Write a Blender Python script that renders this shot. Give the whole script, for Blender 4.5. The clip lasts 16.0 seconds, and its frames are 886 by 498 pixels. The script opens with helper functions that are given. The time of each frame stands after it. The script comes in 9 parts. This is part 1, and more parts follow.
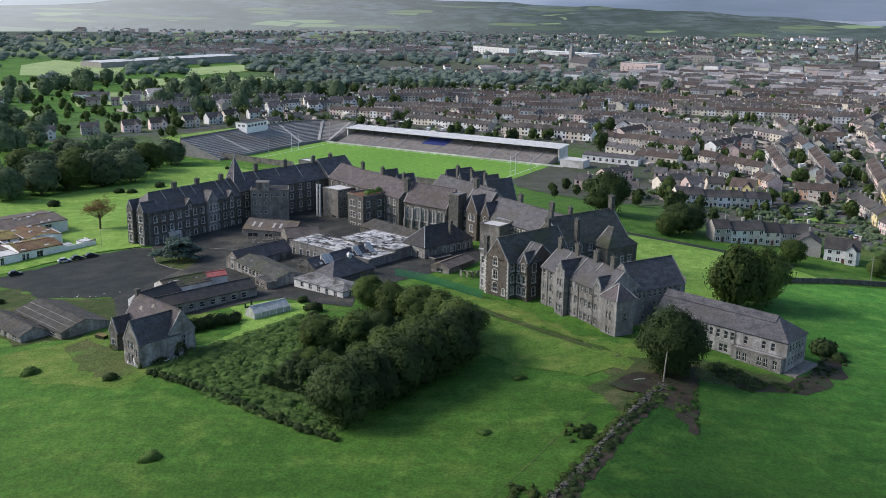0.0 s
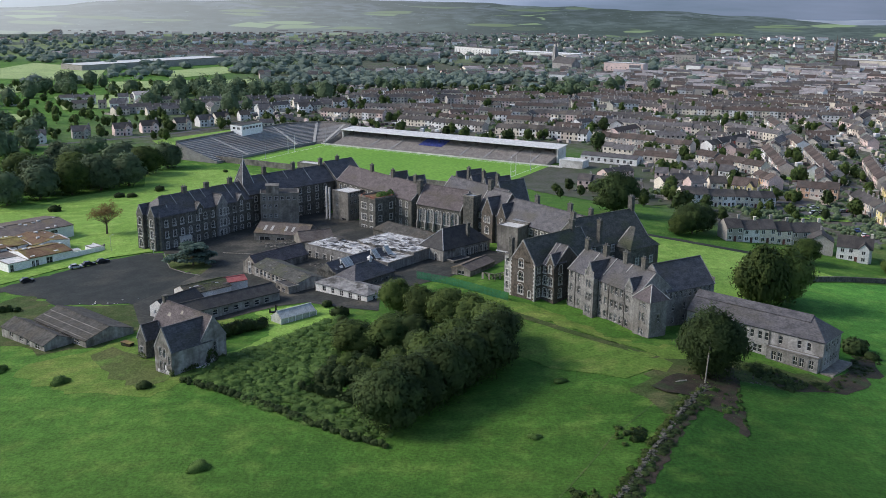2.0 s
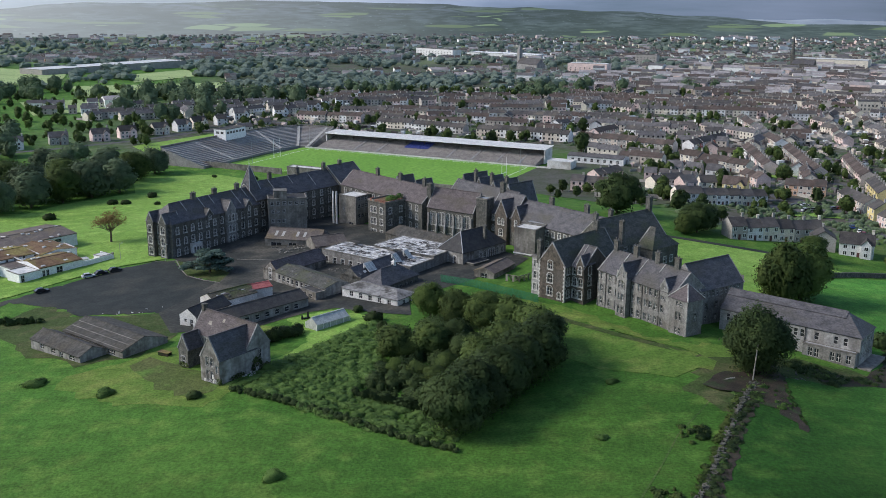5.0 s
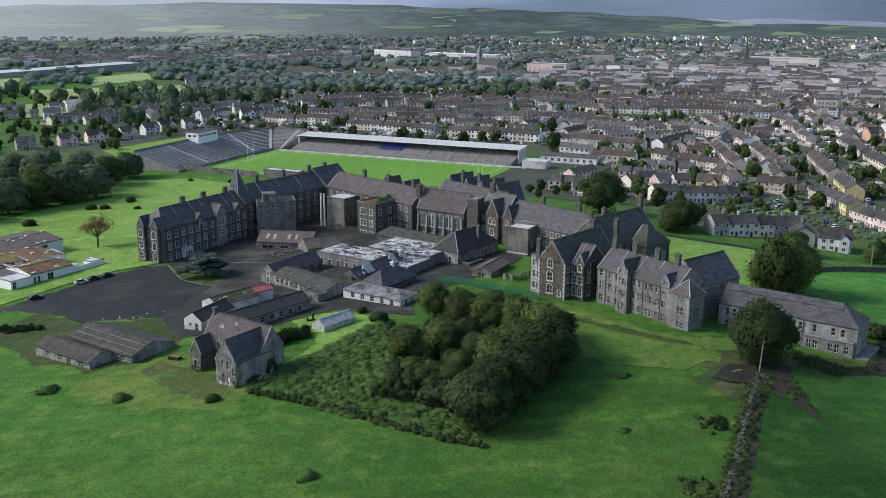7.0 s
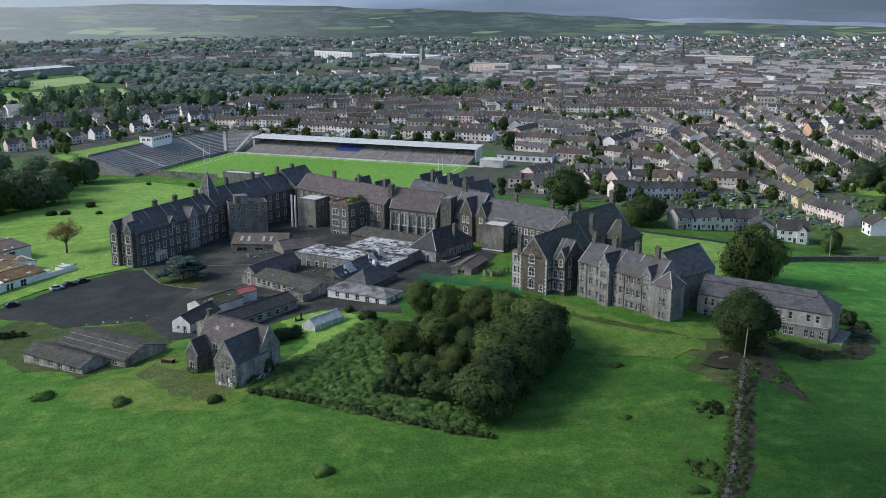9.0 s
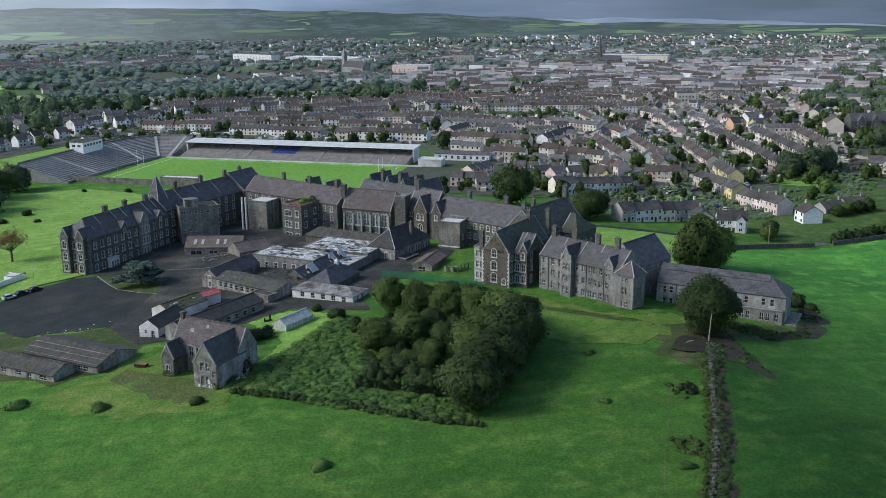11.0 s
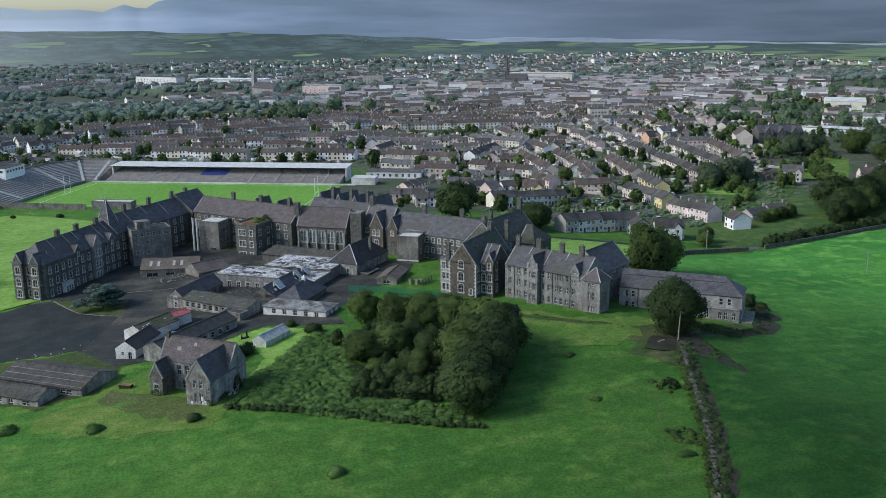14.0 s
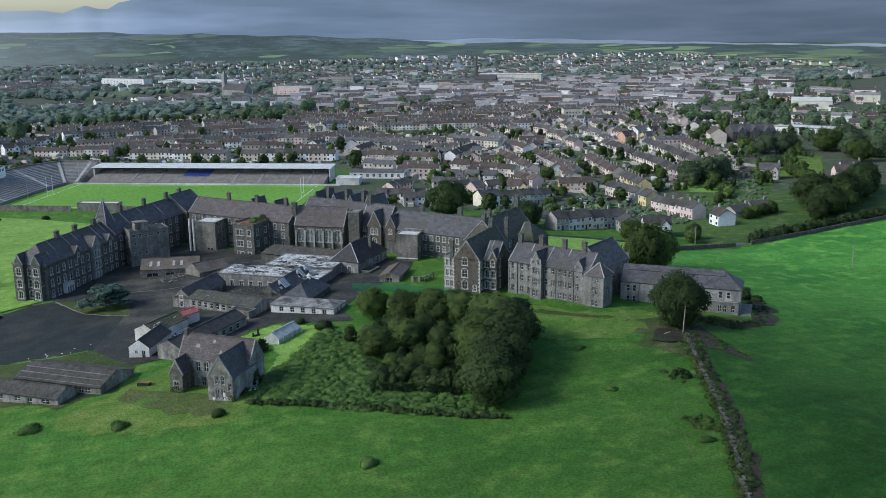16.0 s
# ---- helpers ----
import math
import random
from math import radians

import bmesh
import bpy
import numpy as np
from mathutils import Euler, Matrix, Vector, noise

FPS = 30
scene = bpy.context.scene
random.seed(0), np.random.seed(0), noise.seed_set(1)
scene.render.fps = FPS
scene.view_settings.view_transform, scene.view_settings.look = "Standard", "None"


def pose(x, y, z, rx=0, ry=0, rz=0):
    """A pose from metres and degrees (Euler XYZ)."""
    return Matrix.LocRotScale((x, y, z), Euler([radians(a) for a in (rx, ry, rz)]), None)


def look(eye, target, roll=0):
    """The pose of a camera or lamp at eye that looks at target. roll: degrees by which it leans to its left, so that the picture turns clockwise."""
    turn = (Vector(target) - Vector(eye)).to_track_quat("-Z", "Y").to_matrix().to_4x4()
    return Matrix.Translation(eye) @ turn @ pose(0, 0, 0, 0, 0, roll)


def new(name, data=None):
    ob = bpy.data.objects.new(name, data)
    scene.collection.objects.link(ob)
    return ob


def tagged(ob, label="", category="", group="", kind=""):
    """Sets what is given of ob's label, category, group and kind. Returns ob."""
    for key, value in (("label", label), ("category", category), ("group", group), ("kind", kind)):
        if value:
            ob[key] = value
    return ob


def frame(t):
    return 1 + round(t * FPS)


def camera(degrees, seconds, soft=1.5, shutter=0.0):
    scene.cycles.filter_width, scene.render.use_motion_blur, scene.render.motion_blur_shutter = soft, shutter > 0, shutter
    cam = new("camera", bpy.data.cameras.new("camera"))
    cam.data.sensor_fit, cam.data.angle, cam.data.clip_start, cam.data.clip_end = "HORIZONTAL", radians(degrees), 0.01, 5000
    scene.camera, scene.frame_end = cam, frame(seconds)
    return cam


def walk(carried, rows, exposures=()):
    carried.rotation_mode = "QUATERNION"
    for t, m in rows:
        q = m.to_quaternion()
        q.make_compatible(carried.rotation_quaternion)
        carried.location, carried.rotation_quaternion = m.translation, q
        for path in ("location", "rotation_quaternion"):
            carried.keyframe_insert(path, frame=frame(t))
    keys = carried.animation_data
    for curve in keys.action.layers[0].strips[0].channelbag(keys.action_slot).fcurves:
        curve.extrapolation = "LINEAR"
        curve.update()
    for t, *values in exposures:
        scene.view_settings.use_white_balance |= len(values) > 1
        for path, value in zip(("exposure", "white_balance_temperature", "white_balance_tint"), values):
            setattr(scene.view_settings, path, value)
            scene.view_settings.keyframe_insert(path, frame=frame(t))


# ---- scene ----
cam = camera(49.0, 16.0, soft=0.88)
PATH = [
    (0.0, look((0.000, 0.000, 81.600), (-0.012, 96.642, 55.903), 0.777)),
    (0.5, look((-3.183, 0.602, 81.575), (-2.898, 97.247, 55.892), 0.727)),
    (1.0, look((-6.457, 1.236, 81.466), (-5.770, 97.881, 55.792), 0.716)),
    (1.5, look((-9.841, 1.733, 81.414), (-8.422, 98.384, 55.791), 0.647)),
    (2.0, look((-13.154, 2.201, 81.400), (-10.763, 98.841, 55.807), 0.587)),
    (2.5, look((-16.681, 2.544, 81.553), (-13.224, 99.160, 55.992), 0.540)),
    (3.0, look((-20.162, 2.808, 81.663), (-15.815, 99.391, 56.112), 0.498)),
    (3.5, look((-23.549, 2.966, 81.739), (-18.560, 99.518, 56.190), 0.479)),
    (4.0, look((-26.943, 2.914, 81.850), (-21.407, 99.445, 56.333), 0.459)),
    (6.5, look((-43.446, 1.132, 82.593), (-32.989, 97.292, 57.215), 0.234)),
    (7.0, look((-46.774, 0.577, 82.757), (-35.003, 96.586, 57.385), 0.218)),
    (7.5, look((-50.100, -0.093, 82.939), (-36.871, 95.730, 57.585), 0.177)),
    (8.0, look((-53.395, -0.736, 83.003), (-38.668, 94.868, 57.643), 0.120)),
    (8.5, look((-56.817, -1.279, 83.035), (-40.469, 94.071, 57.713), 0.088)),
    (9.0, look((-60.050, -1.793, 83.116), (-41.974, 93.248, 57.807), 0.010)),
    (11.5, look((-76.712, -3.214, 82.647), (-48.511, 89.377, 57.514), -0.414)),
    (12.0, look((-80.077, -3.441, 82.614), (-49.995, 88.560, 57.497), -0.469)),
    (12.5, look((-83.459, -3.610, 82.610), (-51.746, 87.868, 57.587), -0.587)),
    (13.0, look((-86.797, -3.732, 82.669), (-53.511, 87.474, 58.721), -0.614)),
    (13.5, look((-89.960, -3.852, 82.717), (-55.475, 87.072, 59.400), -0.602)),
    (14.0, look((-93.371, -3.872, 82.598), (-57.647, 86.577, 59.299), -0.690)),
    (14.5, look((-96.519, -3.896, 82.629), (-59.797, 86.158, 59.354), -0.667)),
    (15.0, look((-99.793, -3.978, 82.661), (-62.172, 85.710, 59.409), -0.706)),
    (15.5, look((-102.943, -3.972, 82.688), (-64.572, 85.399, 59.440), -0.706)),
    (16.0, look((-106.293, -3.853, 82.749), (-67.176, 85.198, 59.515), -0.677)),
]
walk(cam, PATH, [(0.0, 0.57, 6550, 13), (4.0, 0.52, 6450, 12), (9.0, 0.45, 6250, 9), (13.0, 0.40, 6080, 6), (16.0, 0.40, 6000, 6)])

# ---- light ----
SUN_AZ, SUN_EL = radians(-84), radians(36)
world = bpy.data.worlds.new("overcast_sky")
scene.world = world
world.use_nodes = True
_nt = world.node_tree
_sky = _nt.nodes.new("ShaderNodeTexSky")
_sky.sky_type, _sky.sun_disc = "NISHITA", False
_sky.sun_elevation, _sky.sun_rotation = SUN_EL, SUN_AZ
_sky.air_density, _sky.dust_density, _sky.ozone_density = 1.0, 1.2, 1.8
_bg = _nt.nodes["Background"]
_nt.links.new(_sky.outputs[0], _bg.inputs[0])
_bg.inputs[1].default_value = 0.13
sun = new("sun", bpy.data.lights.new("sun", "SUN"))
sun.data.energy, sun.data.angle, sun.data.color = 2.2, radians(18), (1.0, 0.95, 0.87)
sun.matrix_world = look((0, 0, 300), (-math.sin(SUN_AZ) * 100, -math.cos(SUN_AZ) * 100, 300 - 100 * math.tan(SUN_EL)))


# ---- materials ----
def mat(name, a, b, scale=1.0, rough=0.85, bump=0.3, fine=6.0, c=None, cscale=0.12, metal=0.0, spec=0.25, rand=0.0, stretch=(1, 1, 1), obj=False, amp=0.28, runs=0.0):
    """Two base colours mixed by noise at two scales, a third in wide patches, with fine relief."""
    m = bpy.data.materials.new(name)
    m.use_nodes = True
    t = m.node_tree
    p = t.nodes["Principled BSDF"]
    p.inputs["Roughness"].default_value, p.inputs["Metallic"].default_value = rough, metal
    p.inputs["Specular IOR Level"].default_value = spec
    co = t.nodes.new("ShaderNodeTexCoord")
    mp = t.nodes.new("ShaderNodeMapping")
    mp.inputs["Scale"].default_value = stretch
    if obj:
        t.links.new(co.outputs["Object"], mp.inputs[0])
    else:
        geo = t.nodes.new("ShaderNodeNewGeometry")
        t.links.new(geo.outputs["Position"], mp.inputs[0])

    def nz(s, d=4.0):
        n = t.nodes.new("ShaderNodeTexNoise")
        n.inputs["Scale"].default_value, n.inputs["Detail"].default_value = s, d
        t.links.new(mp.outputs[0], n.inputs["Vector"])
        return n

    def ramp(src, lo, hi):
        r = t.nodes.new("ShaderNodeMapRange")
        r.inputs["From Min"].default_value, r.inputs["From Max"].default_value = lo, hi
        t.links.new(src, r.inputs["Value"])
        return r.outputs[0]

    def mix(f, x, y):
        k = t.nodes.new("ShaderNodeMix")
        k.data_type = "RGBA"
        for i, v in ((6, x), (7, y)):
            if isinstance(v, tuple):
                k.inputs[i].default_value = (*v, 1)
            else:
                t.links.new(v, k.inputs[i])
        t.links.new(f, k.inputs[0])
        return k.outputs[2]

    n1, n2 = nz(scale), nz(scale * fine)
    col = mix(ramp(n1.outputs[0], 0.35, 0.65), a, b)
    if c:
        col = mix(ramp(nz(cscale, 3).outputs[0], 0.5, 0.68), col, c)
    h = t.nodes.new("ShaderNodeHueSaturation")
    t.links.new(ramp(n2.outputs[0], 0.2, 0.8), h.inputs["Value"])
    h.inputs["Value"].default_value = 1
    v = t.nodes.new("ShaderNodeMapRange")
    v.inputs["To Min"].default_value, v.inputs["To Max"].default_value = 1 - amp, 1 + amp
    t.links.new(n2.outputs[0], v.inputs["Value"])
    v.inputs["From Min"].default_value, v.inputs["From Max"].default_value = 0.25, 0.75
    t.links.new(v.outputs[0], h.inputs["Value"])
    t.links.new(col, h.inputs["Color"])
    out = h.outputs[0]
    if runs:
        sm, sn = t.nodes.new("ShaderNodeMapping"), t.nodes.new("ShaderNodeTexNoise")
        sm.inputs["Scale"].default_value = (1, 1, 0.1)
        sn.inputs["Scale"].default_value, sn.inputs["Detail"].default_value = 0.9, 4
        t.links.new(mp.inputs[0].links[0].from_socket, sm.inputs[0])
        t.links.new(sm.outputs[0], sn.inputs["Vector"])
        r = t.nodes.new("ShaderNodeMapRange")
        for nm, q in (("From Min", 0.35), ("From Max", 0.65), ("To Min", 1 - runs), ("To Max", 1 + runs * 0.6)):
            r.inputs[nm].default_value = q
        t.links.new(sn.outputs[0], r.inputs["Value"])
        h3 = t.nodes.new("ShaderNodeHueSaturation")
        t.links.new(r.outputs[0], h3.inputs["Value"])
        t.links.new(out, h3.inputs["Color"])
        out = h3.outputs[0]
    if rand:
        oi = t.nodes.new("ShaderNodeObjectInfo")
        r = t.nodes.new("ShaderNodeMapRange")
        r.inputs["To Min"].default_value, r.inputs["To Max"].default_value = 1 - rand, 1 + rand
        t.links.new(oi.outputs["Random"], r.inputs["Value"])
        h2 = t.nodes.new("ShaderNodeHueSaturation")
        t.links.new(r.outputs[0], h2.inputs["Value"])
        t.links.new(out, h2.inputs["Color"])
        out = h2.outputs[0]
    t.links.new(out, p.inputs["Base Color"])
    if bump:
        bn = t.nodes.new("ShaderNodeBump")
        bn.inputs["Strength"].default_value, bn.inputs["Distance"].default_value = bump, 0.1
        t.links.new(n2.outputs[0], bn.inputs["Height"])
        t.links.new(bn.outputs[0], p.inputs["Normal"])
    return m


def leafmat(name, a, b, rand=0.22):
    """Foliage: colour drifts through the crown, from spray to spray and from plant to plant; some light passes through."""
    m = bpy.data.materials.new(name)
    m.use_nodes = True
    t = m.node_tree
    p = t.nodes["Principled BSDF"]
    p.inputs["Roughness"].default_value, p.inputs["Specular IOR Level"].default_value = 0.75, 0.12
    g, oi = t.nodes.new("ShaderNodeNewGeometry"), t.nodes.new("ShaderNodeObjectInfo")
    n = t.nodes.new("ShaderNodeTexNoise")
    n.inputs["Scale"].default_value, n.inputs["Detail"].default_value = 0.42, 3
    t.links.new(g.outputs["Position"], n.inputs["Vector"])
    d = t.nodes.new("ShaderNodeMapRange")
    d.inputs["From Min"].default_value, d.inputs["From Max"].default_value = 0.34, 0.66
    t.links.new(n.outputs[0], d.inputs["Value"])
    f = t.nodes.new("ShaderNodeMix")
    f.inputs[0].default_value = 0.2
    t.links.new(d.outputs[0], f.inputs[2])
    t.links.new(g.outputs["Random Per Island"], f.inputs[3])
    k = t.nodes.new("ShaderNodeMix")
    k.data_type = "RGBA"
    k.inputs[6].default_value, k.inputs[7].default_value = (*a, 1), (*b, 1)
    t.links.new(f.outputs[0], k.inputs[0])
    h = t.nodes.new("ShaderNodeHueSaturation")
    r = t.nodes.new("ShaderNodeMapRange")
    r.inputs["To Min"].default_value, r.inputs["To Max"].default_value = 1 - rand, 1 + rand
    t.links.new(oi.outputs["Random"], r.inputs["Value"])
    t.links.new(r.outputs[0], h.inputs["Value"])
    t.links.new(k.outputs[2], h.inputs["Color"])
    t.links.new(h.outputs[0], p.inputs["Base Color"])
    tr = t.nodes.new("ShaderNodeBsdfTranslucent")
    t.links.new(h.outputs[0], tr.inputs["Color"])
    ms = t.nodes.new("ShaderNodeMixShader")
    ms.inputs[0].default_value = 0.2
    t.links.new(p.outputs[0], ms.inputs[1])
    t.links.new(tr.outputs[0], ms.inputs[2])
    t.links.new(ms.outputs[0], t.nodes["Material Output"].inputs[0])
    return m


STONE = mat("rubble_limestone", (0.066, 0.068, 0.063), (0.140, 0.135, 0.119), 1.1, c=(0.090, 0.083, 0.069), bump=0.6, cscale=0.2, fine=2.6, amp=0.42, runs=0.2)
STONE_LIGHT = mat("dressed_limestone", (0.165, 0.162, 0.156), (0.255, 0.248, 0.235), 0.8, c=(0.15, 0.14, 0.128), bump=0.5, cscale=0.16, fine=3.2, amp=0.34, runs=0.22)
STONE_BROWN = mat("brownstone_rubble", (0.063, 0.055, 0.046), (0.118, 0.098, 0.080), 1.1, c=(0.085, 0.076, 0.067), bump=0.6, cscale=0.2, fine=2.6, amp=0.42, runs=0.22)
TRIM = mat("pale_stone_dressings", (0.36, 0.352, 0.33), (0.52, 0.51, 0.48), 1.5, bump=0.2, runs=0.25)
SLATE = mat("blue_grey_slate", (0.055, 0.054, 0.061), (0.096, 0.093, 0.099), 0.45, rough=0.6, c=(0.070, 0.066, 0.058), bump=0.4, cscale=0.09, stretch=(1, 1, 2.5), fine=4.0, amp=0.36)
SLATE_MOSS = mat("mossy_slate", (0.056, 0.058, 0.053), (0.095, 0.093, 0.082), 0.5, c=(0.072, 0.078, 0.047), bump=0.4, cscale=0.12, stretch=(1, 1, 2.5), fine=4.0, amp=0.36)
SLATE_BROWN = mat("brown_weathered_slate", (0.079, 0.067, 0.069), (0.121, 0.103, 0.104), 0.45, c=(0.089, 0.077, 0.067), bump=0.4, stretch=(1, 1, 2.5), fine=4.0, amp=0.36)
CORR = mat("weathered_fibre_cement", (0.045, 0.044, 0.041), (0.083, 0.079, 0.071), 0.5, c=(0.068, 0.061, 0.049), bump=0.5, cscale=0.2, fine=3.0, amp=0.4)
FELT = mat("dark_roofing_felt", (0.038, 0.038, 0.040), (0.062, 0.060, 0.058), 0.7, c=(0.075, 0.068, 0.058), bump=0.3)
WHITEFELT = mat("torn_white_roof_sheeting", (0.30, 0.302, 0.305), (0.68, 0.68, 0.67), 0.7, c=(0.07, 0.064, 0.06), bump=0.8, cscale=0.55, fine=3.0, amp=0.4)
DIRTY = mat("stained_brown_render", (0.15, 0.138, 0.12), (0.27, 0.25, 0.222), 0.5, c=(0.10, 0.09, 0.076), bump=0.3, cscale=0.3, runs=0.35)
PLASTER = mat("grey_white_render", (0.52, 0.51, 0.49), (0.66, 0.65, 0.62), 0.5, c=(0.40, 0.38, 0.35), bump=0.2, cscale=0.25)
CONCRETE = mat("stained_concrete_render", (0.160, 0.150, 0.132), (0.222, 0.209, 0.184), 0.5, c=(0.11, 0.103, 0.092), bump=0.25, cscale=0.2, runs=0.16, fine=3.0)
CONC_STEP = mat("terrace_concrete", (0.205, 0.20, 0.20), (0.275, 0.268, 0.262), 0.4, c=(0.20, 0.18, 0.17), bump=0.2, cscale=0.05)
BRICKRED = mat("red_brick", (0.22, 0.10, 0.075), (0.30, 0.14, 0.10), 1.5, bump=0.3)
REDPAINT = mat("red_painted_sheet", (0.32, 0.09, 0.085), (0.42, 0.14, 0.13), 0.8, bump=0.2)
RUST = mat("rust_brown_moss_roof", (0.115, 0.066, 0.037), (0.180, 0.115, 0.066), 0.35, c=(0.235, 0.205, 0.060), bump=0.5, cscale=0.11, fine=5.0, amp=0.4)
MOSSROOF = mat("moss_covered_tiles", (0.078, 0.068, 0.048), (0.125, 0.112, 0.082), 0.5, c=(0.075, 0.088, 0.036), bump=0.5, cscale=0.2, fine=4.0, amp=0.4)
GREYROOF = mat("brown_grey_old_roofing", (0.100, 0.083, 0.074), (0.150, 0.127, 0.113), 0.3, c=(0.135, 0.105, 0.062), bump=0.4, cscale=0.15, fine=5.0, amp=0.3)
TARMAC = mat("worn_tarmac", (0.0155, 0.0205, 0.0195), (0.028, 0.0330, 0.0305), 0.2, c=(0.048, 0.047, 0.039), bump=0.3, fine=8, cscale=0.06, amp=0.36)
KERB = mat("kerb_stone", (0.30, 0.29, 0.27), (0.42, 0.41, 0.38), 1.0)
SOIL = mat("trampled_soil", (0.021, 0.018, 0.012), (0.043, 0.033, 0.023), 0.5, c=(0.024, 0.040, 0.014), bump=0.6, cscale=0.28, amp=0.4)
BARK = mat("tree_bark", (0.07, 0.055, 0.042), (0.13, 0.105, 0.08), 2.0, bump=0.8)
WOOD = mat("weathered_timber", (0.22, 0.20, 0.17), (0.32, 0.29, 0.25), 1.5, bump=0.4)
IRON = mat("dark_iron", (0.03, 0.03, 0.032), (0.05, 0.05, 0.05), 2.0, rough=0.5, metal=0.6)
LEAD = mat("grey_metal", (0.30, 0.31, 0.32), (0.40, 0.41, 0.42), 1.0, rough=0.45, metal=0.4)
PALE_METAL = mat("pale_roof_sheeting", (0.50, 0.49, 0.47), (0.62, 0.61, 0.58), 0.2, rough=0.5, bump=0.1)
WHITE = mat("white_paint", (0.70, 0.70, 0.69), (0.80, 0.80, 0.79), 0.8, bump=0.05)
BLUESEAT = mat("blue_seats", (0.035, 0.05, 0.19), (0.055, 0.075, 0.28), 0.6, rough=0.5)
GREYSEAT = mat("grey_seats", (0.20, 0.182, 0.172), (0.27, 0.248, 0.23), 0.3)
GLASS = mat("dark_window_glass", (0.018, 0.02, 0.023), (0.035, 0.038, 0.042), 0.9, rough=0.12, bump=0.0, spec=0.5)
GREENHOUSE = mat("dusty_greenhouse_glass", (0.34, 0.35, 0.33), (0.48, 0.49, 0.46), 0.8, rough=0.25, bump=0.1, spec=0.5)
LEAF = leafmat("summer_leaves", (0.028, 0.054, 0.016), (0.096, 0.132, 0.036))
# Far leaves: haze painted in as paler and, farthest off, bluer base colours.
LEAF_FAR = leafmat("hazed_woodland_leaves", (0.070, 0.108, 0.060), (0.125, 0.170, 0.092))
LEAF_HAZE = leafmat("hazed_blue_green_woods", (0.105, 0.140, 0.116), (0.160, 0.200, 0.160))
LEAF_BRIGHT = leafmat("light_green_leaves", (0.07, 0.115, 0.028), (0.13, 0.185, 0.05))
LEAF_DARK = leafmat("dark_evergreen_leaves", (0.022, 0.040, 0.015), (0.062, 0.092, 0.030))
LEAF_BLUE = leafmat("blue_green_cedar_needles", (0.058, 0.095, 0.076), (0.105, 0.148, 0.12))
LEAF_RUST = leafmat("turning_leaves", (0.16, 0.10, 0.04), (0.24, 0.16, 0.07))
SCRUB = leafmat("bramble_leaves", (0.050, 0.105, 0.026), (0.135, 0.220, 0.058))
YARD = mat("stained_yard_concrete", (0.023, 0.026, 0.0235), (0.041, 0.042, 0.037), 0.2, c=(0.082, 0.076, 0.062), bump=0.4, fine=6, cscale=0.09, amp=0.45)
OLDPAINT = mat("weathered_sash_paint", (0.34, 0.335, 0.32), (0.50, 0.49, 0.47), 1.2, bump=0.1)
ASHLAR = mat("pale_grey_ashlar", (0.215, 0.214, 0.210), (0.31, 0.305, 0.295), 0.7, c=(0.20, 0.19, 0.178), bump=0.4, cscale=0.16, fine=3.2, amp=0.3, runs=0.25)
LIMEWASH = mat("stained_limewash", (0.184, 0.176, 0.160), (0.303, 0.295, 0.275), 0.45, c=(0.115, 0.104, 0.089), bump=0.4, cscale=0.3, runs=0.25, fine=3.0)
GREYSHEET = mat("grey_broken_roofing", (0.15, 0.148, 0.145), (0.25, 0.245, 0.238), 0.5, c=(0.06, 0.056, 0.052), bump=0.5, cscale=0.35, fine=3.0, amp=0.35)
LEAF_MID = leafmat("town_wood_leaves", (0.058, 0.090, 0.048), (0.122, 0.162, 0.088))


# ---- builders ----
def ss(a, b, x):
    u = min(max((x - a) / (b - a), 0), 1)
    return u * u * (3 - 2 * u)


def gh(x, y):
    """Height of the ground: a gentle hill under the old hospital that falls to the stadium and the town."""
    s = 0.75 + 0.035 * (min(max(x, -175), 38) + 50) - 0.09 * max(0, min(x, 150) - 38) + 0.025 * min(0, max(x, -175) + 60) - 0.02 * (min(y, 412) - 154)
    low = -14 - 0.018 * max(0, min(y, 2000) - 600)
    k = ss(362, 500, y)
    if 5 < x < 55 and 205 < y < 270:
        d = min(max(((x - 23) * 14 - (y - 247) * 26) / 872, 0), 1)
        s -= 1.3 * math.exp(-(((x - 23 - 14 * d) ** 2 + (y - 247 + 26 * d) ** 2) / 20.0))
    rise = 0.12 * noise.noise(Vector((x * 0.03, y * 0.03, 0))) * (1 - ss(300, 345, y))
    return s * (1 - k) + low * k + rise


def link(name, mesh, parent=None, m=None, label=""):
    ob = new(name, mesh)
    if parent:
        ob.parent = parent
    if m is not None:
        ob.matrix_basis = m
    if label:
        ob["label"] = label
    return ob


def mesh_of(name, bm, material, smooth=False):
    bmesh.ops.recalc_face_normals(bm, faces=bm.faces)
    me = bpy.data.meshes.new(name)
    bm.to_mesh(me)
    bm.free()
    me.materials.append(material)
    if smooth:
        me.shade_smooth()
    return me


def part(name, bm, material, parent, label="", m=None):
    return link(name, mesh_of(name, bm, material), parent, m, label)


def thing(name, label, category, m, group="", kind=""):
    ob = new(name)
    ob.empty_display_size = 0.5
    ob.matrix_basis = m
    return tagged(ob, label, category, group, kind)


def box(bm, x0, x1, y0, y1, z0, z1):
    vs = [bm.verts.new((x, y, z)) for z in (z0, z1) for x, y in ((x0, y0), (x1, y0), (x1, y1), (x0, y1))]
    for f in ((3, 2, 1, 0), (4, 5, 6, 7), (0, 1, 5, 4), (1, 2, 6, 5), (2, 3, 7, 6), (3, 0, 4, 7)):
        bm.faces.new([vs[i] for i in f])


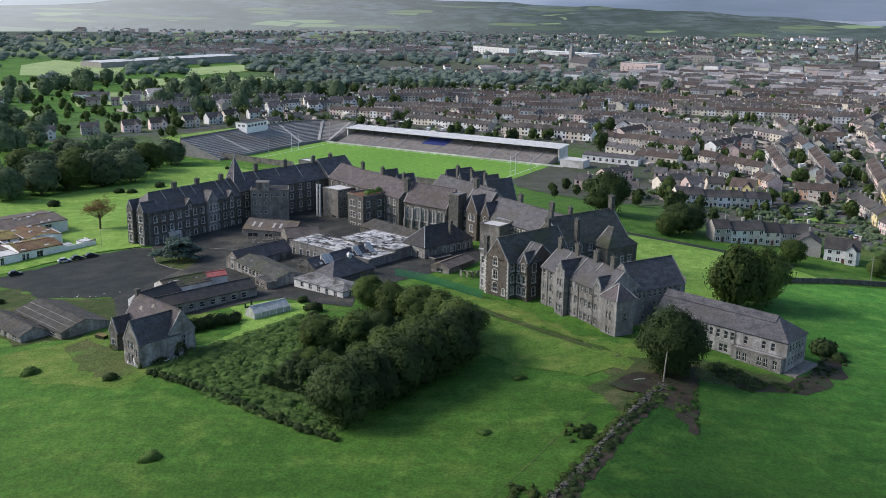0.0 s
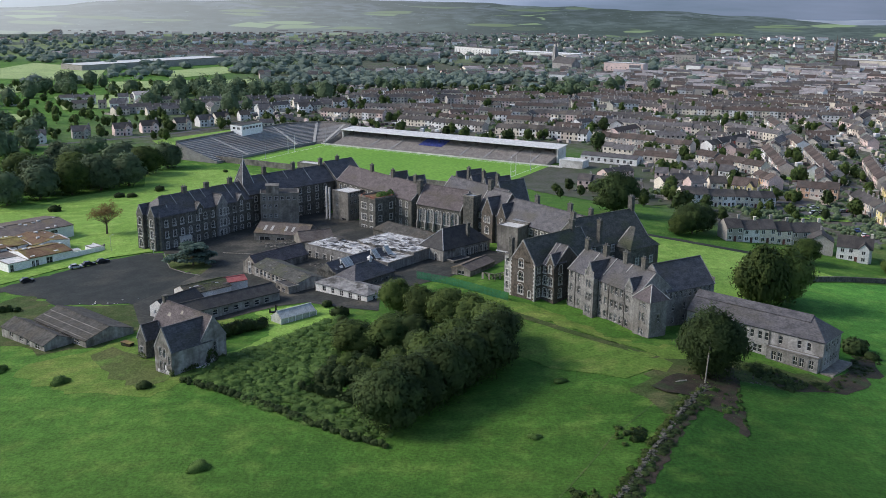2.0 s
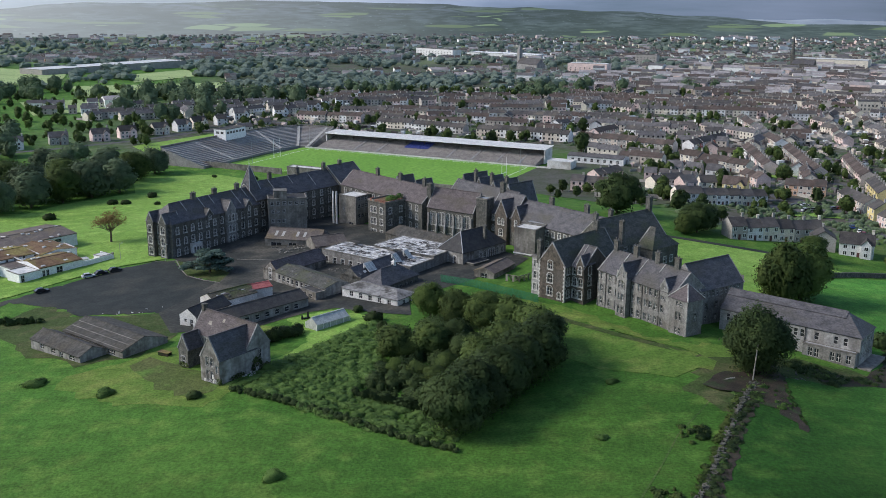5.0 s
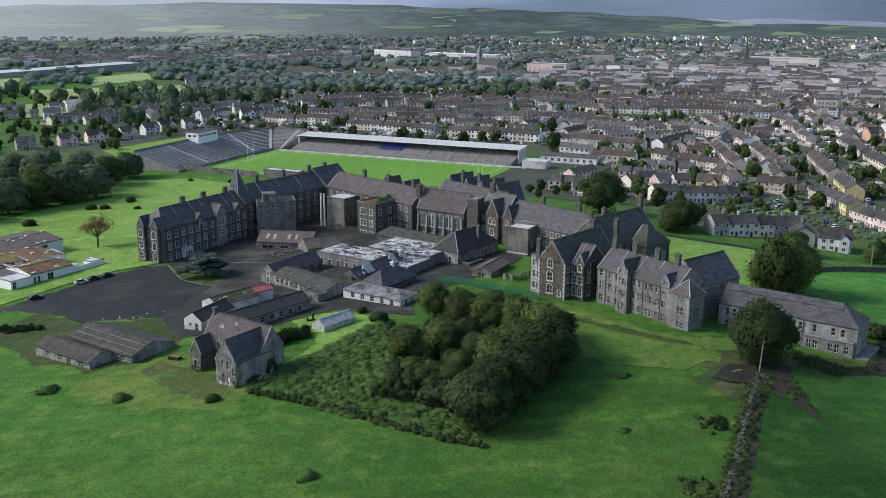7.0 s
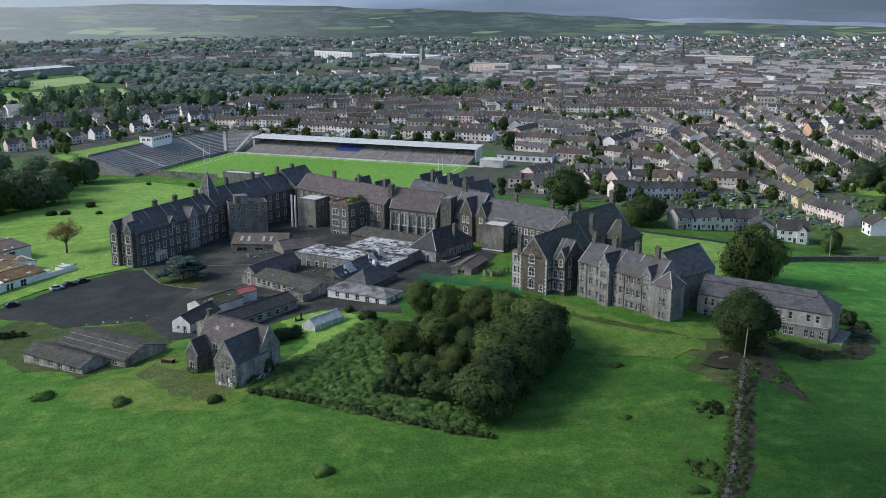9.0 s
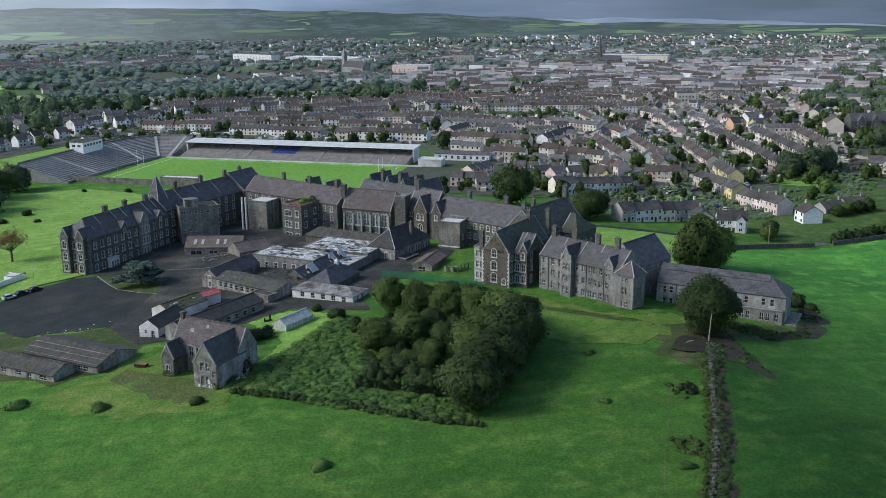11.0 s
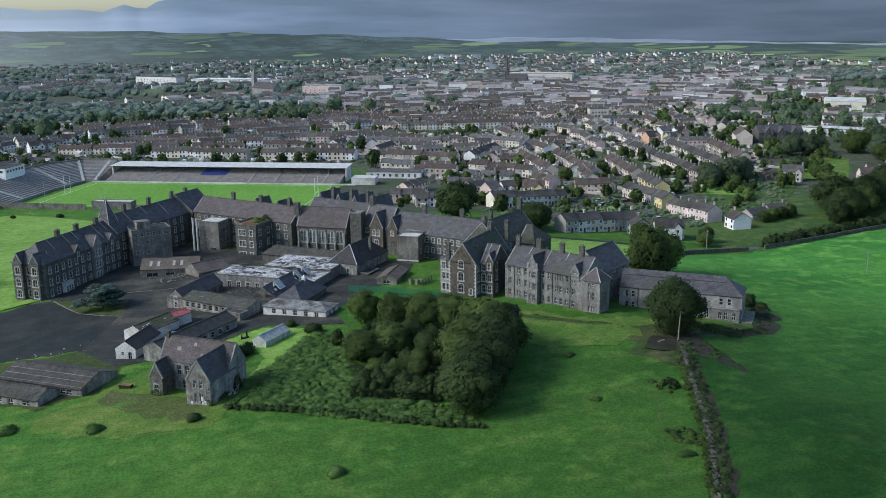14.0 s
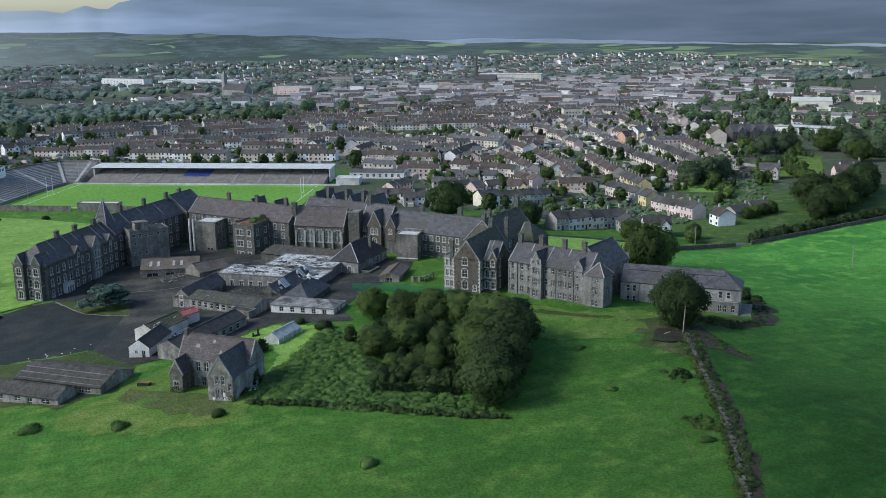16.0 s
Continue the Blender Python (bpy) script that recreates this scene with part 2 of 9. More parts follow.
def face(bm, *pts):
    return bm.faces.new([bm.verts.new(p) for p in pts])


def slab(bm, pts, thick):
    """A plate under the given corners, thick along its normal."""
    n = (Vector(pts[1]) - Vector(pts[0])).cross(Vector(pts[2]) - Vector(pts[0])).normalized()
    if n.z < 0:
        n = -n
    top = [bm.verts.new(Vector(p)) for p in pts]
    low = [bm.verts.new(Vector(p) - n * thick) for p in pts]
    bm.faces.new(top)
    bm.faces.new(low[::-1])
    for i in range(len(pts)):
        j = (i + 1) % len(pts)
        bm.faces.new((top[i], low[i], low[j], top[j]))


def panel(bm, a, b, z0, z1, holes, depth=0.22):
    """A wall face from a to b with openings (centre along it, sill height, width, height) and their reveals."""
    a, b = Vector((*a, 0)), Vector((*b, 0))
    length = (b - a).length
    d = (b - a) / length
    n = Vector((d.y, -d.x, 0))
    holes = [(c - w / 2, c + w / 2, s, s + h) for c, s, w, h in holes if c - w / 2 > 0.05 and c + w / 2 < length - 0.05]
    xs = sorted({0.0, length, *[round(v, 3) for o in holes for v in o[:2]]})
    zs = sorted({z0, z1, *[round(v, 3) for o in holes for v in o[2:]]})

    def at(x, z, k=0.0):
        return a + d * x - n * k + Vector((0, 0, z))

    for x0, x1 in zip(xs, xs[1:]):
        for y0, y1 in zip(zs, zs[1:]):
            mx, mz = (x0 + x1) / 2, (y0 + y1) / 2
            if not any(o[0] < mx < o[1] and o[2] < mz < o[3] for o in holes):
                face(bm, at(x0, y0), at(x1, y0), at(x1, y1), at(x0, y1))
    for x0, x1, y0, y1 in holes:
        ring = [(x0, y0), (x1, y0), (x1, y1), (x0, y1)]
        for p, q in zip(ring, ring[1:] + ring[:1]):
            face(bm, at(*p), at(*q), at(*q, depth), at(*p, depth))


_windows = {}


def window_meshes(w, h, arched, trim, bars):
    """Sash, pane and stone surround of one size of window, shared by all of that size. x along the wall, -y outwards."""
    key = (round(w, 2), round(h, 2), arched, trim.name if trim else "", bars)
    if key in _windows:
        return _windows[key]
    bm = bmesh.new()
    t = 0.09
    box(bm, -w / 2, -w / 2 + t, 0.10, 0.16, 0, h)
    box(bm, w / 2 - t, w / 2, 0.10, 0.16, 0, h)
    box(bm, -w / 2 + t, w / 2 - t, 0.10, 0.16, 0, t)
    box(bm, -w / 2 + t, w / 2 - t, 0.10, 0.16, h - t, h)
    box(bm, -w / 2 + t, w / 2 - t, 0.11, 0.15, h * 0.5 - 0.05, h * 0.5 + 0.05)
    for i in range(bars):
        x = -w / 2 + w * (i + 1) / (bars + 1)
        box(bm, x - 0.045, x + 0.045, 0.11, 0.15, t, h - t)
    sash = mesh_of("window", bm, OLDPAINT)
    bm = bmesh.new()
    box(bm, -w / 2, w / 2, 0.17, 0.20, 0, h)
    pane = mesh_of("pane", bm, GLASS)
    sur = None
    if trim:
        bm = bmesh.new()
        s = 0.24
        box(bm, -w / 2 - s - 0.1, w / 2 + s + 0.1, -0.14, -0.003, -0.26, -0.02)
        k = max(3, int(h / 0.42))
        for i in range(k):
            e = s * (0.72 if i % 2 else 1.35)
            z_a, z_b = -0.02 + (h + 0.02) * i / k, -0.02 + (h + 0.02) * (i + 1) / k - 0.02
            box(bm, -w / 2 - e, -w / 2 - 0.01, -0.07, -0.003, z_a, z_b)
            box(bm, w / 2 + 0.01, w / 2 + e, -0.07, -0.003, z_a, z_b)
        if arched:
            k = 6
            for i in range(k):
                a0, a1 = math.pi * i / k, math.pi * (i + 1) / k
                r0, r1 = w / 2 + 0.01, w / 2 + s
                pts = [(r * math.cos(q), h + r * 0.62 * math.sin(q)) for r, q in ((r0, a0), (r1, a0), (r1, a1), (r0, a1))]
                f0 = [bm.verts.new((x, -0.07, z)) for x, z in pts]
                f1 = [bm.verts.new((x, -0.003, z)) for x, z in pts]
                bm.faces.new(f0)
                for p in range(4):
                    bm.faces.new((f0[p], f1[p], f1[(p + 1) % 4], f0[(p + 1) % 4]))
        else:
            box(bm, -w / 2 - s, w / 2 + s, -0.08, -0.003, h, h + 0.26)
        sur = mesh_of("surround", bm, trim)
    _windows[key] = (sash, pane, sur)
    return _windows[key]


def add_windows(parent, a, b, holes, arched=False, trim=None, bars=1):
    a2, b2 = Vector(a), Vector(b)
    d = (b2 - a2).normalized()
    length = (b2 - a2).length
    for c, s, w, h in holes:
        if not (c - w / 2 > 0.05 and c + w / 2 < length - 0.05):
            continue
        p = a2 + d * c
        m = Matrix.Translation((p.x, p.y, s)) @ Matrix.Rotation(math.atan2(d.y, d.x), 4, "Z")
        sash, pane, sur = window_meshes(w, h, arched, trim, bars)
        win = link("window", sash, parent, m)
        link("pane", pane, win, None, "dark window glass")
        if sur:
            link("surround", sur, win, None, "pale dressed stone surround")


def grid(n, length, rows, w, h, margin=1.5):
    """n windows along a wall at each sill height of rows."""
    step = (length - 2 * margin) / n
    return [(margin + step * (i + 0.5), s, w, h) for s in rows for i in range(n)]


def block(parent, u0, u1, v0, v1, zb, ze, zr, wall, roof, axis="u", hips=(0, 0), wins=None, arched=False, trim=TRIM, bars=1, over=0.35, coping=True, thick=0.25, plinth=True):
    """A block with walls, openings and a pitched roof. wins: side (front, right, back, left) to windows. hips: run of the hip at each end."""
    wins = wins or {}
    corners = {"front": ((u0, v0), (u1, v0)), "right": ((u1, v0), (u1, v1)), "back": ((u1, v1), (u0, v1)), "left": ((u0, v1), (u0, v0))}
    bm = bmesh.new()
    for side, (a, b) in corners.items():
        panel(bm, a, b, zb, ze, wins.get(side, []))
    if axis == "u":
        ends, c = (u0, u1), (v0 + v1) / 2
        P = lambda e, s, z: (e, s, z)
        lo, hi, r0, r1 = v0, v1, u0, u1
    else:
        ends, c = (v0, v1), (u0 + u1) / 2
        P = lambda e, s, z: (s, e, z)
        lo, hi, r0, r1 = u0, u1, v0, v1
    for e, hip in zip(ends, hips):
        if not hip:
            face(bm, P(e, lo, ze), P(e, hi, ze), P(e, c, zr))
    part("wall", bm, wall, parent)
    for side, (a, b) in corners.items():
        if side in wins:
            add_windows(parent, a, b, wins[side], arched, trim, bars)
    slope = (zr - ze) / ((hi - lo) / 2)
    dz = over * slope
    e0, e1 = r0 - (over if hips[0] else -0.02), r1 + (over if hips[1] else -0.02)
    k0, k1 = r0 + hips[0], r1 - hips[1]
    z_e, z_r = ze - dz + 0.12, zr + 0.12
    if not hips[0]:
        k0 = e0
    if not hips[1]:
        k1 = e1
    bm = bmesh.new()
    slab(bm, [P(e0, lo - over, z_e), P(e1, lo - over, z_e), P(k1, c, z_r), P(k0, c, z_r)], thick)
    slab(bm, [P(e1, hi + over, z_e), P(e0, hi + over, z_e), P(k0, c, z_r), P(k1, c, z_r)], thick)
    if hips[0]:
        slab(bm, [P(e0, hi + over, z_e), P(e0, lo - over, z_e), P(k0, c, z_r)], thick)
    if hips[1]:
        slab(bm, [P(e1, lo - over, z_e), P(e1, hi + over, z_e), P(k1, c, z_r)], thick)
    part("roof", bm, roof, parent)
    bm = bmesh.new()
    if axis == "u":
        box(bm, k0, k1, c - 0.16, c + 0.16, z_r - 0.05, z_r + 0.12)
    else:
        box(bm, c - 0.16, c + 0.16, k0, k1, z_r - 0.05, z_r + 0.12)
    part("ridge", bm, roof, parent)
    if coping:
        for e, hip, sg in ((r0, hips[0], -1), (r1, hips[1], 1)):
            if hip:
                continue
            bm = bmesh.new()
            for s in (lo - over, hi + over):
                pts = [P(e + sg * 0.10, s, z_e + 0.06), P(e - sg * 0.22, s, z_e + 0.06), P(e - sg * 0.22, c, z_r + 0.12), P(e + sg * 0.10, c, z_r + 0.12)]
                slab(bm, pts, 0.3)
            part("gable_coping", bm, ASHLAR if trim else wall, parent)


def chimney(parent, u, v, z0, z1, w=1.1, d=0.8, mt=None, pots=2):
    bm = bmesh.new()
    box(bm, u - w / 2, u + w / 2, v - d / 2, v + d / 2, z0, z1)
    box(bm, u - w / 2 - 0.12, u + w / 2 + 0.12, v - d / 2 - 0.12, v + d / 2 + 0.12, z1, z1 + 0.22)
    ch = part("chimney", bm, mt or STONE, parent)
    for i in range(pots):
        bm = bmesh.new()
        x = u - w / 2 + w * (i + 0.5) / pots
        bmesh.ops.create_cone(bm, segments=8, cap_ends=True, radius1=0.16, radius2=0.13, depth=0.6, matrix=Matrix.Translation((x, v, z1 + 0.5)))
        part("chimney_pot", bm, CONCRETE, ch)


def flat_block(parent, u0, u1, v0, v1, zb, zt, wall, roof, wins=None, trim=None, parapet=0.4, bars=1):
    wins = wins or {}
    corners = {"front": ((u0, v0), (u1, v0)), "right": ((u1, v0), (u1, v1)), "back": ((u1, v1), (u0, v1)), "left": ((u0, v1), (u0, v0))}
    bm = bmesh.new()
    for side, (a, b) in corners.items():
        panel(bm, a, b, zb, zt, wins.get(side, []))
    part("wall", bm, wall, parent)
    for side, (a, b) in corners.items():
        if side in wins:
            add_windows(parent, a, b, wins[side], False, trim, bars)
    bm = bmesh.new()
    o = 0.15
    box(bm, u0 - o, u1 + o, v0 - o, v0 + 0.3, zt, zt + parapet)
    box(bm, u0 - o, u1 + o, v1 - 0.3, v1 + o, zt, zt + parapet)
    box(bm, u0 - o, u0 + 0.3, v0 + 0.3, v1 - 0.3, zt, zt + parapet)
    box(bm, u1 - 0.3, u1 + o, v0 + 0.3, v1 - 0.3, zt, zt + parapet)
    part("parapet", bm, CONCRETE if wall is not PLASTER else PLASTER, parent)
    bm = bmesh.new()
    box(bm, u0 + 0.3, u1 - 0.3, v0 + 0.3, v1 - 0.3, zt - 0.3, zt + 0.1)
    part("roof", bm, roof, parent)


def dress(parent, u0, u1, v, courses=(), pipes=(), top=10.0, trim=None):
    """String courses and downpipes along the front of a block."""
    for z in courses:
        bm = bmesh.new()
        box(bm, u0, u1, v - 0.10, v - 0.004, z, z + 0.22)
        part("string_course", bm, trim or STONE_LIGHT, parent)
    for u in pipes:
        bm = bmesh.new()
        tube(bm, [(u, v - 0.14, -0.5), (u, v - 0.14, top)], [0.075, 0.075], 5)
        part("downpipe", bm, IRON, parent)


def hip_rolls(parent, a, b, apex, e, mt=None):
    """Pale rolls along the hips of a pyramid roof."""
    for p in ((a[0], a[1]), (b[0], a[1]), (b[0], b[1]), (a[0], b[1])):
        bm = bmesh.new()
        tube(bm, [(*p, e), apex], [0.16, 0.1], 5)
        part("hip_roll", bm, mt or LEAD, parent)


def rake(parent, u, v0, vr, ze, zr, k=1.0):
    """A pale flashing or coping up the front slope of a roof at u; k: the share of the slope that it runs."""
    f0 = 1 - k
    v_a, z_a = v0 + (vr - v0) * f0, ze + (zr - ze) * f0
    bm = bmesh.new()
    slab(bm, [(u - 0.16, v_a, z_a + 0.30), (u + 0.16, v_a, z_a + 0.30), (u + 0.16, vr, zr + 0.30), (u - 0.16, vr, zr + 0.30)], 0.25)
    part("roof_flashing", bm, ASHLAR, parent)


def quoins(parent, u, v, z0, z1):
    """Pale corner stones, long and short by turns, at a front corner."""
    i, z = 0, z0
    while z < z1:
        a, b = (0.55, 0.3) if i % 2 else (0.3, 0.55)
        bm = bmesh.new()
        s = 1 if u < 1 else -1
        box(bm, min(u - s * 0.03, u + s * a), max(u - s * 0.03, u + s * a), v - 0.03, v + b, z, z + 0.52)
        part("quoin", bm, TRIM, parent)
        i, z = i + 1, z + 0.56


def gablet(parent, u, w, v, zb, ze, zr, wall, roof, depth, wins=None, arched=False, trim=TRIM):
    """A gabled bay on the front of a block, u its middle, from v back by depth."""
    block(parent, u - w / 2, u + w / 2, v, v + depth, zb, ze, zr, wall, roof, "v", (0, 0), wins, arched, trim, over=0.2)


def draped(name, outline, material, up=0.06, step=8.0, label="", category="", height=gh, ragged=0.0):
    """A flat surface that follows the ground inside an outline."""
    bm = bmesh.new()
    if ragged:
        rg, out = random.Random(len(outline) + int(outline[0][0])), []
        for (x1, y1), (x2, y2) in zip(outline, outline[1:] + outline[:1]):
            k = max(1, int(math.hypot(x2 - x1, y2 - y1) / (ragged * 2)))
            out += [(x1 + (x2 - x1) * i / k + rg.uniform(-ragged, ragged), y1 + (y2 - y1) * i / k + rg.uniform(-ragged, ragged)) for i in range(k)]
        outline = out
    f = bm.faces.new([bm.verts.new((x, y, 0)) for x, y in outline])
    bmesh.ops.triangulate(bm, faces=[f])
    for _ in range(6):
        es = [e for e in bm.edges if e.calc_length() > step]
        if not es:
            break
        bmesh.ops.subdivide_edges(bm, edges=es, cuts=1)
        bmesh.ops.triangulate(bm, faces=bm.faces)
    for v in bm.verts:
        v.co.z = height(v.co.x, v.co.y) + up
    ob = link(name, mesh_of(name, bm, material))
    if ob.data.polygons and ob.data.polygons[0].normal.z < 0:
        ob.data.flip_normals()
    return tagged(ob, label, category, "", "structure")


def strip(name, pts, width, material, up=0.08, label="", category="road", rise=None):
    """A road or path along points, following the ground; with rise, a low wall or kerb of that height."""
    bm = bmesh.new()
    rows = []
    P = [Vector(p) for p in pts]
    fine = []
    for a, b in zip(P, P[1:]):
        k = max(1, int((b - a).length / 6))
        fine += [a.lerp(b, i / k) for i in range(k)]
    fine.append(P[-1])
    for i, p in enumerate(fine):
        d = (fine[min(i + 1, len(fine) - 1)] - fine[max(i - 1, 0)]).normalized()
        n = Vector((-d.y, d.x)) * width / 2
        rows.append([(p + n * s) for s in (-1, 1)])
    if rise is None:
        vr = [[bm.verts.new((q.x, q.y, gh(q.x, q.y) + up)) for q in r] for r in rows]
        for a, b in zip(vr, vr[1:]):
            bm.faces.new((a[0], b[0], b[1], a[1]))
    else:
        vr = []
        for r in rows:
            l, h = [(q.x, q.y, gh(q.x, q.y) - 0.3) for q in r], [(q.x, q.y, gh(q.x, q.y) + rise) for q in r]
            vr.append([bm.verts.new(c) for c in (l[0], h[0], h[1], l[1])])
        for a, b in zip(vr, vr[1:]):
            for k in range(3):
                bm.faces.new((a[k], a[k + 1], b[k + 1], b[k]))
        bm.faces.new(vr[0][::-1])
        bm.faces.new(vr[-1])
    return tagged(link(name, mesh_of(name, bm, material)), label, category, "", "structure")


# ---- plants ----
def lumps(p, seed):
    """Smooth noise in space, about -1 to 1, at two scales."""
    def lattice(q, k):
        i = np.floor(q)
        f = q - i
        f = f * f * (3 - 2 * f)
        out = np.zeros(len(q))
        for c in ((0, 0, 0), (1, 0, 0), (0, 1, 0), (1, 1, 0), (0, 0, 1), (1, 0, 1), (0, 1, 1), (1, 1, 1)):
            w = np.prod(np.where(np.array(c) > 0, f, 1 - f), axis=1)
            h = np.sin(((i + c) @ np.array([127.1, 311.7, 74.7])) + k * 17.3) * 43758.5453
            out += w * (h - np.floor(h))
        return out * 2 - 1
    return 0.65 * lattice(p, seed) + 0.45 * lattice(p * 2.3, seed + 5)


def leaf_cloud(name, blobs, count, size, material, seed, up=0.3, core=0.0):
    """Many small folded sprays on an uneven skin over lumps (x, y, z, rx, ry, rz); core: the share of each lump that is a dark, closed inside."""
    rng = np.random.default_rng(seed)
    b = np.array(blobs, float)
    vol = b[:, 3] * b[:, 4] + b[:, 4] * b[:, 5] + b[:, 3] * b[:, 5]
    pick = rng.choice(len(b), count, p=vol / vol.sum())
    d = rng.normal(size=(count, 3))
    d[:, 2] = np.where(d[:, 2] < -0.9, -d[:, 2], d[:, 2])
    d /= np.linalg.norm(d, axis=1)[:, None]
    rough = lumps(d * 2.7 + pick[:, None] * 3.7, seed % 50)
    rad = (1 + 0.34 * rough) * (0.76 + 0.26 * rng.random(count) ** 0.7 + 0.18 * (rng.random(count) < 0.16))
    c = b[pick, :3] + d * rad[:, None] * b[pick, 3:]
    if len(b) < 60:
        keep = np.ones(count, bool)
        for i in range(len(b)):
            q = np.linalg.norm((c - b[i, :3]) / b[i, 3:], axis=1)
            keep &= (q > 0.72) | (pick == i)
        c, d, pick = c[keep], d[keep], pick[keep]
        count = len(c)
    out = d / b[pick, 3:]
    out /= np.linalg.norm(out, axis=1)[:, None]
    n = out + rng.normal(size=(count, 3)) * 0.3 + [0, 0, up]
    n /= np.linalg.norm(n, axis=1)[:, None]
    t = np.cross(n, rng.normal(size=(count, 3)))
    t /= np.linalg.norm(t, axis=1)[:, None]
    s = np.cross(n, t)
    k = size * (0.55 + 0.9 * rng.random(count))[:, None]
    v = np.stack([c - t * k, c - s * k * 0.6 - n * k * 0.15, c + t * k - n * k * 0.2, c + s * k * 0.6 - n * k * 0.1], 1).reshape(-1, 3)
    i = np.arange(count)[:, None] * 4
    f = np.concatenate([i + [0, 1, 2], i + [0, 2, 3]])
    soft = out * 0.8
    if len(b) < 60:
        whole = (c - b[0, :3]) / b[0, 3:]
        soft = out * 0.24 + whole / np.linalg.norm(whole, axis=1)[:, None] * 0.62
    soft = soft + n * 0.2 + [0, 0, 0.12]
    soft /= np.linalg.norm(soft, axis=1)[:, None]
    nv = np.repeat(soft, 4, axis=0)
    if core:
        bm = bmesh.new()
        bmesh.ops.create_icosphere(bm, subdivisions=1, radius=1.0)
        bv = np.array([q.co[:] for q in bm.verts])
        bf = np.array([[q.index for q in g.verts] for g in bm.faces])
        bm.free()
        w = core * (0.85 + 0.3 * rng.random((len(b), len(bv), 1)))
        cv = (b[:, None, :3] + bv[None] * w * b[:, None, 3:]).reshape(-1, 3)
        cf = (bf[None] + (np.arange(len(b)) * len(bv))[:, None, None]).reshape(-1, 3)
        f = np.concatenate([f, cf + len(v)])
        v = np.concatenate([v, cv])
        nv = np.concatenate([nv, np.tile(bv, (len(b), 1))])
    me = bpy.data.meshes.new(name)
    me.from_pydata(v.tolist(), [], f.tolist())
    me.shade_smooth()
    me.normals_split_custom_set_from_vertices(nv.tolist())
    me.materials.append(material)
    return me


def clump_mesh(name, blobs, material, seed, sub=2):
    """Distant tree crowns, one rough lump each."""
    bm = bmesh.new()
    bmesh.ops.create_icosphere(bm, subdivisions=sub, radius=1.0)
    bv = np.array([v.co[:] for v in bm.verts])
    bf = np.array([[v.index for v in f.verts] for f in bm.faces])
    bm.free()
    rng = np.random.default_rng(seed)
    b = np.array(blobs, float)
    k = 0.78 + 0.44 * rng.random((len(b), len(bv), 1))
    v = b[:, None, :3] + bv[None] * k * b[:, None, 3:]
    f = bf[None] + (np.arange(len(b)) * len(bv))[:, None, None]
    me = bpy.data.meshes.new(name)
    me.from_pydata(v.reshape(-1, 3).tolist(), [], f.reshape(-1, 3).tolist())
    me.materials.append(material)
    return me


def tube(bm, pts, radii, seg=7):
    rings = []
    for i, p in enumerate(pts):
        d = (Vector(pts[min(i + 1, len(pts) - 1)]) - Vector(pts[max(i - 1, 0)])).normalized()
        q = d.to_track_quat("Z", "Y")
        rings.append([bm.verts.new(Vector(p) + q @ Vector((radii[i] * math.cos(2 * math.pi * j / seg), radii[i] * math.sin(2 * math.pi * j / seg), 0))) for j in range(seg)])
    for a, b in zip(rings, rings[1:]):
        for j in range(seg):
            bm.faces.new((a[j], a[(j + 1) % seg], b[(j + 1) % seg], b[j]))
    bm.faces.new(rings[-1])


def crown_blobs(rng, h, r, low=0.25, n=14):
    """Lumps of a crown: a broad middle, with boughs round and over it."""
    mid = h * (0.50 + low * 0.4)
    out = [(0, 0, mid, r * 0.80, r * 0.80, h * (0.46 - low * 0.4)), (0, 0, h * (0.26 + low), r * 0.72, r * 0.72, h * 0.24)]
    for i in range(n):
        a, e = 2.4 * i + rng.uniform(-0.5, 0.5), rng.uniform(-0.8, 1.35)
        d, k = math.cos(e), rng.uniform(0.62, 0.86)
        s = r * rng.choice((0.18, 0.26, 0.34, 0.48)) * rng.uniform(0.85, 1.15)
        out.append((r * k * d * math.cos(a), r * k * d * math.sin(a), max(mid + h * 0.40 * k * math.sin(e), s * 0.5), s, s, s * rng.uniform(0.75, 1.05)))
    return out


_trees = {}


def tree_proto(kind, h=12.0, r=5.0, leaves=2600, size=0.55, material=None, seed=1, low=0.18, n=16):
    rng = random.Random(seed)
    blobs = crown_blobs(rng, h, r, low, n)
    bm = bmesh.new()
    tube(bm, [(0, 0, -0.5), (0.1, 0.05, h * 0.2), (0.2, 0.1, h * 0.5), (0.1, 0.2, h * 0.8)], [h * 0.035, h * 0.028, h * 0.018, h * 0.006])
    for x, y, z, *_ in blobs[1:8]:
        tube(bm, [(0.1, 0.05, h * (0.2 + 0.2 * rng.random())), (x * 0.5, y * 0.5, z * 0.75), (x, y, z)], [h * 0.012, h * 0.008, h * 0.003], 5)
    _trees[kind] = (mesh_of("trunk", bm, BARK), leaf_cloud("crown", blobs, leaves, size, material, seed, core=0.76))


def plant(kind, x, y, label, scale=1.0, turn=None, group="", z=None, name="tree", category="tree", sxy=1.0):
    trunk, crown = _trees[kind]
    turn = random.random() * 360 if turn is None else turn
    z = gh(x, y) if z is None else z
    t = thing(name, label, category, pose(x, y, z, 0, 0, turn) @ Matrix.Diagonal((scale * sxy, scale * sxy, scale, 1)), group)
    if trunk:
        link("trunk", trunk, t)
        link("crown", crown, t)
        return t
    ob = link(name, crown, None, t.matrix_basis)
    bpy.data.objects.remove(t)
    return tagged(ob, label, category, group)


def bush_proto(kind, blobs, leaves, size, material, seed):
    _trees[kind] = (None, leaf_cloud("bush", blobs, leaves, size, material, seed, core=0.8))


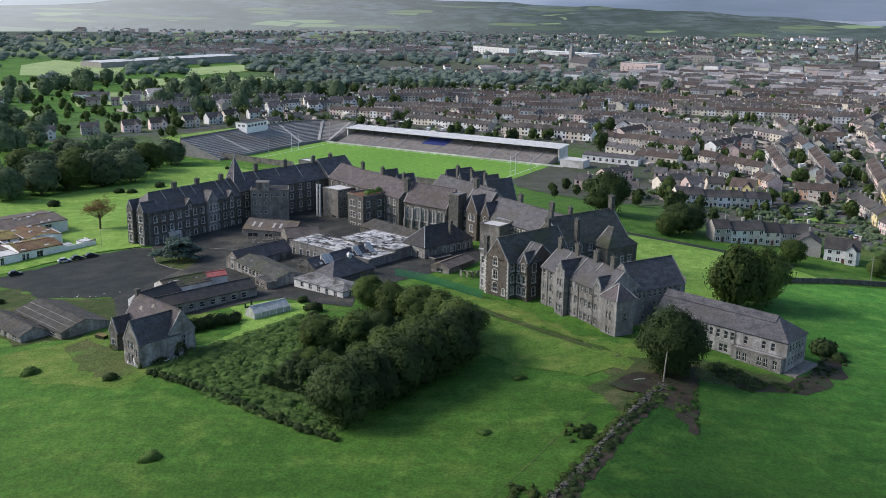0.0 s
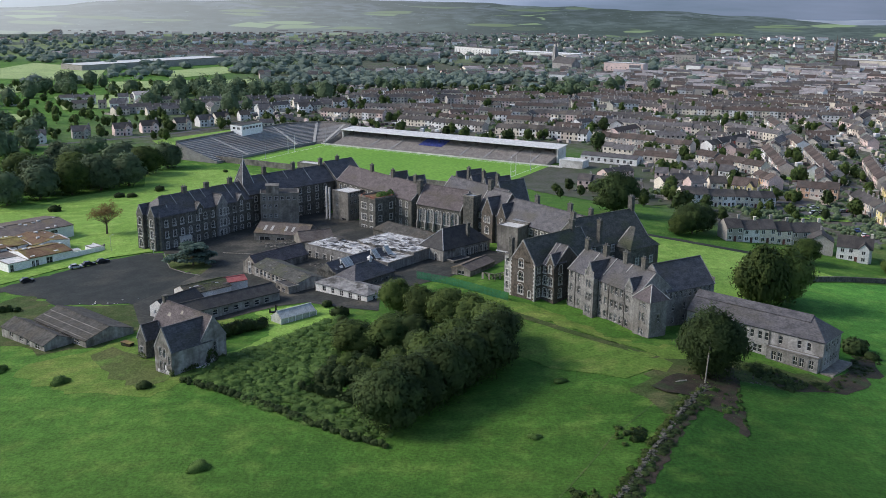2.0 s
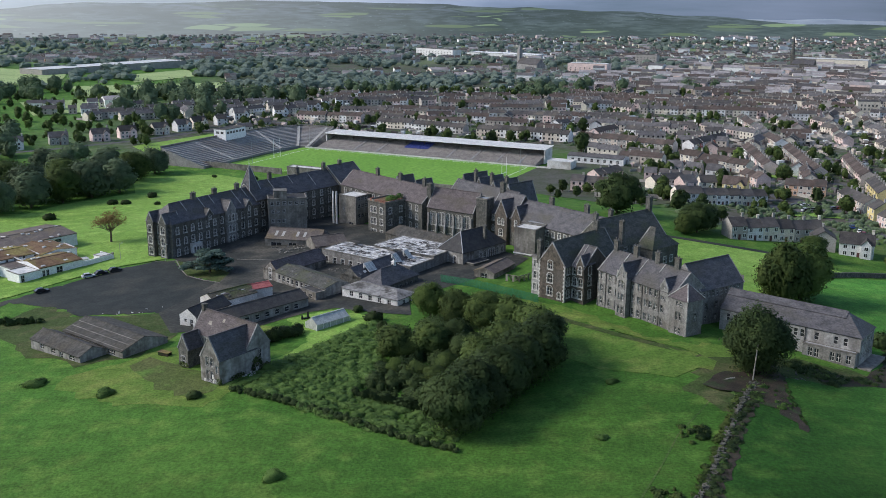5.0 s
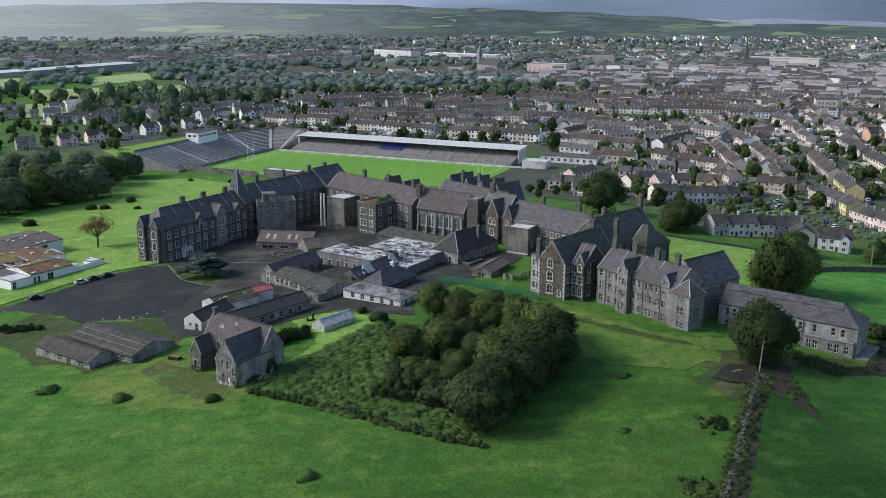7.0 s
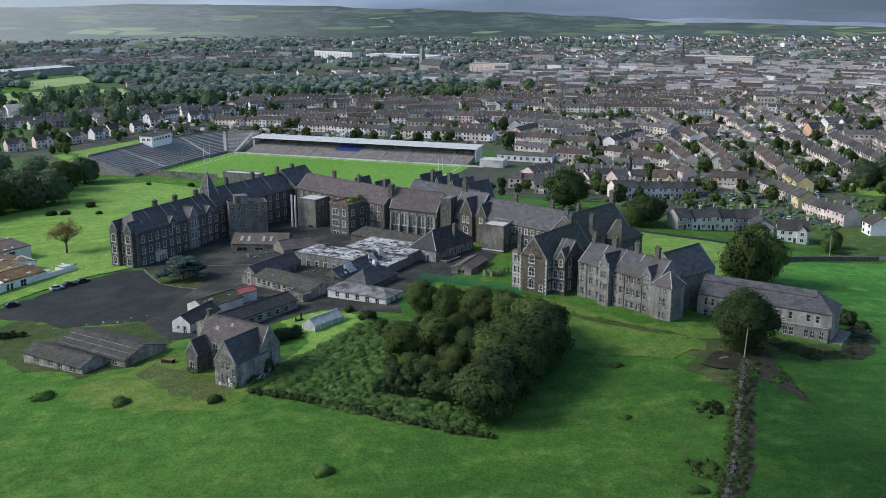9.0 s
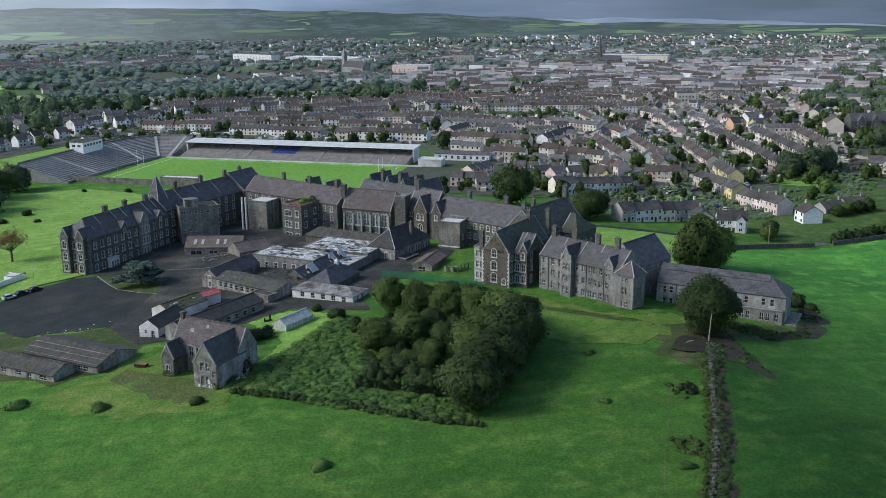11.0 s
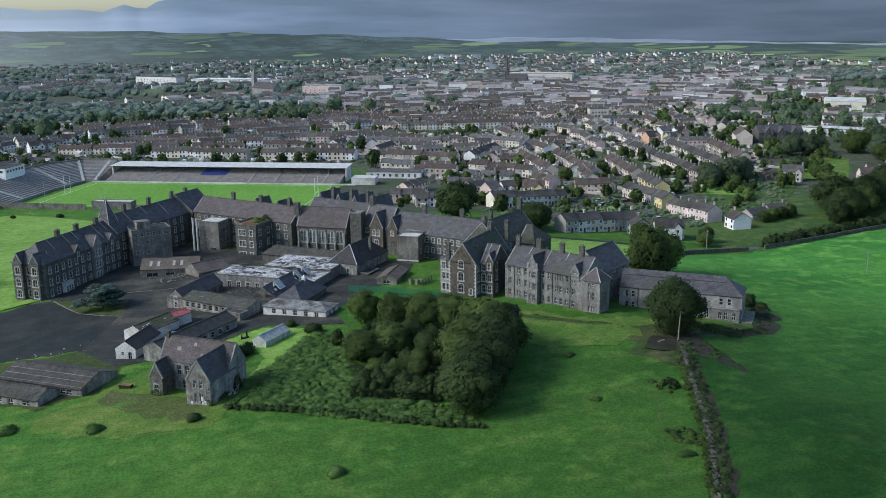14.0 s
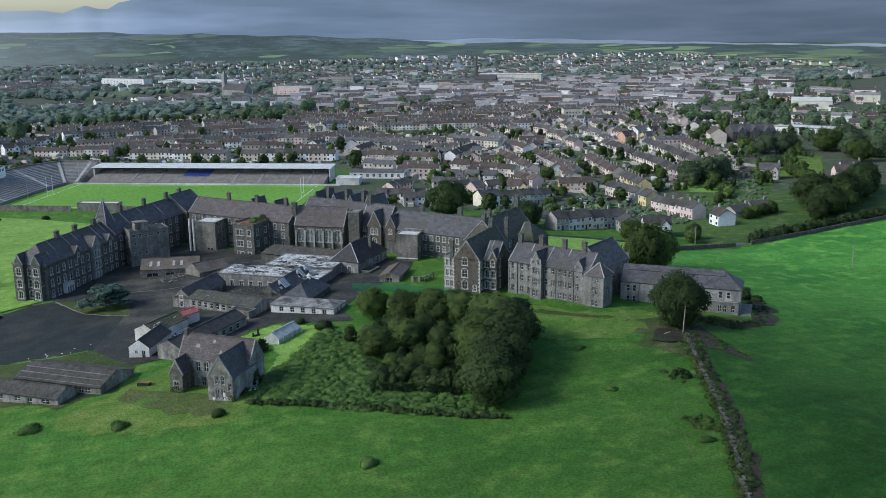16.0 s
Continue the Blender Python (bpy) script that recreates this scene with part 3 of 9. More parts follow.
# ---- ground and distance ----
def grass(name, a, b, c, streak=0.6):
    """Turf: wide tonal drifts, clumps a few metres across, fine tufts and faint mowing streaks."""
    m = bpy.data.materials.new(name)
    m.use_nodes = True
    t = m.node_tree
    p = t.nodes["Principled BSDF"]
    p.inputs["Roughness"].default_value, p.inputs["Specular IOR Level"].default_value = 0.9, 0.1
    geo = t.nodes.new("ShaderNodeNewGeometry")

    def nz(s, d=3.0, stretch=None, turn=0.0):
        n = t.nodes.new("ShaderNodeTexNoise")
        n.inputs["Scale"].default_value, n.inputs["Detail"].default_value = s, d
        src = geo.outputs["Position"]
        if stretch:
            mp = t.nodes.new("ShaderNodeMapping")
            mp.inputs["Scale"].default_value, mp.inputs["Rotation"].default_value = stretch, (0, 0, turn)
            t.links.new(src, mp.inputs[0])
            src = mp.outputs[0]
        t.links.new(src, n.inputs["Vector"])
        return n.outputs[0]

    def rng(src, lo, hi, a2=0.0, b2=1.0):
        r = t.nodes.new("ShaderNodeMapRange")
        for k, v in (("From Min", lo), ("From Max", hi), ("To Min", a2), ("To Max", b2)):
            r.inputs[k].default_value = v
        t.links.new(src, r.inputs["Value"])
        return r.outputs[0]

    def mix(f, x, y):
        k = t.nodes.new("ShaderNodeMix")
        k.data_type = "RGBA"
        t.links.new(f, k.inputs[0])
        for i, v in ((6, x), (7, y)):
            if isinstance(v, tuple):
                k.inputs[i].default_value = (*v, 1)
            else:
                t.links.new(v, k.inputs[i])
        return k.outputs[2]

    def times(x, y):
        k = t.nodes.new("ShaderNodeMath")
        k.operation = "MULTIPLY"
        t.links.new(x, k.inputs[0])
        t.links.new(y, k.inputs[1])
        return k.outputs[0]

    col = mix(rng(nz(0.022), 0.38, 0.62), a, b)
    col = mix(rng(nz(0.16, 5), 0.50, 0.66), col, c)
    tuft, clump = nz(1.6, 5), nz(0.42, 4)
    val = times(rng(tuft, 0.3, 0.7, 0.72, 1.28), rng(clump, 0.3, 0.7, 0.84, 1.16))
    val = times(val, rng(nz(0.22, 2, (0.10, 1.0, 1.0), radians(14)), 0.35, 0.65, 1 - 0.16 * streak, 1 + 0.16 * streak))
    h = t.nodes.new("ShaderNodeHueSaturation")
    t.links.new(val, h.inputs["Value"])
    t.links.new(col, h.inputs["Color"])
    t.links.new(h.outputs[0], p.inputs["Base Color"])
    bn = t.nodes.new("ShaderNodeBump")
    bn.inputs["Strength"].default_value, bn.inputs["Distance"].default_value = 0.8, 0.25
    t.links.new(tuft, bn.inputs["Height"])
    t.links.new(bn.outputs[0], p.inputs["Normal"])
    return m


def far_ground(name):
    """Meadow nearby; beyond the stadium gardens and yards, and a patchwork of fields and woods far off."""
    m = grass(name, (0.046, 0.122, 0.019), (0.070, 0.156, 0.026), (0.098, 0.180, 0.034))
    t = m.node_tree
    p = t.nodes["Principled BSDF"]
    near = p.inputs["Base Color"].links[0].from_socket
    geo, sep = t.nodes.new("ShaderNodeNewGeometry"), t.nodes.new("ShaderNodeSeparateXYZ")
    t.links.new(geo.outputs["Position"], sep.inputs[0])

    def rng(src, lo, hi):
        r = t.nodes.new("ShaderNodeMapRange")
        r.inputs["From Min"].default_value, r.inputs["From Max"].default_value = lo, hi
        t.links.new(src, r.inputs["Value"])
        return r.outputs[0]

    def mix(f, x, y):
        k = t.nodes.new("ShaderNodeMix")
        k.data_type = "RGBA"
        t.links.new(f, k.inputs[0])
        for i, v in ((6, x), (7, y)):
            if isinstance(v, tuple):
                k.inputs[i].default_value = (*v, 1)
            else:
                t.links.new(v, k.inputs[i])
        return k.outputs[2]

    def noise_of(s, d=4):
        n = t.nodes.new("ShaderNodeTexNoise")
        n.inputs["Scale"].default_value, n.inputs["Detail"].default_value = s, d
        t.links.new(geo.outputs["Position"], n.inputs["Vector"])
        return n.outputs[0]

    town = mix(rng(noise_of(0.05), 0.42, 0.6), (0.075, 0.070, 0.055), (0.048, 0.085, 0.026))
    town = mix(rng(noise_of(0.3), 0.5, 0.62), town, (0.115, 0.11, 0.10))
    vo = t.nodes.new("ShaderNodeTexVoronoi")
    vo.inputs["Scale"].default_value = 0.0035
    t.links.new(geo.outputs["Position"], vo.inputs["Vector"])
    sx = t.nodes.new("ShaderNodeSeparateColor")
    t.links.new(vo.outputs["Color"], sx.inputs[0])
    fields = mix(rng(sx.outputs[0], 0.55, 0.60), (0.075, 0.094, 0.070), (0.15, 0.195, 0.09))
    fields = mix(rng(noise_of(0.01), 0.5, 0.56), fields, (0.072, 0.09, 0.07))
    built = t.nodes.new("ShaderNodeMath")
    built.operation = "MULTIPLY"
    t.links.new(rng(sep.outputs[0], 84, 110), built.inputs[0])
    t.links.new(rng(sep.outputs[1], 345, 375), built.inputs[1])
    # Painted shade: the meadow's colour darkens towards the east.
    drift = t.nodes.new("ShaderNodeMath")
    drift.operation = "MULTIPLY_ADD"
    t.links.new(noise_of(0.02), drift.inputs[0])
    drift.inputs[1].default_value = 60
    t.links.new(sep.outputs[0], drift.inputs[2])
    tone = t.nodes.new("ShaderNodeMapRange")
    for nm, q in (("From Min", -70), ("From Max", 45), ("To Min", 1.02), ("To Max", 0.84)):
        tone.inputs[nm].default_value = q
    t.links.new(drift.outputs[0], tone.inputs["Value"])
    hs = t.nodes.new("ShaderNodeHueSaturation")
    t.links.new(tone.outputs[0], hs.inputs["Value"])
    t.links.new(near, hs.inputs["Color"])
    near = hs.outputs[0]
    west = t.nodes.new("ShaderNodeMath")
    west.operation = "MULTIPLY"
    t.links.new(rng(sep.outputs[0], -300, -170), west.inputs[0])
    t.links.new(rng(sep.outputs[1], 560, 640), west.inputs[1])
    col = mix(west.outputs[0], near, town)
    col = mix(built.outputs[0], col, town)
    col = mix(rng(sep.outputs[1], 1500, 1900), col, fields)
    t.links.new(col, p.inputs["Base Color"])
    return m


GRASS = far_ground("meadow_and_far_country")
LAWN = grass("mown_lawn", (0.150, 0.270, 0.050), (0.190, 0.320, 0.066), (0.22, 0.34, 0.076), 0.4)
DULLGRASS = grass("dull_unkempt_grass", (0.040, 0.066, 0.020), (0.062, 0.088, 0.028), (0.085, 0.092, 0.04), 0.3)
ROUGHGRASS = grass("rough_yellow_grass", (0.085, 0.155, 0.028), (0.125, 0.19, 0.038), (0.16, 0.205, 0.05), 0.3)
FALLOW = grass("fallow_green", (0.042, 0.088, 0.022), (0.070, 0.120, 0.030), (0.105, 0.132, 0.042), 0.3)
WORNEARTH = grass("weedy_brown_earth", (0.070, 0.100, 0.028), (0.115, 0.118, 0.050), (0.092, 0.160, 0.034), 0.2)
TUSSOCK = grass("yellowed_tussock_grass", (0.068, 0.142, 0.024), (0.100, 0.168, 0.032), (0.135, 0.190, 0.044), 0.3)
# Field green paled in its base colour to stand in for haze.
FARFIELD = grass("hazed_far_meadow", (0.25, 0.335, 0.135), (0.31, 0.395, 0.17), (0.34, 0.41, 0.19), 0.3)
BACKYARD = mat("worn_back_yards", (0.050, 0.062, 0.032), (0.085, 0.082, 0.068), 0.09, c=(0.050, 0.085, 0.026), bump=0.4, fine=8, cscale=0.03)
PITCH = mat("playing_turf", (0.125, 0.275, 0.032), (0.155, 0.31, 0.042), 0.02, bump=0.2, fine=30)


def axis_steps(lo, a, b, hi, fine, coarse):
    out, x = [], lo
    while x < hi:
        out.append(x)
        x += fine if a <= x < b else min(coarse, max(fine, (a - x) if x < a else coarse))
    return out + [hi]


def build_ground():
    xs, ys = axis_steps(-4600, -330, 420, 4600, 6, 220), axis_steps(-350, -40, 660, 4700, 5, 180)
    vs = [(x, y, gh(x, y)) for y in ys for x in xs]
    n = len(xs)
    fs = [(j * n + i, j * n + i + 1, (j + 1) * n + i + 1, (j + 1) * n + i) for j in range(len(ys) - 1) for i in range(n - 1)]
    me = bpy.data.meshes.new("ground")
    me.from_pydata(vs, [], fs)
    me.materials.append(GRASS)
    me.shade_smooth()
    tagged(link("ground", me), "green meadow falling to a town and far country", "ground", "", "structure")


build_ground()


def hills():
    """Distant hills, a lake and mountains around the horizon; bluish haze that whitens towards the low sun is painted
    into the colour.
    """
    def shade(name, low, high, patch, glow, z0, z1, haze):
        m = bpy.data.materials.new(name)
        m.use_nodes = True
        t = m.node_tree
        p = t.nodes["Principled BSDF"]
        p.inputs["Roughness"].default_value, p.inputs["Specular IOR Level"].default_value = 1.0, 0.0
        geo, sep = t.nodes.new("ShaderNodeNewGeometry"), t.nodes.new("ShaderNodeSeparateXYZ")
        t.links.new(geo.outputs["Position"], sep.inputs[0])

        def rng(src, lo, hi, top=1.0):
            r = t.nodes.new("ShaderNodeMapRange")
            r.inputs["From Min"].default_value, r.inputs["From Max"].default_value, r.inputs["To Max"].default_value = lo, hi, top
            t.links.new(src, r.inputs["Value"])
            return r.outputs[0]

        def nz(s, zs):
            n, mp = t.nodes.new("ShaderNodeTexNoise"), t.nodes.new("ShaderNodeMapping")
            n.inputs["Scale"].default_value, n.inputs["Detail"].default_value = s, 5
            mp.inputs["Scale"].default_value = (1, 1, zs)
            t.links.new(geo.outputs["Position"], mp.inputs[0])
            t.links.new(mp.outputs[0], n.inputs["Vector"])
            return n.outputs[0]

        def mix(f, x, y):
            k = t.nodes.new("ShaderNodeMix")
            k.data_type = "RGBA"
            t.links.new(f, k.inputs[0])
            for i, v in ((6, x), (7, y)):
                if isinstance(v, tuple):
                    k.inputs[i].default_value = (*v, 1)
                else:
                    t.links.new(v, k.inputs[i])
            return k.outputs[2]

        col = mix(rng(sep.outputs[2], z0, z1), low, high)
        if patch:
            az = t.nodes.new("ShaderNodeMath")
            az.operation = "ARCTAN2"
            t.links.new(sep.outputs[0], az.inputs[0])
            t.links.new(sep.outputs[1], az.inputs[1])
            uv = t.nodes.new("ShaderNodeCombineXYZ")
            t.links.new(az.outputs[0], uv.inputs[0])
            t.links.new(sep.outputs[2], uv.inputs[1])
            wob = t.nodes.new("ShaderNodeTexNoise")
            wob.inputs["Scale"].default_value = 0.004
            t.links.new(geo.outputs["Position"], wob.inputs["Vector"])
            sc = t.nodes.new("ShaderNodeVectorMath")
            sc.operation = "MULTIPLY_ADD"
            sc.inputs[1].default_value = (21.0, 0.135, 0)
            t.links.new(uv.outputs[0], sc.inputs[0])
            t.links.new(wob.outputs["Color"], sc.inputs[2])
            vo, ve = t.nodes.new("ShaderNodeTexVoronoi"), t.nodes.new("ShaderNodeTexVoronoi")
            ve.feature = "DISTANCE_TO_EDGE"
            for q in (vo, ve):
                q.inputs["Scale"].default_value = 1.0
                t.links.new(sc.outputs[0], q.inputs["Vector"])
            sx = t.nodes.new("ShaderNodeSeparateColor")
            t.links.new(vo.outputs["Color"], sx.inputs[0])
            fld = mix(sx.outputs[1], tuple(v * 0.62 for v in patch), tuple(v * 1.25 for v in patch))
            on = t.nodes.new("ShaderNodeMath")
            on.operation = "MULTIPLY"
            t.links.new(rng(sx.outputs[0], 0.74, 0.80), on.inputs[0])
            t.links.new(rng(ve.outputs["Distance"], 0.05, 0.10), on.inputs[1])
            belt = t.nodes.new("ShaderNodeMath")
            belt.operation = "MULTIPLY"
            t.links.new(on.outputs[0], belt.inputs[0])
            t.links.new(rng(sep.outputs[2], z1 + 4, z1 - 22), belt.inputs[1])
            wood = mix(rng(nz(0.02, 5), 0.42, 0.62), col, tuple(v * 0.7 for v in low))
            wood = mix(rng(nz(0.0035, 4), 0.44, 0.58, 0.8), wood, tuple(v * 0.62 for v in low))
            col = mix(belt.outputs[0], wood, fld)
            col = mix(rng(nz(0.06, 3), 0.66, 0.70), col, tuple(v * 1.7 for v in low))
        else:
            # Paler western mix: haze painted onto the mountains.
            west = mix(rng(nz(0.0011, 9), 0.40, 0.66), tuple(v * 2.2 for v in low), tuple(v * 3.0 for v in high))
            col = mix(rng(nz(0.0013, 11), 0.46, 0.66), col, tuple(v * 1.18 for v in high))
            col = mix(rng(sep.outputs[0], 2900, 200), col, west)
        # Painted haze: the colour whitens westward and is also given off as glow.
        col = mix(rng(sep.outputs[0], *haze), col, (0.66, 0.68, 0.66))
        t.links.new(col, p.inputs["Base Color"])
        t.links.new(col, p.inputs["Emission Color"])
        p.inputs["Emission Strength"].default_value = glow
        return m

    def crest(d, tab):
        for (a0, h0), (a1, h1) in zip(tab, tab[1:]):
            if d <= a1:
                return h0 + (h1 - h0) * ss(a0, a1, d)
        return tab[-1][1]

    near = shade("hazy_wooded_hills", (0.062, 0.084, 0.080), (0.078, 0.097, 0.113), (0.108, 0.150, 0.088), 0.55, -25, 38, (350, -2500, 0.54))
    far = shade("hazed_mountains", (0.050, 0.066, 0.086), (0.064, 0.077, 0.103), None, 0.6, 10, 170, (500, -2300, 0.9))
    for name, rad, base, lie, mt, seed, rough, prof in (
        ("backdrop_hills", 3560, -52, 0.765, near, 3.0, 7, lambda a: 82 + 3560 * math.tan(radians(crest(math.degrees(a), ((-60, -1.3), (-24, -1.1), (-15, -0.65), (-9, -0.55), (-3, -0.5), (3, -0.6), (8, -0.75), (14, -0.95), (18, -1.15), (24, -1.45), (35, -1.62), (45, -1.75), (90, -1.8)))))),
        # In the west the crest is raised, whitened to stand for bright mist.
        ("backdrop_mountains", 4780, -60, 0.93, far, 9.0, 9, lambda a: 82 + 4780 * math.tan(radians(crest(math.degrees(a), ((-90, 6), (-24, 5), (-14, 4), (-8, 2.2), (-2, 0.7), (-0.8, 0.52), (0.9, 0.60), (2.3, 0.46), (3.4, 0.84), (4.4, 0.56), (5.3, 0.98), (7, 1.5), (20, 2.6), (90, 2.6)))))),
    ):
        vs, fs = [], []
        k = 300
        for i in range(k + 1):
            a = -1.5 + 3.0 * i / k
            h = prof(a) + rough * (noise.noise(Vector((a * 13, seed, 0))) + 0.5 * noise.noise(Vector((a * 47, seed, 2))))
            c, s = math.sin(a), math.cos(a)
            for f, z in ((lie, base), ((1 + lie) / 2, base * 0.5 + h * 0.5), (1.0, h)):
                vs.append((rad * f * c - 40, rad * f * s, z))
        for i in range(k):
            for j in range(2):
                q = i * 3 + j
                fs.append((q, q + 3, q + 4, q + 1))
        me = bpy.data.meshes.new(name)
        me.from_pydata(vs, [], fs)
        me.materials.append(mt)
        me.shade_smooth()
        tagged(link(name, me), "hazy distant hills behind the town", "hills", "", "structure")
    # lake at the foot of the mountains
    water = mat("lake_water", (0.26, 0.29, 0.32), (0.32, 0.35, 0.38), 0.002, rough=0.3, bump=0.0)
    vs = []
    k = 60
    for i in range(k + 1):
        d = 20 + 36 * i / k
        mid = -1.25 - 0.42 * ss(24, 45, d)
        for r, e in ((3640, mid - 0.35), (3800, mid - 0.08 + 0.09 * min(1, i / 8) + 0.03 * math.sin(i * 0.9))):
            vs.append((r * math.sin(radians(d)) - 40, r * math.cos(radians(d)), 82 + r * math.tan(radians(e))))
    me = bpy.data.meshes.new("lake")
    me.from_pydata(vs, [], [(2 * i, 2 * i + 2, 2 * i + 3, 2 * i + 1) for i in range(k)])
    me.materials.append(water)
    tagged(link("lake", me), "pale lake below the mountains", "lake", "", "structure")


hills()

# Lush pasture; part of its darkness is cloud shade put into the colour.
LUSH = grass("lush_cloud_shaded_pasture", (0.019, 0.066, 0.011), (0.031, 0.090, 0.015), (0.045, 0.106, 0.019), 0.7)


def cloud_toned(m, axis, a, b, v0, v1):
    """Ramps a turf's colour along one axis to paint in cloud shade."""
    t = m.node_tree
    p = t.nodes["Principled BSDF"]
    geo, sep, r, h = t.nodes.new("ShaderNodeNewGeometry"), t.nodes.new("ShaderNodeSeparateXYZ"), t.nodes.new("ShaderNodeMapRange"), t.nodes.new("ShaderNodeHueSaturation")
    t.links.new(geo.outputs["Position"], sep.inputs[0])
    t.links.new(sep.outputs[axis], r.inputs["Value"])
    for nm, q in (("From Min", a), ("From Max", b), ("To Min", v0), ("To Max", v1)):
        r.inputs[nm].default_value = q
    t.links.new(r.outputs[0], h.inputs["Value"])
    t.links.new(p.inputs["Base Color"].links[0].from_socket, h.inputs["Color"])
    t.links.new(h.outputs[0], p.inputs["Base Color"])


# Painted cloud shade: both turfs darker nearby, the pasture also in its west.
cloud_toned(LUSH, 1, 130, 290, 0.95, 1.8)
cloud_toned(GRASS, 1, 110, 225, 0.80, 1.12)
cloud_toned(LUSH, 0, 50, 150, 0.80, 1.6)
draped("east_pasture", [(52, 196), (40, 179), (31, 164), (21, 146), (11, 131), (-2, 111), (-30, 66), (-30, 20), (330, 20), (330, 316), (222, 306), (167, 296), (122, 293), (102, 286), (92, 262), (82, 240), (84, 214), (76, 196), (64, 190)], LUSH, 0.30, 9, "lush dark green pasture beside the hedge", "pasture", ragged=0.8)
# car park, lanes, courts
draped("tarmac_yard", [(-190, 250), (-142, 287), (-130, 301), (-116, 317), (-107, 323), (-99.8, 321.6), (-92.4, 301.3), (-80.6, 289.8), (-84, 276), (-90, 262), (-116, 265), (-122, 273), (-141, 284), (-150, 250)], TARMAC, 0.10, 4, "empty dark tarmac car park", "car park", ragged=0.7)
draped("courtyard", [(-99, 321), (-101.5, 326.5), (-78, 358), (-64, 374), (-50, 384), (-32, 356), (-12, 330), (8, 312), (16, 300), (10, 290), (2, 287), (-4, 278), (-16, 268), (-24, 258), (-24, 246), (-34, 250), (-44, 256), (-52, 253), (-64, 243), (-86, 243), (-93, 262), (-87, 276), (-82, 289), (-80, 300), (-88, 314)], YARD, 0.12, 8, "stained tarmac yards between the old buildings", "yard")
# The dull grass also paints in the shade under the cedar.
draped("rough_wedge", [(-99.5, 321.5), (-92.6, 302), (-80.6, 290.4), (-79, 301), (-87, 314)], DULLGRASS, 0.13, 5, "unkempt grass wedge under the cedar", "grass")
draped("lawn", [(-112, 336), (-103, 326), (-117, 320), (-131, 306), (-146, 318), (-128, 345), (-160, 400), (-190, 420), (-176, 452), (-150, 480), (-160, 520), (-118, 530), (-96, 512), (-66, 480), (-84, 372)], LAWN, 0.26, 10, "mown green lawn sloping behind the old wing", "lawn")
draped("west_lawn", [(-146, 318), (-131, 306), (-143, 290.5), (-190, 253), (-280, 330), (-236, 430), (-184, 430), (-150, 410), (-114, 346), (-122, 318)], LAWN, 0.20, 10, "bright mown lawn round the white annex", "lawn")
draped("shed_yard", [(-135, 272), (-124, 276), (-116, 265), (-90, 262), (-84, 250), (-86, 236), (-92, 226), (-104, 222), (-117, 231), (-128, 246), (-140, 256)], DULLGRASS, 0.07, 3, "dark weedy ground round the sheds", "yard", ragged=2.2)
draped("lawn_east", [(55, 300), (62, 245), (78, 262), (100, 292), (122, 300), (112, 318), (68, 340), (48, 330)], LAWN, 0.07, 10, "mown lawn beside the old wing", "lawn")
strip("avenue", [(58, 346), (68, 341), (80, 336), (101, 326), (118, 314)], 4.0, TARMAC, 0.12, "narrow tarmac avenue through the lawn", "path")

# ---- stadium ----
SU, SV = Vector((0.869, -0.496)), Vector((-0.496, -0.869))
FL = Vector((-69, 628))
PZ = -14.0


SM = Matrix.Translation((FL.x, FL.y, PZ)) @ Matrix.Rotation(math.atan2(SU.y, SU.x), 4, "Z")


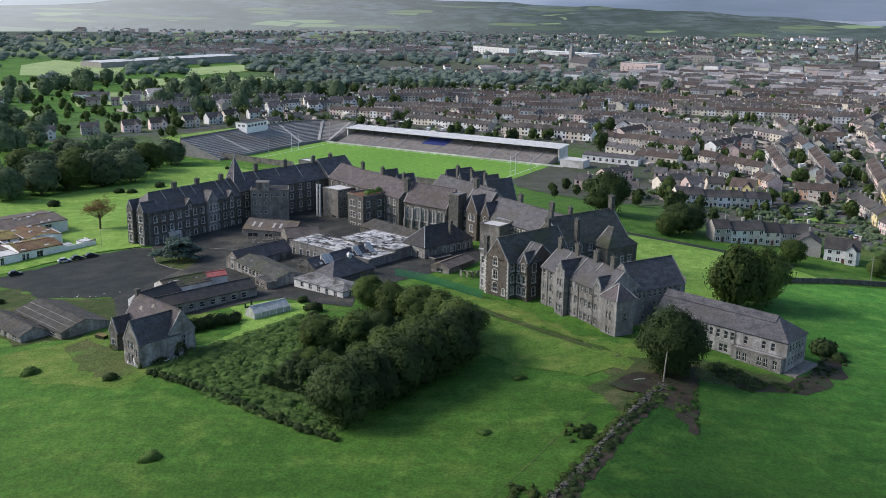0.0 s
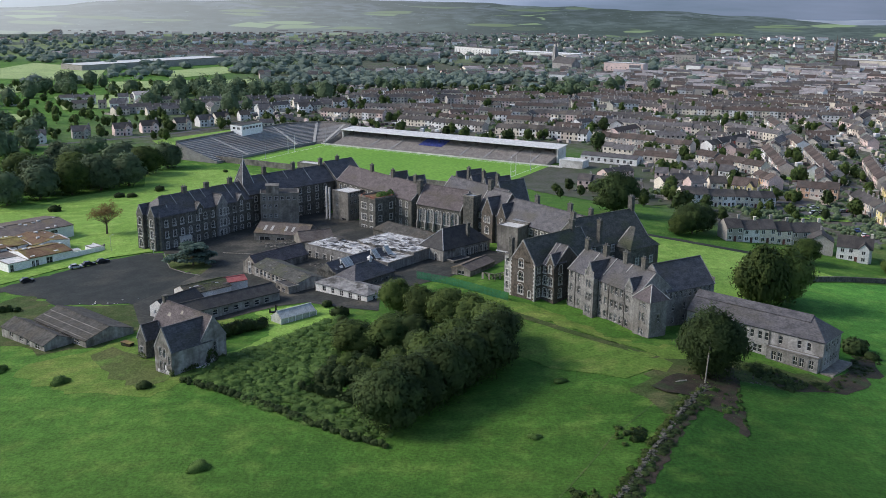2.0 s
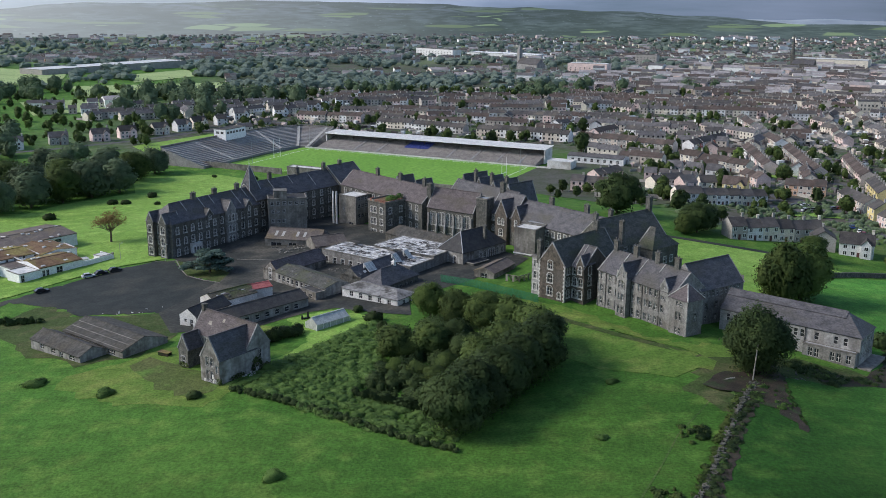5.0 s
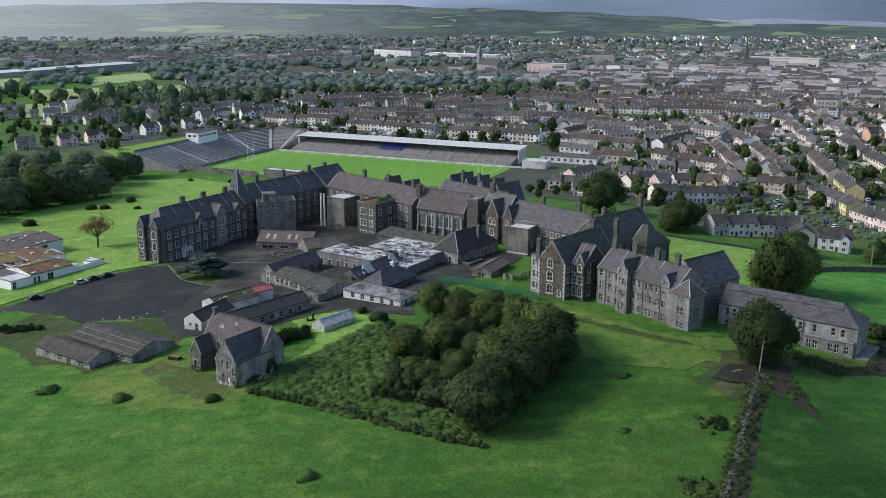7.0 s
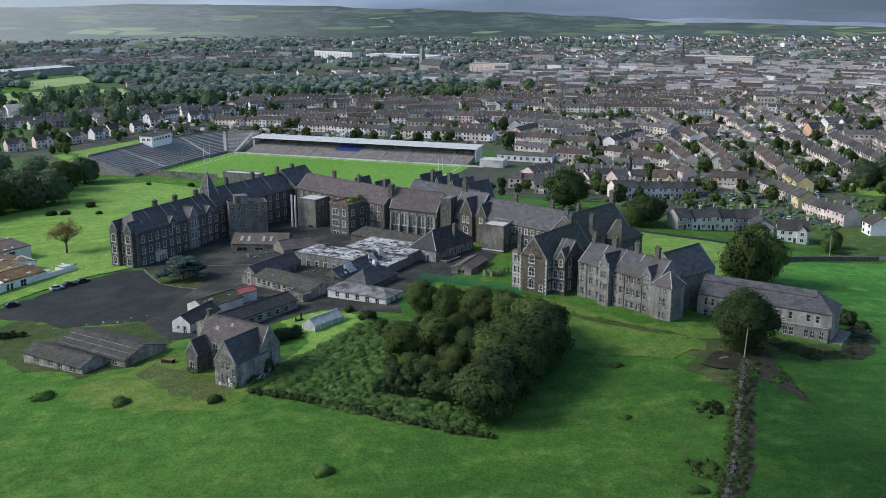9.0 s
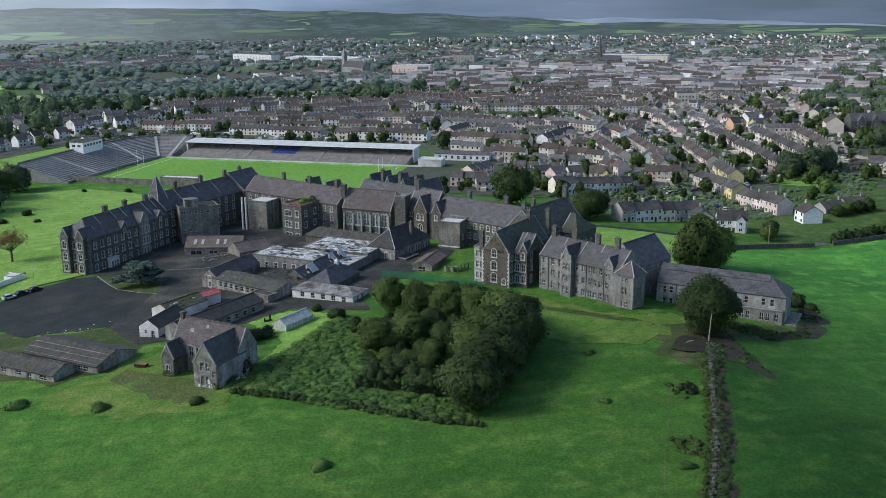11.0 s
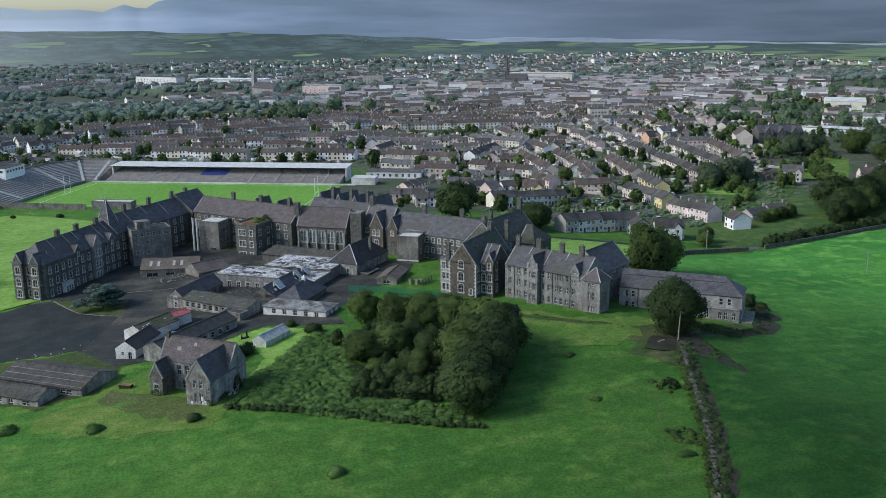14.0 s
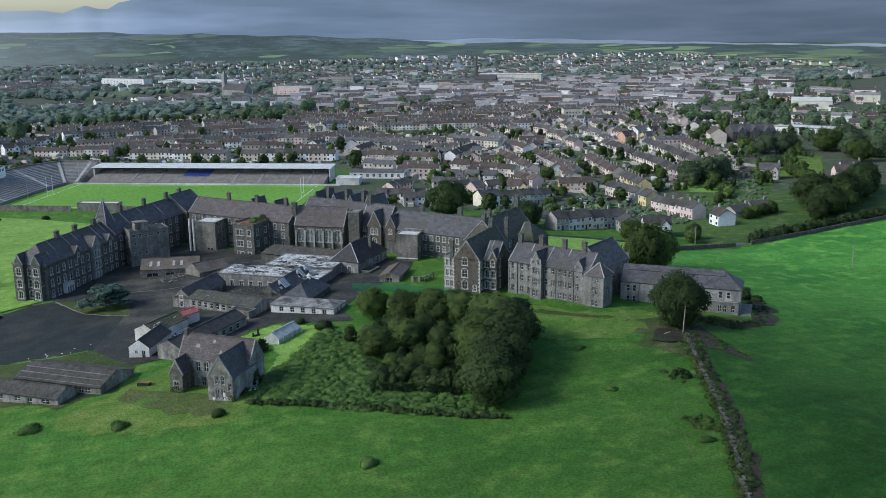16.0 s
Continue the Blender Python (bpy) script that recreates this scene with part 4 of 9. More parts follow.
def stadium():
    bm = bmesh.new()
    for i in range(16):
        a, b = -6 + 159 * i / 16, -6 + 159 * (i + 1) / 16
        face(bm, (a, -8, 0.25), (b, -8, 0.25), (b, -86, 0.25), (a, -86, 0.25))
    ob = link("pitch", mesh_of("pitch", bm, PITCH), None, SM)
    tagged(ob, "bright green playing field with white lines", "pitch", "", "structure")
    bm = bmesh.new()
    L0, L1, W0, W1 = 1, 148, -11, -82
    for a, b in (((L0, W0), (L1, W0)), ((L0, W1), (L1, W1))):
        box(bm, a[0], b[0], a[1] - 0.12, a[1] + 0.12, 0.25, 0.28)
    for u in (L0, L1):
        box(bm, u - 0.12, u + 0.12, W1, W0, 0.25, 0.28)
    tagged(link("pitch_markings", mesh_of("pitch_markings", bm, WHITE), None, SM), "white painted pitch lines", "markings", "", "structure")
    for u in (1, 148):
        g = thing("goal", "white steel goal with tall posts", "goal", SM @ Matrix.Translation((u, -46, 0.25)), "goals")
        for s in (-3.25, 3.25):
            bm = bmesh.new()
            bmesh.ops.create_cone(bm, segments=8, cap_ends=True, radius1=0.13, radius2=0.09, depth=11, matrix=Matrix.Translation((0, s, 5.5)))
            part("post", bm, WHITE, g)
        bm = bmesh.new()
        box(bm, -0.07, 0.07, -3.25, 3.25, 2.4, 2.6)
        part("crossbar", bm, WHITE, g)
    for u, v in ((2, -12), (2, -72), (151, -30)):
        g = thing("net_pole", "tall pale ball-stop pole", "pole", SM @ Matrix.Translation((u, v, 0)), "ball-stop poles")
        bm = bmesh.new()
        bmesh.ops.create_cone(bm, segments=6, cap_ends=True, radius1=0.16, radius2=0.08, depth=14, matrix=Matrix.Translation((0, 0, 7)))
        part("pole", bm, LEAD, g)
    # covered stand on the far side
    S = thing("covered_stand", "long grandstand with pale roof and seats", "grandstand", SM @ Matrix.Translation((10, 3, 0)))
    n = 20
    for i in range(n):
        bm = bmesh.new()
        box(bm, -6, 141, -9.5 + i * 1.28, -9.5 + (i + 1) * 1.28, -0.5, 1.2 + i * 0.27)
        part("step", bm, GREYSEAT, S)
    for i in range(8, 17):
        bm = bmesh.new()
        v, z = -9.5 + i * 1.28, 1.2 + i * 0.27
        box(bm, 51, 67, v + 0.35, v + 0.95, z + 0.02, z + 0.5)
        part("seat_tier", bm, BLUESEAT, S, "tier of blue seats")
    for u in (20, 36, 84, 100, 116, 130):
        bm = bmesh.new()
        slab(bm, [(u, -9.4, 1.26), (u + 1.4, -9.4, 1.26), (u + 1.4, 15.6, 6.62), (u, 15.6, 6.62)], 0.2)
        part("stairway", bm, CONC_STEP, S, "pale stairway")
    bm = bmesh.new()
    slab(bm, [(-8, 3, 8.5), (143, 3, 8.5), (143, 16.8, 9.2), (-8, 16.8, 9.2)], 0.3)
    part("roof", bm, PALE_METAL, S, "pale sheeted roof")
    bm = bmesh.new()
    box(bm, -8, 143, 2.75, 3.0, 8.1, 8.6)
    part("fascia", bm, WHITE, S)
    bm = bmesh.new()
    box(bm, -7, 142, 16.2, 16.6, -0.5, 8.8)
    part("back_wall", bm, CONCRETE, S)
    for u in (-7.4, 141.6):
        bm = bmesh.new()
        box(bm, u, u + 0.8, 3.2, 16.1, -0.5, 8.4)
        part("end_wall", bm, PLASTER, S)
    for i in range(12):
        bm = bmesh.new()
        u = -2 + i * 12.7
        box(bm, u - 0.2, u + 0.2, 7.8, 8.2, 3.5, 8.6)
        part("column", bm, CONCRETE, S)
    bm = bmesh.new()
    box(bm, -14, 151, -11.2, -10.9, 0, 1.1)
    part("pitch_wall", bm, PLASTER, S)
    # open terracing round the far end
    T = thing("terrace", "open concrete terracing with white stairways", "terrace", SM)
    path = [(-12, -98), (-12, -40), (-11, -16), (-8, -9), (-1, -7)]
    outs = [(-42, -98), (-42, -40), (-38, 0), (-24, 20), (-1, 22)]
    n = 15
    for k in range(n):
        bm = bmesh.new()
        z1 = 0.8 + 0.58 * (k + 1)
        f0, f1 = k / n, (k + 1) / n
        low, top = [], []
        inner = [Vector(a).lerp(Vector(b), f0) for a, b in zip(path, outs)]
        outer = [Vector(a).lerp(Vector(b), f1) for a, b in zip(path, outs)]
        for i in range(len(path) - 1):
            q = [inner[i], inner[i + 1], outer[i + 1], outer[i]]
            tp = [bm.verts.new((p.x, p.y, z1)) for p in q]
            bt = [bm.verts.new((p.x, p.y, -1)) for p in q]
            bm.faces.new(tp)
            for a in range(4):
                bm.faces.new((tp[a], bt[a], bt[(a + 1) % 4], tp[(a + 1) % 4]))
        part("step", bm, CONC_STEP, T)
    for f in (0.12, 0.42, 0.72, 0.95):
        i = min(int(f * 4), 3)
        a0, a1 = Vector(path[i]).lerp(Vector(path[i + 1]), f * 4 - i), Vector(outs[i]).lerp(Vector(outs[i + 1]), f * 4 - i)
        bm = bmesh.new()
        d = (a1 - a0).normalized()
        w = Vector((-d.y, d.x)) * 0.9
        slab(bm, [(*(a0 + w), 1.5), (*(a0 - w), 1.5), (*(a1 - w), 9.9), (*(a1 + w), 9.9)], 0.3)
        part("stairway", bm, KERB, T, "pale stairway")
    bm = bmesh.new()
    for a, b in zip(outs, outs[1:]):
        d = (Vector(b) - Vector(a)).normalized()
        w = Vector((-d.y, d.x)) * 0.4
        slab(bm, [(*(Vector(a) + w), 10.6), (*(Vector(a) - w), 10.6), (*(Vector(b) - w), 10.6), (*(Vector(b) + w), 10.6)], 10.5)
    part("back_wall", bm, CONCRETE, T)
    # press box
    B = thing("press_box", "white flat-roofed press box above the terrace", "press box", SM @ pose(-40, -36, 0, 0, 0, 0))
    flat_block(B, -4, 5, -12, 8, -1, 14.2, WHITE, FELT, {"right": grid(6, 20, [11.6], 2.2, 1.4, 1), "front": grid(2, 9, [11.6], 2.2, 1.4, 1)})
    # dugout on the near side
    D = thing("dugout", "low grey dugout with a pale flat roof", "dugout", SM @ Matrix.Translation((50, -88, 0)))
    flat_block(D, -11, 11, -3, 3, -1, 4.2, CONCRETE, PALE_METAL)
    W = thing("stadium_wall", "long grey boundary wall beside the pitch", "wall", SM)
    for u0, u1 in ((-45, 36), (64, 160)):
        bm = bmesh.new()
        box(bm, u0, u1, -92, -91.5, -1, 3.2)
        part("wall_panel", bm, CONCRETE, W)


stadium()


# ---- old hospital ----
def at(x, y, deg, z=None):
    return pose(x, y, gh(x, y) if z is None else z, 0, 0, deg)


def hospital():
    G = "old hospital ranges"
    # west wing
    H = thing("west_wing", "dark rubble-stone three-storey hospital wing with slate roof", "building", at(-101.4, 326.0, 51.7, -6.2), G)
    f = grid(12, 42, [1.2, 4.9, 8.7], 1.1, 2.0, 0.8)
    block(H, 0, 42, 0, 12.5, -1, 12.6, 18.0, STONE, SLATE, hips=(4.5, 0), wins={"front": f, "left": grid(3, 12.5, [1.2, 4.9, 8.7], 1.5, 2.1, 1)}, arched=True)
    gablet(H, 26.5, 4.4, -1.0, -1, 13.0, 16.4, STONE_LIGHT, SLATE, 7.2, {"front": [(2.2 + k, z, 1.0, 2.3) for z in (1.2, 5.0, 8.9) for k in (-0.8, 0.8)]}, True)
    for v in (3.0, 9.4):
        block(H, -1.4, 5.0, v - 1.7, v + 1.7, -1, 12.8, 15.8, STONE, SLATE, "u", (0, 0), {"left": [(1.7, 1.2, 1.6, 2.2), (1.7, 5.0, 1.6, 2.2), (1.7, 8.9, 1.6, 2.2)]}, True, over=0.2)
    for u in (15.5, 25.5, 36.5):
        chimney(H, u, 6.25, 17.2, 20.0, 1.8, 1.0)
    flat_block(H, 7.6, 11.8, -1.5, -0.02, -1, 4.2, PLASTER, LEAD, {"front": [(0.9 + 1.25 * i, 0.9, 0.9, 2.3) for i in range(3)]}, None, 0.2)
    for u, k in ((9.5, 0.55), (17.5, 0.8), (22.5, 0.5), (33.5, 0.8), (38.5, 0.55)):
        rake(H, u, 0, 6.25, 12.6, 18.0, k)
    gablet(H, 17.0, 3.2, -0.3, 11.0, 12.9, 15.0, STONE, SLATE, 5.0, {"front": [(1.6, 11.2, 0.8, 1.3)]}, True)
    gablet(H, 36.0, 3.2, -0.3, 11.0, 12.9, 15.0, STONE, SLATE, 5.0, {"front": [(1.6, 11.2, 0.8, 1.3)]}, True)
    dress(H, 0, 42, 0, (4.3, 8.2), (5.5, 12.2, 22.0, 33.0), 12.2, STONE)
    # spire tower
    T = thing("spire_tower", "square stone tower with slate pyramid spire", "tower", at(-79.5, 364, 49, -7), G)
    flat_block(T, -2.3, 2.3, -2.3, 2.3, -1, 17.6, STONE, SLATE, {"front": grid(1, 4.6, [13.6], 1.0, 2.4, 1), "left": grid(1, 4.6, [13.6], 1.0, 2.4, 1)}, TRIM, 0.2)
    bm = bmesh.new()
    vs = [bm.verts.new(p) for p in ((-2.7, -2.7, 17.7), (2.7, -2.7, 17.7), (2.7, 2.7, 17.7), (-2.7, 2.7, 17.7), (0, 0, 26.9))]
    for a in range(4):
        bm.faces.new((vs[a], vs[(a + 1) % 4], vs[4]))
    bm.faces.new(vs[:4][::-1])
    part("spire", bm, SLATE, T)
    hip_rolls(T, (-2.7, -2.7), (2.7, 2.7), (0, 0, 27.0), 17.8)
    bm = bmesh.new()
    tube(bm, [(0, 0, 26.6), (0, 0, 29.0)], [0.12, 0.03], 6)
    part("finial", bm, LEAD, T)
    # central range towards the stadium
    M = thing("central_range", "long slate-roofed stone range of the old hospital", "building", at(-75.3, 359.5, 45.8, -7.5), G)
    block(M, -2, 40, 0, 13, -1, 15.2, 20.6, STONE, SLATE, wins={"front": grid(9, 40, [1.5, 5.2, 8.9, 12.2], 1.1, 1.9, 1)}, arched=True)
    block(M, 40, 55, -1.5, 14.5, -1, 15.4, 21.8, STONE, SLATE, wins={"front": grid(4, 15, [1.5, 5.2, 8.9, 12.2], 1.2, 2.0, 1), "right": grid(4, 16, [1.5, 5.2, 8.9, 12.2], 1.2, 2.0, 1)}, arched=True)
    for u, k in ((9, 0.8), (19, 0.5), (29, 0.8)):
        rake(M, u, 0, 6.5, 15.2, 20.6, k)
    for u in (10, 24, 38, 47):
        chimney(M, u, 6.5, 20.0, 23.2, 1.5, 1.0)
    # second range, running back towards the hall
    N = thing("courtyard_range", "slate-roofed stone range closing the courtyard", "building", at(-46.2, 383.4, -52.7, -6), G)
    block(N, 0, 49.5, 0, 12, -1, 14.8, 19.8, STONE, SLATE_BROWN, wins={"front": grid(13, 49.5, [1.5, 5.0, 8.6, 11.8], 1.0, 1.8, 1)}, arched=True)
    for u in (16, 30, 44):
        chimney(N, u, 6, 19.0, 22.4, 1.4, 1.0)
    gablet(N, 26, 5, 7.5, 8, 15, 20.6, STONE, SLATE, 8, None)
    gablet(N, 37, 5, 7.5, 8, 15, 20.6, STONE, SLATE, 8, None)
    # dining hall with tall windows
    D = thing("dining_hall", "tall stone hall with arched windows and brown slates", "building", at(-14.3, 343.2, -38.5, -5.5), G)
    tall = [(2.6 + 3.6 * i + k, 7.4, 0.95, 4.4) for i in range(5) for k in (-0.62, 0.62)]
    block(D, 0, 19.6, 0, 10, -1, 13.6, 19.8, STONE, SLATE_BROWN, wins={"front": tall + [(2.6 + 3.6 * i, 2.4, 1.9, 2.0) for i in range(5)]}, arched=True, bars=2)
    for i in range(6):
        u = 0.75 + 3.62 * i
        bm = bmesh.new()
        box(bm, u - 0.3, u + 0.3, -0.95, -0.02, -1, 7.2)
        box(bm, u - 0.3, u + 0.3, -0.55, -0.02, 7.2, 11.6)
        slab(bm, [(u - 0.3, -0.98, 7.2), (u + 0.3, -0.98, 7.2), (u + 0.3, -0.5, 7.9), (u - 0.3, -0.5, 7.9)], 0.12)
        part("buttress", bm, ASHLAR, D)
    chimney(D, -0.9, 3.0, 10, 21.2, 1.8, 1.8)
    # stair turret between the hall and its neighbour
    flat_block(D, 22.2, 26.4, -2.2, 2.4, -1, 19.4, STONE, LEAD, {"front": [(2.1, z, 0.8, 1.5) for z in (2.5, 6.5)]}, TRIM, 0.5)
    # rear ranges with steep gables
    R = thing("rear_range", "steep slate gables behind the hall", "building", at(-6, 364, -55, -6), G)
    block(R, 0, 34, 0, 12, -1, 13.5, 19.5, STONE, SLATE, wins={})
    for u, w in ((3, 5), (12, 8), (20, 8), (28, 7)):
        gablet(R, u, w, 6, 4, 14, 21.6, STONE, SLATE, 12, None)
    for u in (8, 17, 25):
        chimney(R, u, 8, 19, 23.6, 1.3, 1.0)
    # north range and its gable
    K = thing("east_range", "two-storey stone range with long slate roof", "building", at(12.3, 319.5, -54.5, -3.5), G)
    w = grid(10, 38, [2.2, 6.2, 9.7], 1.0, 1.7, 6)
    block(K, 0, 42, 0, 12, -1, 12.4, 18.2, STONE, SLATE, wins={"front": w}, trim=TRIM)
    block(K, -10.6, 1.6, 0.3, 11, -1, 12.8, 19.6, STONE_BROWN, SLATE, "u", wins={"front": [(2.0, s, 0.9, 1.6) for s in (3.0, 6.6, 10.2)] + [(4.4, 10.2, 0.9, 1.6)]}, arched=True)
    gablet(K, -3.2, 5.8, -1.2, -1, 13.0, 18.2, STONE_BROWN, SLATE, 7.5, {"front": [(2.9 + k, 9.8, 0.9, 1.9) for k in (-0.95, 0.95)] + [(2.9, 6.0, 1.7, 1.9), (2.9, 2.0, 1.7, 1.9)]}, True)
    gablet(K, 3.4, 4.2, -0.5, 8, 13.0, 17.0, STONE_BROWN, SLATE, 6.5, {"front": [(2.1, 10.4, 0.9, 1.6)]}, True)
    chimney(K, -9.6, 5.6, 15, 22.4, 1.8, 1.3)
    chimney(K, 12, 7.5, 15, 20.4, 1.6, 1.0)
    chimney(K, 28, 7.0, 16, 20.6, 1.6, 1.0)
    # south-east block, brown gable
    B = thing("brown_gable_block", "brown rubble gabled block with pale window dressings", "building", at(11.6, 257.4, -48.5, 0.2), G)
    block(B, 0, 9.0, 0, 24, -1, 11.0, 17.0, STONE_BROWN, SLATE_MOSS, "v", wins={"front": [(4.0, s, 1.7, 2.2) for s in (2.0, 5.6)] + [(4.0, 9.4, 1.5, 2.0), (7.3, 1.6, 0.9, 1.6)], "right": [(1.6, s, 1.0, 1.9) for s in (2.0, 5.4, 8.6)]}, arched=True)
    for u in (0.0, 9.0):
        quoins(B, u, 0, 0.0, 10.8)
    flat_block(B, -3.6, -0.02, 1.5, 6, -1, 11.2, ASHLAR, LEAD, {"front": grid(2, 3.6, [1.8, 5.2, 8.4], 0.9, 2.0, 0.4), "left": grid(2, 4.5, [1.8, 5.2, 8.4], 1.0, 2.0, 0.5)}, TRIM)
    chimney(B, -0.6, 1.0, 10, 16.4, 1.2, 1.0)
    chimney(B, 4.5, 20, 15.5, 19.6, 1.4, 1.1)
    block(B, 9.0, 13.2, 3.0, 14, -1, 10.8, 15.6, STONE_BROWN, SLATE, "u", wins={"front": [(1.1 + 1.9 * i, s, 1.2, 2.0) for s in (2.0, 5.4) for i in range(2)] + [(1.1, 8.6, 1.2, 1.8)], "right": [(2.6, s, 1.2, 2.0) for s in (2.0, 5.6, 8.6)]}, arched=True)
    gablet(B, 12.0, 2.4, 2.7, 8.4, 11.6, 14.0, STONE_BROWN, SLATE, 5, {"front": [(1.2, 9.0, 0.9, 1.9)]}, True)
    rake(B, 10.4, 3.0, 8.5, 10.8, 15.6, 0.85)
    C = thing("cross_block", "tall gabled stone block with mossy slates", "building", at(26.6, 281, -54.5, -0.6), G)
    block(C, 0, 13.5, 0, 26, -1, 11.6, 18.6, STONE, SLATE_MOSS, "v", wins={"back": [(4.5, 4, 1.2, 2), (9, 4, 1.2, 2), (6.7, 9, 1.2, 2)], "right": grid(6, 26, [2, 5.6, 9], 1.1, 1.8, 1)})
    chimney(C, 6.7, 25.4, 5, 22.4, 1.6, 1.3)
    block(C, 13.5, 19.5, 12, 24, -1, 10.6, 15.4, STONE, SLATE_MOSS, "u", wins={"right": [(3 + 3 * i, z, 1.0, 1.8) for z in (2, 5.6) for i in range(3)]}, hips=(0, 4))
    chimney(C, 12.6, 6.0, 11, 18.6, 1.4, 1.0)
    chimney(C, 3.0, 12.0, 14, 19.5, 1.2, 1.0)
    chimney(C, 6.7, 1.0, 17, 20.5, 1.4, 1.0)
    # east wing of dressed stone with corner turret
    E = thing("east_wing", "light grey stone three-storey wing with slate roof", "building", at(26.2, 248.6, -60, 0.9), G)
    w1 = [(u, s, 0.95, 1.9) for s in (1.0, 4.5, 7.9) for u in (1.5, 4.6, 7.2)]
    w2 = [(u, s, 0.95, 1.9) for s in (1.0, 4.5, 7.9) for u in (13.0, 15.2, 17.6, 19.2, 21.0, 23.2)]
    block(E, 0, 27, 0, 11, -2, 10.2, 14.8, STONE_LIGHT, SLATE, wins={"front": w1 + w2}, trim=STONE_LIGHT)
    dress(E, 0, 8.4, 0, (4.0,), (0.25, 3.2, 8.2), 10.4)
    dress(E, 12.1, 26.0, 0, (4.0,), (12.4, 16.4, 22.2), 10.4)
    gablet(E, 23.8, 2.6, -0.25, 9.0, 11.2, 13.4, STONE_LIGHT, SLATE, 5, {"front": [(1.3, 10.9, 0.6, 1.0)]}, False, STONE_LIGHT)
    bm = bmesh.new()
    box(bm, -2.2, -0.02, 3.5, 9, -1, 10.4)
    part("recess", bm, STONE, E, "dark recessed link wall")
    gablet(E, 10.4, 3.6, -1.6, -2, 10.8, 14.4, STONE_LIGHT, SLATE, 7, {"front": [(1.8 + k, s, 0.8, 1.9) for s in (1.0, 4.5, 7.9) for k in (-0.6, 0.6)] + [(1.8, 11.2, 0.6, 1.2)]}, False, STONE_LIGHT)
    block(E, 16, 27.2, 9, 25.6, -2, 9.6, 15.2, STONE_LIGHT, SLATE, "v", wins={"right": grid(9, 16.6, [7.4], 0.9, 1.7, 1) + grid(4, 16.6, [1.0, 4.2], 0.9, 1.7, 1), "back": [(5.6, 4, 1.2, 2), (5.6, 9, 1, 2)]}, trim=STONE_LIGHT)
    flat_block(E, 26.6, 32.2, -0.9, 4.6, -2, 9.6, STONE_LIGHT, SLATE, {"front": [(2.9 + k, s, 0.8, h) for s, h in ((1.0, 1.6), (4.4, 2.2), (8.0, 1.2)) for k in (-0.5, 0.5)], "right": [(2.9, 4.4, 0.9, 2.0)]}, STONE_LIGHT, 0.15)
    bm = bmesh.new()
    vs = [bm.verts.new(p) for p in ((26.2, -1.3, 9.7), (32.6, -1.3, 9.7), (32.6, 5.0, 9.7), (26.2, 5.0, 9.7), (29.1, 1.9, 13.2), (29.7, 1.9, 13.2))]
    for q in ((0, 1, 5, 4), (1, 2, 5), (2, 3, 4, 5), (3, 0, 4), (3, 2, 1, 0)):
        bm.faces.new([vs[i] for i in q])
    part("turret_roof", bm, SLATE_BROWN, E)
    hip_rolls(E, (26.2, -1.3), (32.6, 5.0), (29.4, 1.9, 13.3), 9.8, TRIM)
    for u, v in ((0.9, 5.5), (8.2, 5.5), (16.0, 5.5), (22.6, 5.5)):
        chimney(E, u, v, 13.6, 17.4, 1.5, 0.9)
    for u, k in ((12.6, 0.8), (6.0, 0.4), (18.6, 0.4)):
        rake(E, u, 0, 5.5, 10.2, 14.8, k)
    quoins(E, 0, 0, 0, 10.0)
    # low wing
    L = thing("low_wing", "two-storey grey stone wing with plain slate roof", "building", at(52.6, 227.9, -43.5, -0.6), G)
    up = [(u, 4.3, 1.0, 1.9) for u in (2.2, 4.0, 15.2, 17.0, 19.0, 20.6, 24.0, 28.4, 30.6)]
    dn = [(u, 1.0, 1.0, 1.9) for u in (2.2, 4.0, 15.4, 18.0, 19.2, 23.2, 25.0, 28.6, 30.6)]
    block(L, 0, 34, 0, 10, -1, 7.2, 11.0, ASHLAR, SLATE, hips=(0, 5), wins={"front": up + dn, "right": grid(5, 10, [1.2, 4.4], 0.9, 1.8, 1)}, trim=None, bars=0, coping=False)
    bm = bmesh.new()
    for v in (3.2, 6.8):
        slab(bm, [(0.2, v, 10.0), (29.2, v, 10.0), (29.2, 5, 11.36), (0.2, 5, 11.36)][::1 if v < 5 else -1], 0.3)
    part("ridge_capping", bm, SLATE, L, "raised grey ridge capping")
    dress(L, 0, 21, 0, (3.5,), (5.4, 14.0, 21.3), 7.0, ASHLAR)
    flat_block(L, 21.5, 33.6, -1.6, -0.02, -1, 3.5, STONE_LIGHT, LEAD, {"front": [(u, 0.7, 1.1, 2.1) for u in (1.8, 3.3, 6.9, 8.4, 10.6)]}, None, 0.15)
    bm = bmesh.new()
    box(bm, 34, 37, -1, 10.5, -0.4, 0.25)
    part("plinth", bm, CONCRETE, L, "grey stone apron")
    # flat-roofed service towers
    rows4 = [1.5, 5.2, 8.8]
    T1 = thing("stair_tower", "brown concrete-rendered tower with brick roof tank", "tower", at(-72.0, 354.6, 8, -6.5), G)
    flat_block(T1, 0, 14.0, 0, 8.5, -1, 15.1, CONCRETE, FELT, {"front": [(1.6 + 2.0 * i, s, 1.0, 1.1) for s in (6.4, 10.0) for i in range(3)] + [(1.4 + 2.2 * i, 12.9, 1.2, 1.2) for i in range(6)], "left": [(2.0 + 2.2 * i, s, 1.0, 1.0) for s in (4.2, 7.8, 11.6) for i in range(3)]}, STONE_LIGHT, 0.35)
    bm = bmesh.new()
